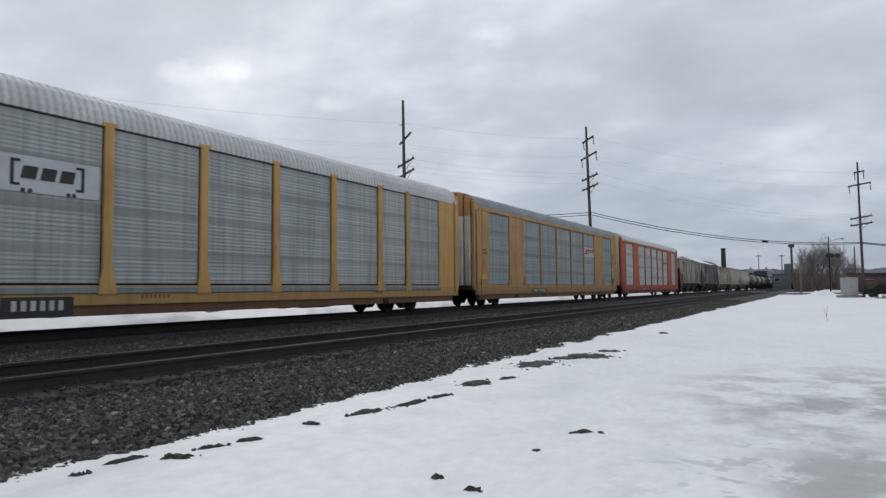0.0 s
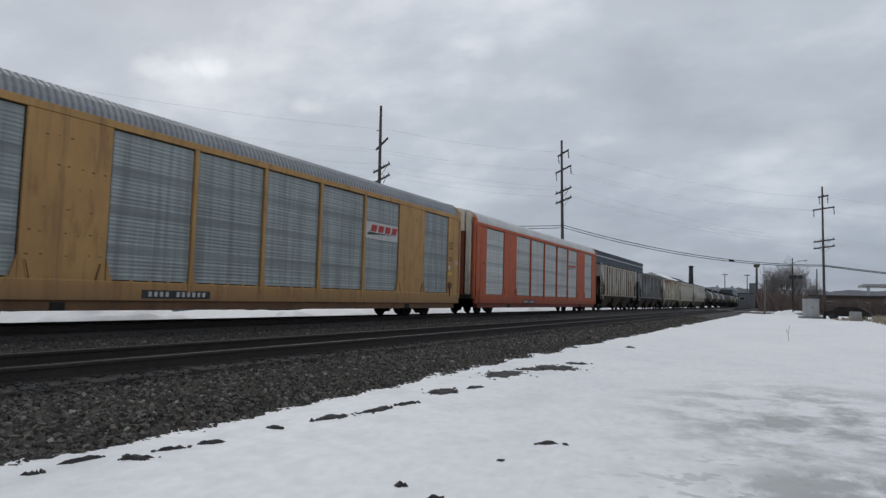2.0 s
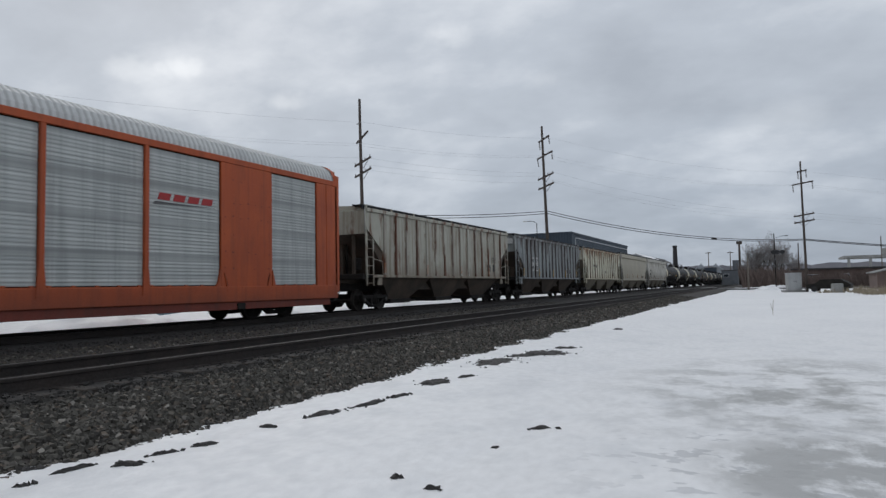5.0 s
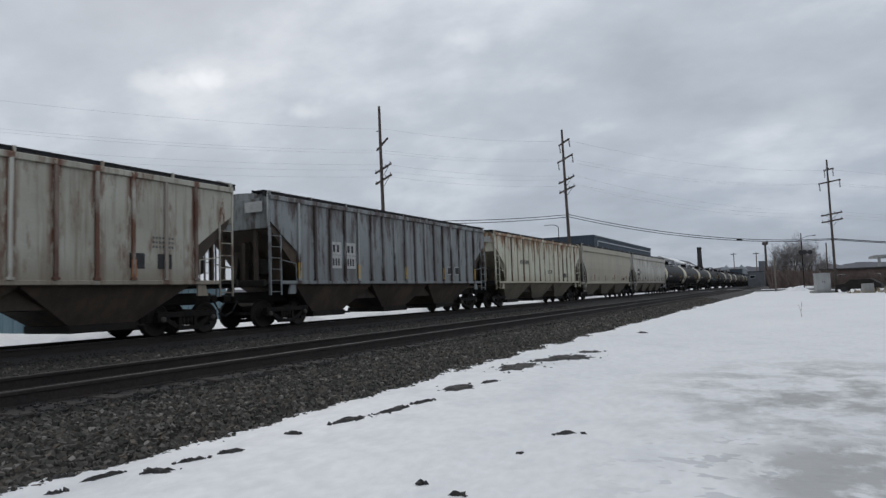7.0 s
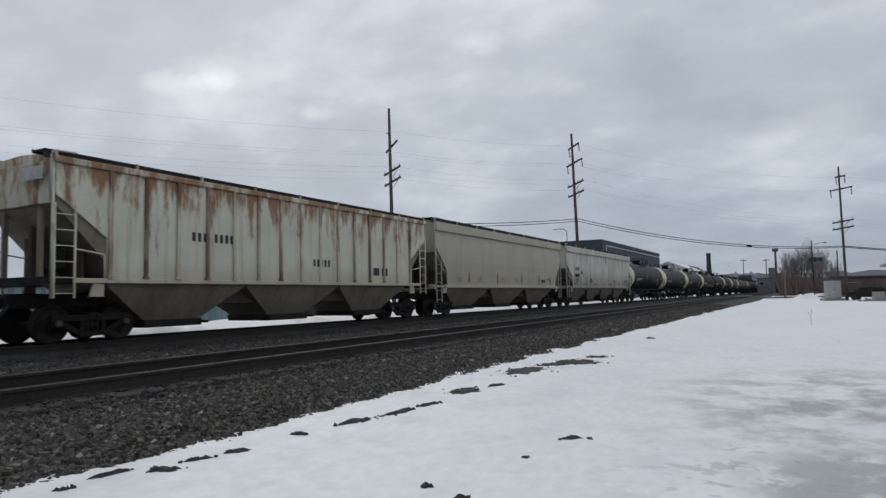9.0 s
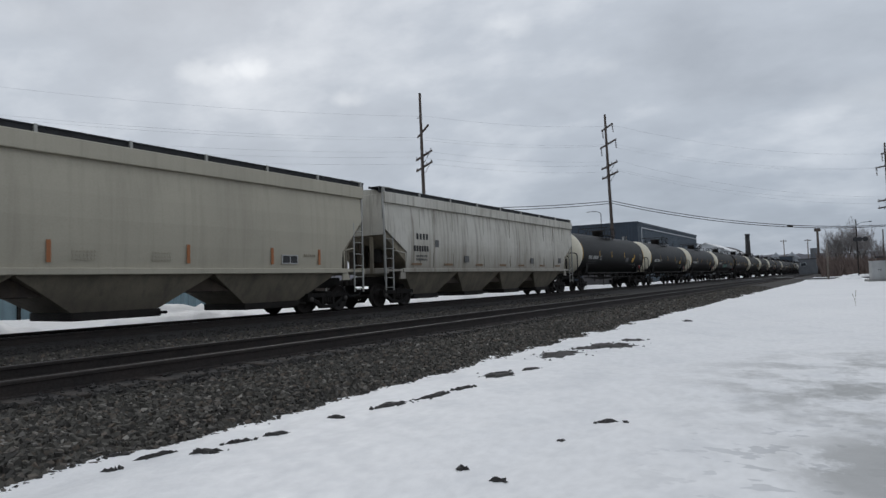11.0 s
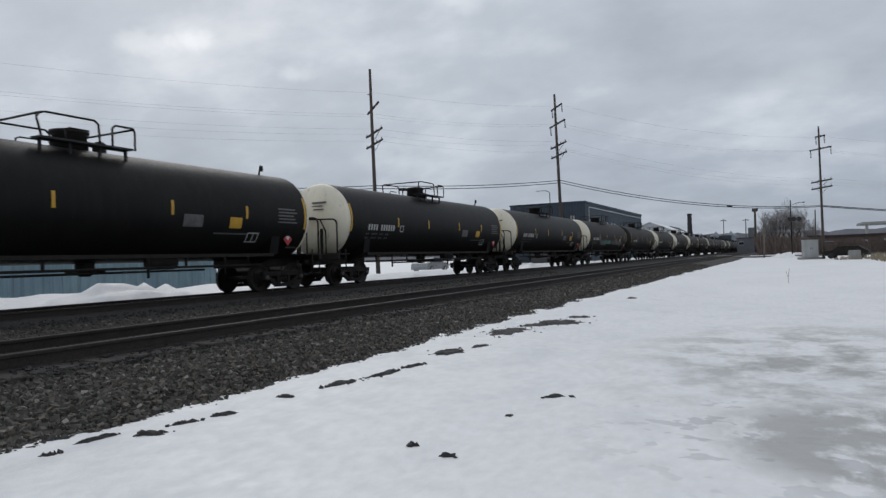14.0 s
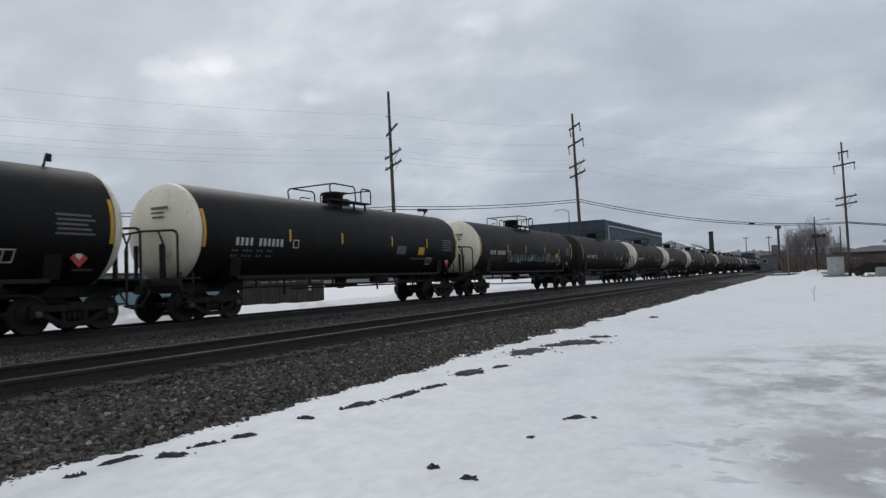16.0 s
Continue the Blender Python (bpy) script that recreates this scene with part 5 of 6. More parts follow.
    for y in (-7.0, -4.6, -1.5, 0.5):
        for z in (1.55, 1.64, 1.73):
            glyph_row(h, "stencil_line", 1.515, y, y + 0.6, z, z + 0.05, 7, M["stencil_tan"])
    out.append(h)
    h = hopper("off-white streaked covered hopper with four discharge bays", 69.08, 10.4, M["hop_white"], M["bay_tan"], [], 4, M["hop_white"], top=4.20, low=1.38, smooth=True, reach_top=10.0, reach_low=8.6, cuts=(2.05, 2.88), truck_at=8.65)
    glyph_row(h, "marking", 1.53, -7.95, -7.0, 2.58, 2.82, 4, M["mark_black"], thick=0.012)
    glyph_row(h, "marking", 1.535, -8.15, -7.0, 2.09, 2.32, 6, M["mark_black"], thick=0.012)
    glyph_row(h, "stencil_line", 1.52, -7.95, -7.1, 1.86, 1.94, 8, M["mark_grey"])
    glyph_row(h, "stencil_line", 1.52, -7.95, -7.1, 1.72, 1.80, 8, M["mark_grey"])
    for y, z, w in ((-6.34, 2.45, 0.3), (-3.77, 1.82, 0.42), (3.65, 1.83, 0.42), (7.78, 1.88, 0.4)):
        plate(h, "stencil_plate", y - w / 2, y + w / 2, z - 0.15, z + 0.15, M["mark_grey"], "dark stencil plate", 1.53)
    for y in (-7.6, -6.6, -4.95, -2.0, 0.9, 3.94, 5.42, 6.89, 8.38):
        part("weld_seam", Geo().box((1.5, y, 2.75), (0.02, 0.025, 2.5)), M["bay_tan"] if y in (0.9, 5.42, 6.89) else M["hop_white"], h, "grimy upright weld seam")
    for y in (-7.9, -5.37, -2.52, 0.0, 2.25, 5.1, 7.5):
        plate(h, "stencil_plate", y - 0.35, y + 0.35, 1.52, 1.61, M["rust_plate"], "rusty brown plate on the sill", 1.505)
    out.append(h)
    return out


def tank_car(label, y_c, shell_mat, head_mat, band=False, marked=True):
    """A stub-sill tank car with its manway platform, end rails and trucks."""
    car = thing("tank_car", label, "rail car", (TRAIN_X, y_c, 0), "freight train cars")
    R, zc, L2 = 1.50, 2.46, 7.78
    part("shell", Geo().lathe([(-L2, R), (-L2 + 3, R), (0, R), (L2 - 3, R), (L2, R)], "y", 48, (0, 0, zc), True, False), shell_mat, car, "black painted tank shell" if shell_mat != M["tank_grey"] else "grey painted tank shell")
    for e in (-1, 1):
        prof = [(e * (L2 + 0.66 * math.sin(a)), R * math.cos(a)) for a in (0, 0.25, 0.5, 0.75, 1.0, 1.2, 1.4, 1.54)]
        part("tank_head", Geo().lathe(prof, "y", 48, (0, 0, zc)), head_mat, car, "domed tank head, pale and grimy below" if head_mat == M["tank_white"] else "domed tank head")
        if band:
            part("band", Geo().lathe([(e * (L2 - 0.01), R + 0.004), (e * (L2 - 0.55), R + 0.004)], "y", 48, (0, 0, zc), True, False), head_mat, car, "pale band round the tank's end")
    for y in (-3.7, 3.7, 0.05):
        part("weld_seam", Geo().lathe([(y - 0.02, R + 0.006), (y + 0.02, R + 0.006)], "y", 48, (0, 0, zc), True, False), shell_mat, car)
    # manway and platform
    part("manway", Geo().lathe([(zc + R - 0.1, 0.46), (zc + R + 0.36, 0.40), (zc + R + 0.38, 0.47), (zc + R + 0.46, 0.47), (zc + R + 0.50, 0.3)], "z", 20, (0, 0.05, 0)), M["steel_dark"], car, "black manway dome")
    for s in (-1, 1):
        g = Geo().box((s * 0.85, -0.1, zc + R + 0.02), (0.40, 2.5, 0.05))
        for y in (-1.25, -0.5, 0.3, 1.05):
            g.box((s * 0.85, y, zc + R - 0.15), (0.06, 0.06, 0.34))
        part("platform", g, M["grating"], car, "dark grated platform beside the manway")
    rails, zt, zd = Geo(), zc + R + 0.62, zc + R
    for s in (-1, 1):
        x = s * 1.02
        rails.rod([(x, -1.30, zd), (x, -1.42, zt - 0.14), (x, -1.34, zt - 0.04), (x, -1.20, zt), (x, 0.05, zt), (x, 0.16, zt - 0.08), (x, 0.20, zd)], 0.028)
        rails.rod([(x, 0.55, zd), (x, 0.55, zt - 0.12), (x, 0.64, zt - 0.03), (x, 1.15, zt - 0.03), (x, 1.22, zt - 0.12), (x, 1.22, zd)], 0.028)
        rails.rod([(x, -0.72, zd), (x, -0.72, zd + 0.28), (x, -0.62, zd + 0.33), (x, -0.1, zd + 0.33)], 0.022)
    rails.rod([(-1.02, -1.30, zt - 0.02), (1.02, -1.30, zt - 0.02)], 0.028).rod([(-1.02, 1.2, zt - 0.05), (1.02, 1.2, zt - 0.05)], 0.028)
    part("platform_rail", rails, M["steel_dark"], car, "bent black pipe railing")
    part("valve", Geo().box((0, 0.9, zc + R + 0.1), (0.3, 0.3, 0.4), 0.06), M["steel_dark"], car)
    part("vent", Geo().tube((0.3, 6.7, zc + R - 0.1), (0.3, 6.8, zc + R + 0.3), 0.03).box((0.3, 6.85, zc + R + 0.2), (0.06, 0.14, 0.2), 0.02), M["steel_dark"], car)
    # underside
    part("sill", Geo().box((0, -6.9, 0.92), (0.6, 3.6, 0.42), 0.03).box((0, 6.9, 0.92), (0.6, 3.6, 0.42), 0.03)
         .box((1.22, 0, 1.12), (0.06, 12.6, 0.10)).box((-1.22, 0, 1.12), (0.06, 12.6, 0.10)), M["steel_dark"], car, "stub sills and side pipe")
    pipe = Geo().rod([(0.95, -6.0, 0.80), (0.95, 6.0, 0.80)], 0.04).rod([(0.6, -3.2, 0.70), (0.6, 3.9, 0.70)], 0.035)
    for y in (-5.2, -3.9, -2.6, -1.3, 1.6, 2.9, 4.4, 5.4):
        pipe.rod([(0.95, y, 1.15), (0.95, y, 0.52 if y in (-3.9, 1.6, 4.4) else 0.80)], 0.04)
    part("brake_pipe", pipe, M["steel_dark"], car, "brake pipes and hangers under the tank")
    for e in (-1, 1):
        sad = Geo().prism([(-1.35, 1.95), (-1.2, 1.15), (-0.5, 0.85), (0.5, 0.85), (1.2, 1.15), (1.35, 1.95), (0.9, 1.5), (-0.9, 1.5)], "y", e * 6.35 - 0.2, e * 6.35 + 0.2)
        part("saddle", sad, shell_mat, car)
    part("outlet", Geo().lathe([(0.62, 0.12), (0.7, 0.22), (1.1, 0.26)], "z", 14, (0, 0.4, 0)), M["steel_dark"], car, "bottom outlet valve")
    part("outlet_handle", Geo().box((0, 0.4, 0.74), (1.6, 0.07, 0.07)), M["steel_dark"], car)
    part("air_reservoir", Geo().lathe([(1.9, 0.1), (1.96, 0.2), (2.84, 0.2), (2.9, 0.1)], "y", 14, (0.5, 0, 0.94)), M["steel_dark"], car, "black cylindrical air reservoir")
    for e in (-1, 1):
        y = e * 8.55
        part("end_sill", Geo().box((0, y, 1.02), (2.9, 0.16, 0.2), 0.02).box((0, e * 8.2, 1.12), (2.8, 0.8, 0.05)), M["steel_dark"], car, "end platform")
        for s in (-1, 1):
            r = Geo()
            r.rod([(s * 1.38, y, 1.1), (s * 1.38, y, 2.28), (s * 1.32, y, 2.40), (s * 1.2, y, 2.45), (0, y, 2.50)], 0.034)
            r.rod([(s * 0.85, y, 1.1), (s * 0.85, y, 2.0), (s * 0.60, y, 2.46)], 0.028)
            step = Geo().rod([(s * 1.44, e * 8.1, 1.3), (s * 1.44, e * 8.1, 0.45), (s * 1.44, e * 8.5, 0.45), (s * 1.44, e * 8.5, 1.3)], 0.026)
            for z in (0.8, 1.1):
                step.rod([(s * 1.44, e * 8.1, z), (s * 1.44, e * 8.5, z)], 0.018)
            part("end_step", step, M["steel_dark"], car, "black pipe step at the car's corner")
            part("end_stanchion", Geo().box((s * 0.55, e * 8.42, 1.62), (0.10, 0.10, 1.0), 0.02), M["steel_dark"], car, "grimy upright plate before the tank head")
            part("end_rail", r, M["steel_dark"], car, "black pipe handrails at the end")
        coupler(car, y, e)
        truck(car, e * 7.0)
    if marked:
        def on_shell(name, y0, y1, z0, z1, material, label="", proud=0.006):
            g = Geo()
            n = 5
            arcs = []
            for i in range(n + 1):
                z = z0 + (z1 - z0) * i / n
                a = math.asin(max(-1, min(1, (z - zc) / R)))
                arcs.append([((R + proud) * math.cos(a), y0, zc + (R + proud) * math.sin(a)), ((R + proud) * math.cos(a), y1, zc + (R + proud) * math.sin(a)),
                             ((R - 0.02) * math.cos(a), y1, zc + (R - 0.02) * math.sin(a)), ((R - 0.02) * math.cos(a), y0, zc + (R - 0.02) * math.sin(a))])
            return part(name, g.loft(arcs), material, car, label)
        for e in (-1, 1):
            on_shell("end_stripe", e * 7.70 - 0.05, e * 7.70 + 0.05, 2.0, 3.1, M["mark_yellow"], "yellow reflective stripe at the tank's end")
        for y in (-4.15, -1.35, 2.0, 4.85):
            on_shell("reflector", y - 0.045, y + 0.045, 2.26, 2.66, M["mark_yellow"], "yellow reflector strip")
        for row, (z0, z1, y0, y1, n, br, mt) in enumerate(((2.08, 2.32, -6.55, -4.45, 11, (4,), "mark_white"), (1.90, 1.96, -6.65, -4.9, 12, (2, 6, 9), "mark_grey"), (1.74, 1.80, -6.65, -4.9, 12, (2, 6, 9), "mark_grey"))):
            w = (y1 - y0) / n
            for i in range(n):
                if i in br:
                    continue
                on_shell("marking", y0 + w * (i + 0.22), y0 + w * (i + 0.78), z0, z1, M[mt])
        on_shell("notice", 4.15, 4.65, 1.95, 2.28, M["mark_yellow"], "yellow notice")
        on_shell("notice", 2.4, 3.1, 1.95, 2.3, M["mark_grey"], "grey stencilled notice")
        for k in range(5):
            on_shell("data_line", 6.3 + 0.04 * (k % 2), 7.25 - 0.09 * (k % 3), 2.18 + k * 0.11, 2.23 + k * 0.11, M["mark_grey"], "grey line of stencilled data")
        for ya, yb, za, zb in ((5.0, 5.5, 1.80, 1.83), (5.0, 5.5, 1.53, 1.56), (5.0, 5.03, 1.56, 1.80), (5.24, 5.27, 1.56, 1.80), (5.47, 5.5, 1.56, 1.80)):
            on_shell("stencil_frame", ya, yb, za, zb, M["mark_white"], "thin white outline of a stencil")
        for ya, yb, za, zb in ((-4.0, -3.72, 2.30, 2.33), (-4.0, -3.72, 2.05, 2.08), (-4.0, -3.97, 2.08, 2.30), (-3.75, -3.72, 2.08, 2.30)):
            on_shell("stencil_frame", ya, yb, za, zb, M["mark_white"], "thin white outline of a stencil")
        on_shell("stencil_line", 3.6, 5.0, 1.76, 1.80, M["mark_grey"])
        part("placard", Geo().prism([(6.95, 1.42), (7.17, 1.64), (6.95, 1.86), (6.73, 1.64)], "x", 1.30, 1.315), M["mark_red"], car, "red and white diamond placard")
        part("placard_centre", Geo().prism([(6.95, 1.60), (7.05, 1.70), (6.95, 1.80), (6.85, 1.70)], "x", 1.315, 1.32), M["mark_white"], car)
        part("placard_holder", Geo().box((1.40, 6.95, 1.36), (0.05, 0.5, 0.06)), M["steel_dark"], car)
        for k, (x0, x1) in enumerate(((0.1, 0.76), (0.12, 0.60), (0.2, 0.66))):
            part("marking", Geo().box(((x0 + x1) / 2, -8.37 - 0.02 * k, 3.14 - 0.13 * k), (x1 - x0, 0.05, 0.07 if k == 0 else 0.035)), M["mark_grey"], car, "grey line of lettering on the tank head")
    return car


def tank_cars():
    a = tank_car("black tank car with cream domed heads and yellow marks", 88.95, M["tank"], M["tank_white"])
    b = tank_car("worn black tank car with dark heads and faint graffiti", 0, M["tank_worn"], M["tank_worn"], marked=True)
    c = tank_car("worn black tank car with a pale band at each end", 0, M["tank_worn"], M["tank_white"], band=True, marked=True)
    g = tank_car("worn black tank car with cream heads and pale graffiti", 0, M["tank_worn"], M["tank_white"])
    r = random.Random(8)
    for i in range(26):
        y = -4.0 + 0.36 * i + r.uniform(-0.1, 0.1)
        z = 1.6 + r.uniform(0, 0.25)
        w, h = r.uniform(0.06, 0.2), r.uniform(0.3, 0.85)
        part("graffiti", Geo().prism([(y, z), (y + w, z), (y + w + 0.15, z + h), (y + 0.15, z + h)], "x", 1.2, 1.466), M["graffiti_green"] if 3 < i < 12 else M["mark_grey"], g, "plain painted graffiti stroke")
    d = tank_car("weathered grey tank car with dark fittings", 0, M["tank_grey"], M["tank_grey"], marked=False)
    kinds = {"a": a, "b": b, "c": c, "d": d, "g": g}
    first = {"a": True}
    row = "aaagbcccbcbbccbbcbbdbdddbbdb"
    out = []
    for i, k in enumerate(row):
        y = 88.95 + 18.25 * i
        if k == "a" and i == 0:
            out.append(a)
            continue
        if k not in first:
            first[k] = True
            ob = kinds[k]
            ob.matrix_basis = Matrix.Translation((TRAIN_X, y, 0))
        else:
            ob = copy_thing(kinds[k], Matrix.Translation((TRAIN_X, y, 0)))
        out.append(ob)
    return out


TRAIN = [autorack_one(), autorack_two(), autorack_three()] + hoppers() + tank_cars()


# ---- poles and wires ----
def insulator(parent, x, y, z, down=True):
    g = Geo()
    s = -1 if down else 1
    for i in range(5 if down else 2):
        k = 1.0 if down else 0.5
        g.lathe([(s * 0.16 * k * i, 0.03), (s * k * (0.16 * i + 0.05), 0.09 * (1 if down else 0.6)), (s * k * (0.16 * i + 0.12), 0.03)], "z", 8, (x, y, z))
    return part("insulator", g, M["porcelain"], parent, "dark porcelain insulator")


def utility_pole(x, y, base, top, turn, arms, label, lean=0.0, material="pole", hung=(), girth=0.20):
    p = thing("utility_pole", label, "utility pole", pose(x, y, base, 0, lean, turn))
    h = top - base
    g = Geo()
    rings = []
    for i in range(9):
        k = i / 8
        r = girth - 0.45 * girth * k
        rings.append([(r * math.cos(a) + 0.02 * math.sin(3 * k + 1), r * math.sin(a) + 0.02 * math.cos(4 * k), k * h) for a in [2 * math.pi * j / 10 for j in range(10)]])
    part("shaft", g.loft(rings, True, True), M[material], p, "weathered wooden shaft")
    for z, half, tilt, kind in arms:
        z -= base
        arm = part("crossarm", Geo().box((0, 0.16, 0), (2 * half, 0.13, 0.15), 0.015).box((0, 0.07, 0), (0.2, 0.12, 0.25)), M[material], p, "wooden crossarm", at=pose(0, 0, z, 0, tilt, 0))
        if kind == "hang":
            for s in (-1, 1):
                insulator(arm, s * (half - 0.1), 0.16, -0.08)
        if kind == "pins":
            n = 4
            for i in range(n):
                insulator(arm, -half + 0.12 + (2 * half - 0.24) * i / (n - 1), 0.16, 0.1, False)
            for s in (-1, 1):
                part("brace", Geo().tube((s * half * 0.6, 0.22, -0.05), (0, 0.18, -0.55), 0.02), M["steel_dark"], arm)
    for z, s in hung:
        part("standoff", Geo().tube((0, 0, z - base), (s * 0.55, 0, z - base + 0.05), 0.04), M[material], p)
    return p


A, B, C = Vector((-30, 46.5, 0)), Vector((-19.3, 64.0, 0)), Vector((4.35, 85, 0))
AB = math.degrees(math.atan2((B - A).y, (B - A).x)) - 90
BC = math.degrees(math.atan2((C - B).y, (C - B).x)) - 90
utility_pole(A.x, A.y, -0.5, 17.0, -24, [(13.7, 0.95, -22, ""), (11.6, 1.25, -9, "pins"), (10.65, 1.25, -9, "pins")],
             "tall grey-brown wooden utility pole with staggered crossarms", -1.1, "pole", [(14.9, -1), (13.4, -1)])
utility_pole(B.x, B.y, -0.5, 17.1, -38, [(15.8, 0.95, -8, "hang"), (14.1, 1.35, -6, "hang"), (11.9, 1.35, -5, "pins"), (10.9, 1.35, -5, "pins")],
             "tall weathered wooden utility pole with hanging insulators on crossarms", -1.9, "pole")
utility_pole(C.x, C.y, -0.5, 14.4, -38, [(13.3, 0.6, -2, "hang"), (11.9, 1.3, -2, "hang"), (8.25, 1.25, -4, "pins"), (7.5, 1.25, -4, "pins")],
             "wooden utility pole beside the signal cabinet", 0.0, "pole", girth=0.155)


def wire(name, a, b, sag, r, material, label):
    a, b = Vector(a), Vector(b)
    n = 18
    pts = []
    for i in range(n + 1):
        k = i / n
        p = a.lerp(b, k)
        p.z -= sag * 4 * k * (1 - k)
        pts.append(p)
    g = Geo()
    q = (b - a).to_track_quat("Z", "Y")
    g.loft([[p + q @ Vector((r * math.cos(u), r * math.sin(u), 0)) for u in (0.0, 1.57, 3.14, 4.71)] for p in pts], True, True)
    tagged(part(name, g, M[material]), label, "wire", "overhead wires")


def wires():
    far_a = A + (A - B).normalized() * 45
    far_c = C + (C - B).normalized() * 70
    for dz, s in ((0, 0.3), (-0.24, 0.36)):
        wire("telephone_cable", (B.x, B.y, 8.3 + dz), (C.x, C.y, 5.5 + dz * 0.5), 0.85 + s * 0.5, 0.034, "wire", "thick dark telephone cable strung between poles")
        wire("telephone_cable", (A.x, A.y, 7.1 + dz), (B.x, B.y, 8.3 + dz), 0.25, 0.032, "wire", "thick dark telephone cable strung between poles")
        wire("telephone_cable", far_a + Vector((0, 0, 6.6 + dz)), (A.x, A.y, 7.1 + dz), 0.7, 0.03, "wire", "thick dark telephone cable strung between poles")
        wire("telephone_cable", (C.x, C.y, 5.5 + dz * 0.5), far_c + Vector((0, 0, 4.6 + dz)), 1.0, 0.045, "wire", "thick dark telephone cable strung between poles")
    side = Vector((math.cos(radians(AB)), math.sin(radians(AB)), 0))
    for z, w, zc, sides in ((15.6, 0.9, 13.1, (1,)), (13.9, 0.5, 11.7, (-1, 1)), (12.05, 1.2, 8.4, (-1, 1)), (11.05, 1.2, 7.7, (1,))):
        for s in sides:
            o = side * s * w
            za = z - 0.4 if z < 13 else z - 0.9
            wire("power_line", far_a + o + Vector((0, 0, za)), A + o + Vector((0, 0, za)), 0.9, 0.006, "wire_far", "thin bare overhead power line")
            wire("power_line", A + o + Vector((0, 0, za)), B + o + Vector((0, 0, z)), 0.4, 0.006, "wire_far", "thin bare overhead power line")
            wire("power_line", B + o + Vector((0, 0, z)), C + o * 0.8 + Vector((0, 0, zc)), 1.0, 0.006, "wire_far", "thin bare overhead power line")
            wire("power_line", C + o * 0.8 + Vector((0, 0, zc)), far_c + o + Vector((0, 0, zc)), 1.2, 0.007, "wire_far", "thin bare overhead power line")
    g = Geo().tube((0, -0.45, 0), (0, 0.45, 0), 0.13, n=10)
    k = A.lerp(B, 0.13)
    tagged(part("splice_case", g, M["steel_dark"], None, "", pose(k.x, k.y, 6.85, 0, 0, AB)), "black splice case hung on the telephone cable", "splice case")
    k = B.lerp(C, 0.62)
    tagged(part("splice_case", Geo().tube((0, -0.3, 0), (0, 0.3, 0), 0.09, n=8), M["steel_dark"], None, "", pose(k.x, k.y, 5.52, 0, 0, BC)), "small splice case hung on the telephone cable", "splice case")


wires()


# ---- beside the line: cabinet, crossing, signs of the road ----
def signal_cabinet():
    c = thing("signal_cabinet", "pale grey steel signal cabinet on a concrete pad", "cabinet", pose(3.1, 86.5, -0.5, 0, 0, 12))
    part("pad", Geo().box((0, 0, 0.06), (2.3, 1.7, 0.3), 0.03), M["concrete"], c, "concrete pad")
    part("body", Geo().box((0, 0, 1.15), (1.44, 1.25, 2.0), 0.03), M["cabinet"], c)
    part("roof", Geo().prism([(-0.76, 2.13), (0.76, 2.13), (0.74, 2.19), (0, 2.22), (-0.74, 2.19)], "y", -0.67, 0.67), M["cabinet"], c)
    for s in (-1, 1):
        d = part("door", Geo().box((s * 0.345, -0.637, 1.15), (0.675, 0.024, 1.8), 0.01), M["cabinet"], c, "grey cabinet door")
        part("handle", Geo().box((s * 0.1, -0.665, 1.2), (0.04, 0.04, 0.2)), M["steel_dark"], d)
    part("vent", Geo().box((0.76, 0, 1.4), (0.10, 0.5, 0.4), 0.02), M["steel_dark"], c)


signal_cabinet()
tagged(part("road", Geo().prism([(-60, -0.42), (70, -0.42), (70, -0.30), (-60, -0.30)], "y", 112, 119), M["asphalt"]), "wet slushy road crossing the tracks on the level", "road", kind="structure")
tagged(part("crossing_panel", Geo().box((-8.2, 115.5, -0.12), (2.2, 6.8, 0.09), 0.01), M["concrete"]), "level-crossing panel between the rails of the empty track", "crossing", kind="structure")


def post(name, x, y, base, top, r, label, material="pole_light"):
    p = thing(name, label, "pole", (x, y, base))
    part("shaft", Geo().tube((0, 0, 0), (0.05, 0, top - base), r, r * 0.7, 8), M[material], p)
    if top > 13:
        part("crossarm", Geo().box((0.05, 0, top - base - 0.5), (2.4 if r < 0.4 else 1.8, 0.2, 0.3 if r < 0.4 else 1.0), 0.05), M[material], p)
    return p


post("wooden_pole", -2.1, 110, -0.5, 4.6, 0.14, "short weathered wooden pole by the level crossing")
post("wooden_pole", -6.9, 240, -1, 14.2, 0.45, "thick dark pole by the works beyond the crossing", "pole")
post("wooden_pole", -20.7, 300, -1, 13.7, 0.22, "tall pole among the grain bins")
post("wooden_pole", -12.2, 300, -1, 13.5, 0.25, "tall pole among the grain bins")
lean = post("wooden_pole", 3.95, 92, -0.5, 5.4, 0.09, "thin leaning wooden pole behind the cabinet", "pole")
post("wooden_pole", 20.5, 150, -0.6, 9.0, 0.12, "thin pale lighting pole in the distance", "pole_light")


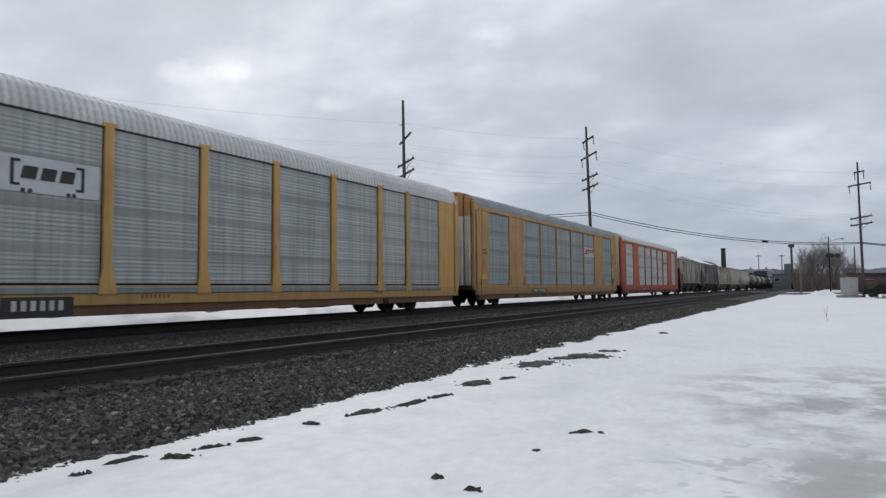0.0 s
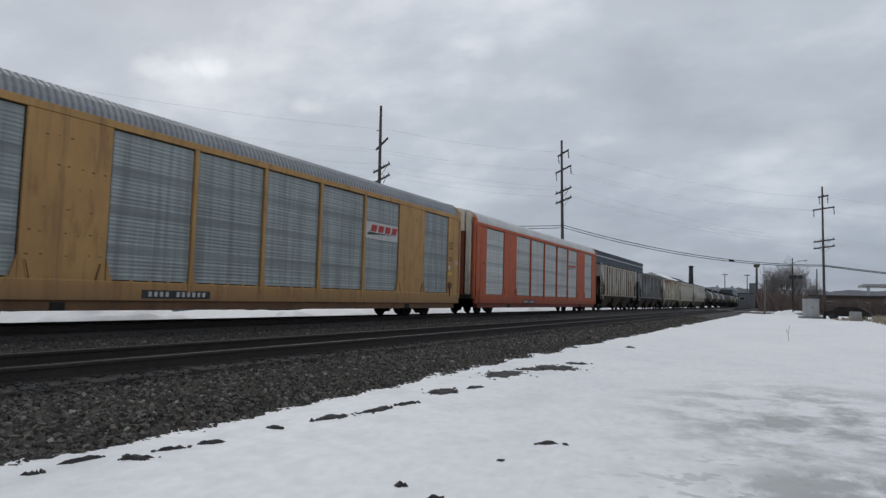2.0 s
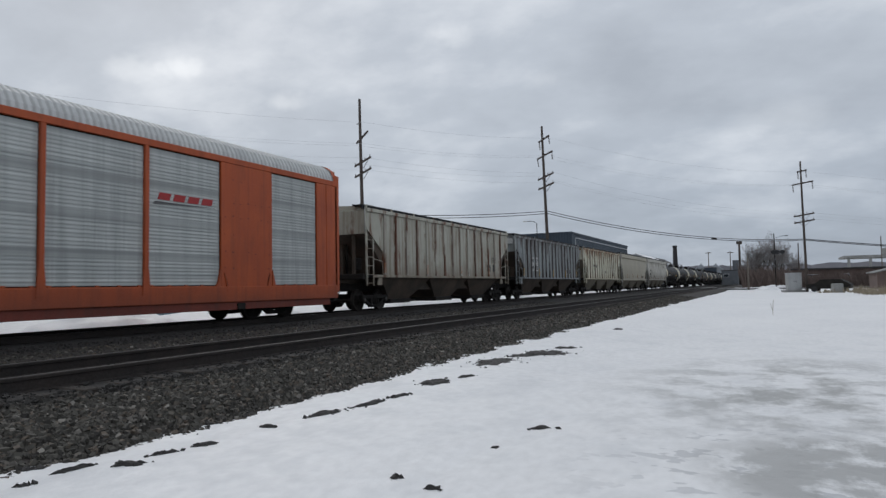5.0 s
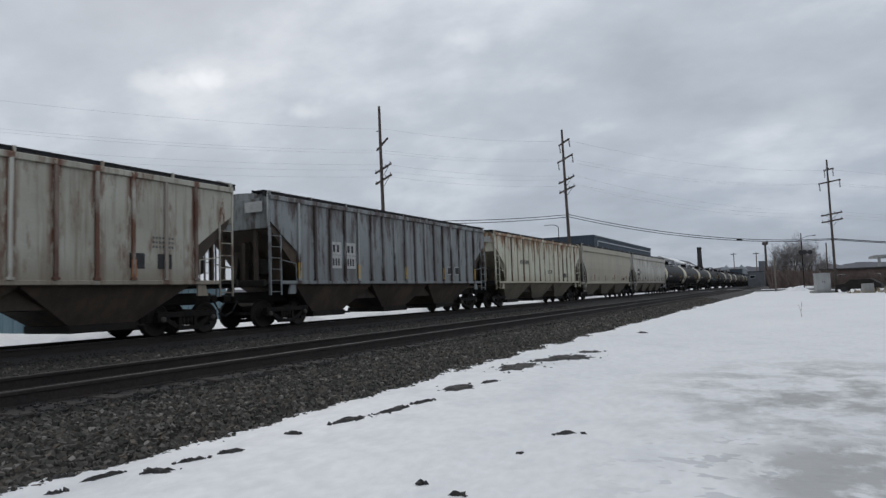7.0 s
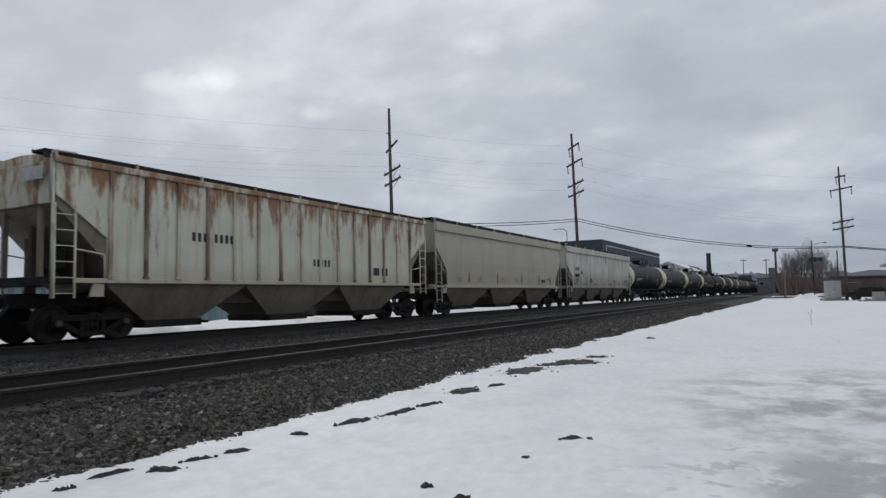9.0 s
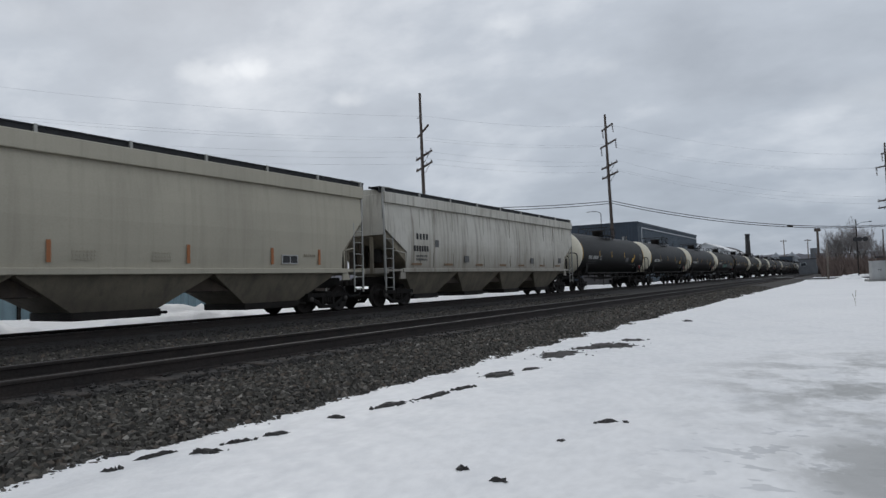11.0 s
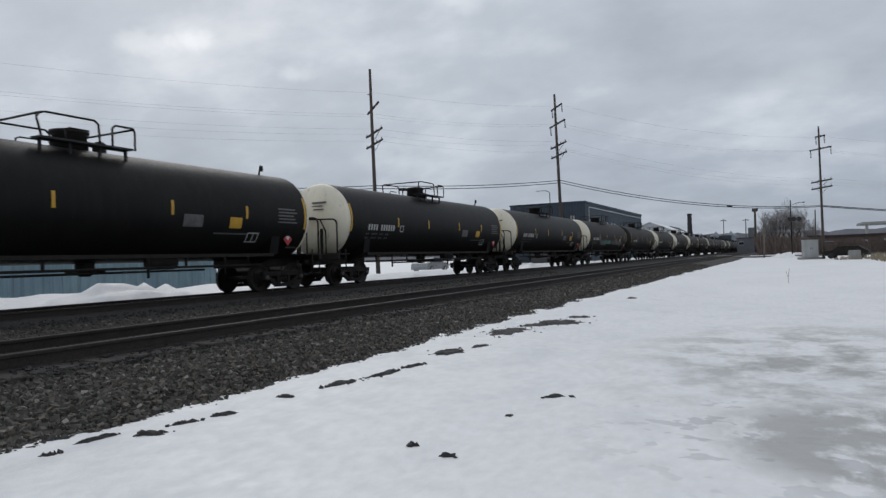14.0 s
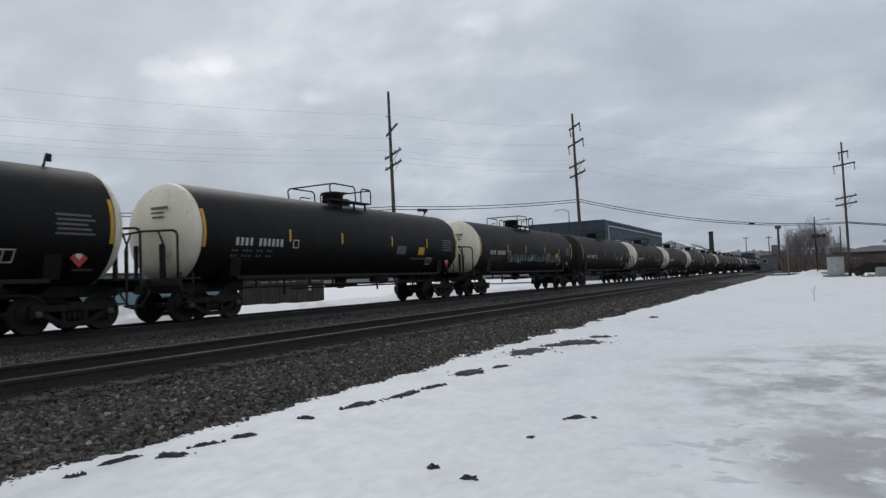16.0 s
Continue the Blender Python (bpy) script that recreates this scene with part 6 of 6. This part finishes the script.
def flasher():
    p = thing("crossing_signal", "level-crossing signal with dark round lamp heads on a mast", "signal", (1.65, 110, -0.5))
    part("mast", Geo().tube((0, 0, 0), (0, 0, 8.4), 0.07, n=8), M["steel_dark"], p)
    part("arm", Geo().box((0.35, 0, 5.6), (1.6, 0.08, 0.08)), M["steel_dark"], p)
    part("lamp_arm", Geo().rod([(0, 0, 7.6), (0.8, 0, 7.95), (1.5, 0, 8.0)], 0.03).box((1.7, 0, 8.0), (0.45, 0.2, 0.1), 0.03), M["steel_dark"], p)
    for x in (-0.15, 0.35, 1.0):
        part("lamp_head", Geo().lathe([(-0.08, 0.32), (0.0, 0.34), (0.04, 0.33)], "y", 16, (x, -0.08, 5.6)), M["mark_black"], p, "black round lamp head")


flasher()


def street_lamp():
    p = thing("street_lamp", "street lamp with a curved arm behind the building", "street lamp", (-32.0, 100, -0.5))
    part("pole", Geo().tube((0, 0, 0), (0, 0, 11.2), 0.10, 0.06, 8), M["steel_dark"], p)
    part("arm", Geo().rod([(0, 0, 11.2), (-0.6, 0, 11.55), (-1.6, 0, 11.6)], 0.045), M["steel_dark"], p)
    part("lamp_head", Geo().box((-1.9, 0, 11.57), (0.75, 0.3, 0.14), 0.05), M["cabinet"], p)


street_lamp()


# ---- buildings ----
def window(house, x, y, z, w, h, face, material="glass"):
    """A pane in its frame, on a wall that faces -y or +x."""
    if face == "y":
        f = part("window", Geo().box((x, y, z), (w + 0.2, 0.12, h + 0.2), 0.02), M["trim_white"], house, "window in a pale frame")
        part("pane", Geo().box((x, y - 0.05, z), (w, 0.06, h)), M[material], f)
    else:
        f = part("window", Geo().box((x, y, z), (0.12, w + 0.2, h + 0.2), 0.02), M["trim_white"], house, "window in a pale frame")
        part("pane", Geo().box((x + 0.05, y, z), (0.06, w, h)), M[material], f)


def blue_hall():
    h = thing("industrial_hall", "dark blue steel-clad industrial hall with a flat roof", "building", (-30, 113.6, -0.6))
    ridge = Geo()
    prof = []
    x = -14.0
    while x < -0.01:
        prof += [(x, 0.0), (x + 0.22, 0.0), (x + 0.28, -0.05), (x + 0.44, -0.05)]
        x += 0.5
    prof += [(0, 0), (0, 0.3), (-14, 0.3)]
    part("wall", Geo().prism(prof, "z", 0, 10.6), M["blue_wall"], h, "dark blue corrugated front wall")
    prof, y = [], 0.3
    while y < 51.6:
        prof += [(0, y), (0, y + 0.3), (0.06, y + 0.38), (0.06, y + 0.6)]
        y += 0.7
    prof += [(0, 52), (-0.3, 52), (-0.3, 0.3)]
    part("wall", Geo().prism(prof, "z", 0, 10.4), M["blue_wall_lit"], h, "blue corrugated side wall, coloured lighter as the lit face")
    part("roof", Geo().box((-7, 26, 10.5), (13.6, 51.6, 0.2)).box((-7, 51.9, 5.2), (14, 0.2, 10.4)).box((-13.9, 26, 5.2), (0.2, 51.6, 10.4)), M["roof_dark"], h, "flat dark roof and rear walls")
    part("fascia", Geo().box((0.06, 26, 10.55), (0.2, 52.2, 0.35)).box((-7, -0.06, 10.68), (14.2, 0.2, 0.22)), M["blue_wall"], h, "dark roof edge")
    part("gutter", Geo().box((0.22, 26.2, 9.75), (0.14, 49, 0.16), 0.03), M["trim_white"], h, "white gutter along the side")
    part("downpipe", Geo().box((0.22, 1.6, 4.9), (0.14, 0.14, 9.6), 0.03), M["trim_white"], h, "white downpipe")
    for i in range(3):
        window(h, 0.1, 8 + i * 6.5, 6.6, 3.0, 1.5, "x")
    dock = part("lean_to", Geo().box((-4.6, -2.6, 3.2), (7.5, 5, 6.4), 0.05).box((-4.6, -2.6, 6.5), (7.9, 5.4, 0.2)), M["roof_dark"], h, "dark lean-to at the front")
    for i in range(6):
        part("mullion", Geo().box((-3.6 + i * 0.55, -5.2, 5.8), (0.12, 0.12, 1.6)), M["concrete"], dock)
    for x in (-1.2, -0.75):
        part("vent_pipe", Geo().tube((x, -4.8, 6.4), (x, -4.8, 8.0), 0.14), M["concrete"], dock)


blue_hall()


def chimney():
    c = thing("chimney", "tall dark brick chimney stack", "chimney", (-33.5, 295, -1))
    part("shaft", Geo().lathe([(0, 1.25), (16.9, 0.85)], "z", 16), M["soot"], c)
    part("rim", Geo().lathe([(16.9, 0.85), (16.95, 0.98), (17.6, 0.98), (17.65, 0.7)], "z", 16), M["soot"], c)


chimney()


def barn(x, y, w, d, eave, ridge, roof_mat, wall_mat, label):
    h = thing("shed", label, "building", (x, y, -0.8))
    part("wall", Geo().prism([(-w / 2, 0), (w / 2, 0), (w / 2, eave), (0, ridge - 0.1), (-w / 2, eave)], "y", 0, d), M[wall_mat], h)
    for s in (-1, 1):
        part("roof", Geo().prism([(0, ridge), (s * (w / 2 + 0.5), eave - 0.25), (s * (w / 2 + 0.5), eave - 0.05), (0, ridge + 0.22)], "y", -0.5, d + 0.5), M[roof_mat], h)
    window(h, 0.0, -0.04, eave * 0.6, 1.4, 1.2, "y")


barn(-34.6, 205, 13, 26, 8.0, 10.6, "snow", "trim_white", "works shed with a snow-covered gable roof")
barn(-34.4, 246, 11, 22, 7.0, 10.5, "roof_dark", "brick", "dark-roofed works shed near the chimney")
barn(-41, 190, 10, 10, 7.2, 10.2, "snow", "brick", "small shed with a snowy roof")


def grain_bin(x, y):
    b = thing("grain_bin", "grey corrugated grain bin with a conical roof", "grain bin", (x, y, -1), "grain bins")
    prof = []
    for i in range(12):
        prof += [(i * 0.62, 3.4), (i * 0.62 + 0.31, 3.34)]
    part("wall", Geo().lathe(prof + [(7.44, 3.4)], "z", 24), M["silo"], b)
    part("roof", Geo().lathe([(7.3, 3.6), (9.9, 0.35), (10.3, 0.3), (10.35, 0.05)], "z", 24), M["silo"], b, "conical sheet-metal roof")


for x, y in ((-25.5, 322), (-19.5, 326)):
    grain_bin(x, y)
elevator = thing("grain_elevator", "grey steel works tower beyond the crossing", "building", (-11.5, 262, -1))
part("wall", Geo().box((0.6, 0, 2.9), (5.4, 8, 5.8), 0.05).box((2.6, -1, 4.8), (2.0, 2.4, 9.6), 0.05), M["works"], elevator)
part("roof", Geo().box((0.6, 0, 5.9), (5.8, 8.4, 0.25)), M["roof_dark"], elevator)
window(elevator, -0.6, -4.04, 4.0, 1.6, 1.0, "y")
tower = thing("works_block", "dark blue-grey works block by the tracks", "building", (-17.5, 285, -1))
tower_wall = part("wall", Geo().box((-1.5, 0, 3.7), (4.5, 6, 7.4), 0.05), M["blue_wall"], tower)
part("roof", Geo().box((-1.5, 0, 7.5), (4.8, 6.3, 0.2)), M["roof_dark"], tower)


def brick_row():
    h = thing("brick_building", "long low red-brown brick building beyond the scrub", "building", (4.5, 128, -0.6))
    part("wall", Geo().box((13, 4, 1.6), (26, 8, 3.2), 0.05), M["brick"], h)
    part("roof", Geo().box((13, 4, 3.3), (26.5, 8.5, 0.22)), M["roof_dark"], h)
    for i in range(5):
        window(h, 3 + i * 4.6, -0.04, 1.8, 1.4, 1.0, "y")


brick_row()


def gable_house():
    h = thing("gable_house", "low brown house with a snow-edged gable roof", "building", (14.4, 98, -0.6))
    part("wall", Geo().prism([(-1.6, 0), (5, 0), (5, 2.2), (1.7, 3.0), (-1.6, 2.2)], "y", 0, 7), M["brick"], h)
    for s, x in ((-1, -1.9), (1, 5.3)):
        part("roof", Geo().prism([(1.7, 3.0), (x, 2.15), (x, 2.28), (1.7, 3.15)], "y", -0.4, 7.4), M["concrete"], h)
    window(h, 1.4, -0.04, 1.3, 1.0, 0.9, "y")


gable_house()


def deck_building():
    h = thing("open_building", "flat grey open-sided building on columns in the distance", "building", (21.5, 225, -0.6))
    part("roof", Geo().box((15, 8, 8.0), (30, 16, 0.7), 0.05), M["concrete"], h)
    part("upper_wall", Geo().box((19, 8, 9.4), (16, 9, 2.2), 0.05), M["concrete"], h)
    for i in range(6):
        part("column", Geo().box((1.2 + i * 5.4, 0.6, 4.0), (0.7, 0.7, 7.7)), M["concrete"], h)
    part("wall", Geo().box((15, 8, 2.6), (29, 0.4, 5.2)), M["concrete"], h)


deck_building()


def corrugated_shed():
    h = thing("container_shed", "pale blue corrugated steel shed beside the yard", "shed", (-24, 12.6, -0.5))
    prof, y = [], 0.0
    while y < 10.1:
        prof += [(0.0, y), (0.0, y + 0.16), (-0.04, y + 0.20), (-0.04, y + 0.31)]
        y += 0.36
    prof += [(0, y), (-2.4, y), (-2.4, 0)]
    part("wall", Geo().prism(prof, "z", 0.1, 1.95), M["teal"], h, "pale blue corrugated wall")
    part("roof", Geo().box((-1.2, 5.1, 2.0), (2.6, 10.5, 0.1)), M["roof_dark"], h)
    part("skid", Geo().box((0.02, 5.1, 0.1), (0.12, 10.3, 0.2)), M["steel_dark"], h)


corrugated_shed()


def panel_fence():
    f = thing("panel_fence", "fence of pale blue and white sheets between dark posts", "fence", (-23.6, 3.2, -0.5))
    for i in range(12):
        y = i * 0.74
        part("sheet", Geo().box((0, y + 0.36, 0.85), (0.05, 0.68, 1.5), 0.01), M["teal"] if i % 3 else M["trim_white"], f)
        part("post", Geo().box((0.06, y, 0.85), (0.12, 0.09, 1.75)), M["steel_dark"], f)


panel_fence()


def board_fence():
    f = thing("board_fence", "old brown board fence with a pale notice", "fence", (-24.1, 23.4, -0.5))
    for i in range(24):
        part("board", Geo().box((rng.uniform(-0.01, 0.01), 0.13 + i * 0.26, 0.75 + rng.uniform(-0.04, 0.04)), (0.04, 0.245, 1.5)), M["fence_wood"], f)
    for i in range(4):
        part("post", Geo().box((-0.08, i * 2.06, 0.8), (0.12, 0.12, 1.6)), M["fence_wood"], f)
    for z in (0.35, 1.2):
        part("rail", Geo().box((-0.05, 3.1, z), (0.05, 6.2, 0.1)), M["fence_wood"], f)
    part("notice", Geo().box((0.03, 5.0, 1.15), (0.02, 0.22, 0.3)), M["mark_white"], f, "small white notice")


board_fence()


def parked_car():
    c = thing("parked_car", "silver-grey saloon car parked in the snowy yard", "car", (-30, 55.8, -0.5))
    side = [(-2.2, 0.32), (2.2, 0.32), (2.25, 0.75), (1.9, 0.92), (1.1, 0.98), (0.55, 1.40), (-0.75, 1.44), (-1.45, 1.02), (-2.15, 0.92), (-2.28, 0.6)]
    part("body", Geo().prism(side, "x", -0.86, 0.86), M["car_paint"], c)
    for s in (-1, 1):
        part("side_window", Geo().prism([(0.9, 1.0), (0.5, 1.33), (-0.7, 1.37), (-1.25, 1.02)], "x", s * 0.862, s * 0.87), M["glass"], c)
        for y in (-1.35, 1.4):
            w = part("wheel", Geo().lathe([(-0.1, 0.30), (-0.08, 0.32), (0.08, 0.32), (0.1, 0.30)], "x", 18, (s * 0.8, y, 0.32)), M["tyre"], c)
            part("rim", Geo().lathe([(0.0, 0.20), (0.02, 0.19)], "x", 14, (s * 0.9, y, 0.32)), M["cabinet"], w)
    part("headlight", Geo().box((0.6, 2.2, 0.68), (0.35, 0.06, 0.14)), M["trim_white"], c)


parked_car()


def pickup():
    c = thing("parked_car", "dark parked car half hidden by scrub", "car", pose(6.5, 84, -0.5, 0, 0, 75))
    side = [(-2.1, 0.35), (2.1, 0.35), (2.1, 0.8), (1.2, 0.95), (0.7, 1.35), (-1.2, 1.38), (-1.9, 0.95), (-2.15, 0.8)]
    part("body", Geo().prism(side, "x", -0.85, 0.85), M["steel_dark"], c)
    part("rear_window", Geo().box((0.86, 0, 1.15), (0.02, 1.5, 0.25)), M["glass"], c)
    for s in (-1, 1):
        for y in (-1.3, 1.35):
            part("wheel", Geo().lathe([(-0.1, 0.31), (0.1, 0.31)], "x", 16, (s * 0.8, y, 0.33)), M["tyre"], c)
    barrel = thing("concrete_block", "weathered grey concrete block in the snow", "block", pose(6.8, 79, -0.58, 0, 0, 20))
    part("block", Geo().box((0, 0, 0.5), (0.9, 0.8, 1.0), 0.06), M["concrete"], barrel)


pickup()


# ---- trees, scrub, woods ----
def bare_tree(x, y, base, height, seed, label, spread=0.55):
    t = thing("bare_tree", label, "tree", (x, y, base), "bare trees")
    r = random.Random(seed)
    trunk, crown = Geo(), Geo()

    def grow(p, d, length, rad, depth):
        segs = 3
        for i in range(segs):
            q = p + d * (length / segs)
            g = trunk if depth < 2 else crown
            g.tube(p, q, max(rad, 0.014), max(rad * 0.85, 0.012), 5 if depth < 2 else 3, True)
            p, rad = q, rad * 0.85
            d = (d + Vector((r.uniform(-1, 1), r.uniform(-1, 1), r.uniform(-0.3, 0.6))) * 0.16).normalized()
            if depth > 0 and i < segs - 1 and depth < 5:
                grow(p, (d + Vector((r.uniform(-1, 1), r.uniform(-1, 1), r.uniform(-0.2, 0.5))) * 0.9).normalized(), length * 0.55, rad * 0.55, depth + 1)
        if depth < 5:
            for _ in range(2 if depth else 5):
                k = Vector((r.uniform(-1, 1), r.uniform(-1, 1), r.uniform(0, 0.6)))
                grow(p, (d + k * spread).normalized(), length * r.uniform(0.6, 0.8), rad * 0.7, depth + 1)
    grow(Vector((0, 0, 0)), Vector((0, 0, 1)), height * 0.33, height * 0.02, 0)
    part("trunk", trunk, M["bark"], t, "grey leafless trunk and limbs")
    part("crown", crown, M["twig"], t, "fine leafless twigs")


for i, (x, y, h) in enumerate(((-1.8, 182, 11.5), (1.2, 178, 13.0), (4.0, 186, 12.0), (6.0, 180, 9.0), (-3.6, 176, 7.5), (2.6, 183, 11.0), (0.0, 188, 12.5), (-0.6, 180, 10.0), (3.2, 176, 10.5), (-2.6, 190, 9.5), (5.0, 190, 10.0), (7.4, 186, 7.5))):
    bare_tree(x, y, -0.6, h, 11 + i, "leafless grey tree in a clump by the crossing")


def scrub(x0, x1, y0, y1, height, count, seed, material, label):
    r = random.Random(seed)
    g = Geo()
    for i in range(count):
        x, y = r.uniform(x0, x1), r.uniform(y0, y1)
        h = height * r.uniform(0.45, 1.0) * (0.7 + 0.5 * noise.noise(Vector((x * 0.5, y * 0.3, seed))))
        for k in range(3):
            a = r.uniform(0, 6.28)
            dx, dy = math.cos(a) * h * 0.35, math.sin(a) * h * 0.35
            w = 0.03 + 0.012 * h
            g.add([(x - w, y, -0.62), (x + w, y, -0.62), (x + dx * 0.5 + w, y + dy * 0.5, -0.62 + h * 0.6), (x + dx, y + dy, -0.62 + h)], [(0, 1, 2), (0, 2, 3)])
    tagged(part("scrub", g, M[material]), label, "scrub", kind="stuff")


scrub(3.8, 26, 116, 127, 3.6, 2600, 3, "scrub", "dense reddish-brown leafless scrub")
scrub(-4, 8, 150, 176, 5.6, 2600, 4, "scrub", "dark leafless scrub below the trees")
scrub(7.8, 16, 66, 84, 1.0, 500, 5, "straw", "dry pale grass poking out of the snow")
scrub(5.2, 7.5, 78, 83, 0.7, 60, 6, "straw", "dry pale grass poking out of the snow")
tagged(part("weed", Geo().rod([(0.3, 30.9, -0.75), (0.28, 30.9, -0.4), (0.33, 30.92, 0.0)], 0.008, 4).rod([(0.28, 30.9, -0.4), (0.2, 30.88, -0.12)], 0.006, 4), M["straw"]), "single dry weed stalk in the snow", "weed")


def woods(name, y, x0, x1, low, high, seed, label):
    """A far ridge of leafless woods."""
    g = Geo()
    n = 420
    pts = []
    for i in range(n + 1):
        x = x0 + (x1 - x0) * i / n
        z = low + (high - low) * (0.5 + 0.5 * noise.noise(Vector((x * 0.004, seed, 0)))) + 1.5 * noise.noise(Vector((x * 0.06, seed, 1))) + 1.2 * noise.noise(Vector((x * 0.3, seed, 2)))
        pts.append((x, z))
    for (xa, za), (xb, zb) in zip(pts, pts[1:]):
        g.add([(xa, y, -2), (xb, y, -2), (xb, y + 25, zb), (xa, y + 25, za), (xa, y + 90, -2), (xb, y + 90, -2)], [(0, 1, 2, 3), (3, 2, 5, 4)])
    tagged(part(name, g, M["woods"]), label, "woods", kind="stuff")


woods("far_woods", 640, -900, 900, 11, 20, 4, "far ridge of leafless woods, haze put into its grey-violet colour")


def snow_pile(x, y, lx, ly, h, seed):
    def z(px, py):
        u, v = (px - x) / lx, (py - y) / ly
        d = math.sqrt(u * u + v * v)
        return -0.6 + h * max(0, 1 - d) ** 0.8 * (0.8 + 0.5 * noise.noise(Vector((px * 1.7, py * 1.7, seed)))) - (0.2 if d > 0.98 else 0)
    n = 18
    xs = [x + lx * (2 * i / n - 1) for i in range(n + 1)]
    ys = [y + ly * (2 * i / n - 1) for i in range(n + 1)]
    tagged(new("snow_pile", grid_mesh("snow_pile", xs, ys, z, M["snow"])), "lumpy ploughed heap of white snow", "snow pile", "snow piles")


snow_pile(0.6, 106, 2.2, 2.0, 0.95, 1)
snow_pile(2.0, 121, 3.0, 2.0, 1.0, 2)
snow_pile(-20.6, 24.5, 1.4, 2.6, 0.75, 3)
snow_pile(-21.0, 36.0, 1.6, 3.2, 0.8, 4)
snow_pile(-20.6, 15.5, 1.5, 4.2, 1.15, 5)
snow_pile(-20.4, 9.0, 1.3, 3.0, 0.8, 7)
snow_pile(-20.2, 57.0, 1.4, 3.4, 0.8, 6)
snow_pile(-20.0, 3.2, 1.3, 3.4, 0.95, 8)
snow_pile(-20.3, 30.0, 1.3, 2.8, 0.7, 9)


# ---- stones and soil lying on the snow ----
def clump(x, y, length, width, turn, count, seed):
    r = np.random.RandomState(seed)
    g = Geo()
    ca, sa = math.cos(radians(turn)), math.sin(radians(turn))
    ring = []
    n = 18
    for i in range(n):
        a = 2 * math.pi * i / n
        k = 0.6 + 0.6 * r.rand()
        u, v = length / 2 * math.cos(a) * k, width / 2 * math.sin(a) * k
        px, py = x + u * ca - v * sa, y + u * sa + v * ca
        ring.append((px, py, snow_z(px, py) - 0.004))
    top = [(x + (p[0] - x) * 0.55, y + (p[1] - y) * 0.55, p[2] + 0.014 + 0.024 * r.rand()) for p in ring]
    g.loft([ring, top])
    for i in range(count):
        u, v = r.normal(0, length * 0.27), r.normal(0, width * 0.27)
        px, py = x + u * ca - v * sa, y + u * sa + v * ca
        s = 0.013 + 0.032 * r.rand() ** 2
        q = Euler(r.rand(3) * 6.3).to_matrix()
        vs = []
        for a, b, c in ((1, 0, 0), (-1, 0, 0), (0, 1, 0), (0, -1, 0), (0, 0, 1), (0, 0, -1)):
            p = q @ Vector((a * s * (0.7 + 0.6 * r.rand()), b * s * (0.6 + 0.6 * r.rand()), c * s * (0.5 + 0.4 * r.rand())))
            vs.append((px + p.x, py + p.y, snow_z(px, py) + s * 0.12 + p.z * 0.65))
        g.add(vs, [(0, 2, 4), (2, 1, 4), (1, 3, 4), (3, 0, 4), (2, 0, 5), (1, 2, 5), (3, 1, 5), (0, 3, 5)])
    tagged(part("gravel_clump", g, M["soil"]), "clump of dark wet gravel and soil on the snow", "gravel", "gravel clumps on the snow")


for i, (x, y, l, w, a, n) in enumerate(((-4.34, 5.95, 0.58, 0.14, 82, 33), (-4.22, 6.64, 0.63, 0.18, 84, 44), (-4.16, 7.23, 0.42, 0.11, 80, 23), (-4.26, 8.45, 0.7, 0.42, 80, 39), (-4.1, 9.12, 0.37, 0.14, 70, 15), (-4.36, 10.9, 1.25, 0.7, 78, 60), (-4.2, 12.0, 0.8, 0.42, 70, 40), (-3.86, 12.6, 1.2, 0.75, 66, 50), (-3.84, 13.9, 0.9, 0.4, 80, 26), (-3.89, 19.6, 0.53, 0.23, 80, 10), (-2.16, 6.66, 0.25, 0.14, 30, 10), (-2.3, 5.75, 0.14, 0.05, 60, 5), (-4.44, 5.13, 0.17, 0.11, 20, 6), (-4.46, 4.31, 0.27, 0.11, 60, 11), (-4.51, 3.94, 0.32, 0.06, 80, 13), (-4.45, 3.55, 0.26, 0.1, 50, 15), (-4.76, 3.3, 0.32, 0.06, 70, 10), (-5.07, 3.16, 0.21, 0.06, 70, 6), (-4.74, 2.92, 0.15, 0.07, 30, 3), (-2.62, 4.5, 0.12, 0.05, 10, 4), (-2.29, 4.42, 0.15, 0.06, 0, 4))):
    clump(x, y, l, w, a, n, 40 + i)


# ---- the train rolls by, gathering a little speed ----
def travel(t):
    return -12.892 * (t - 8) - 0.0237 * (t - 8) ** 2


def motions():
    times = [i * 0.5 for i in range(33)]
    for car in TRAIN:
        x, y, z = car.matrix_basis.translation
        walk(car, [(t, pose(x, y + travel(t), z)) for t in times])
    for car in TRAIN[:12]:
        for bogie in car.children:
            if not bogie.name.startswith("truck"):
                continue
            for axle in bogie.children:
                if axle.name.startswith("wheelset"):
                    x, y, z = axle.matrix_basis.translation
                    turns = [(f / FPS, pose(x, y, z, math.degrees(-travel(f / FPS) / WHEEL_R))) for f in range(0, 481)]
                    walk(axle, turns)


motions()
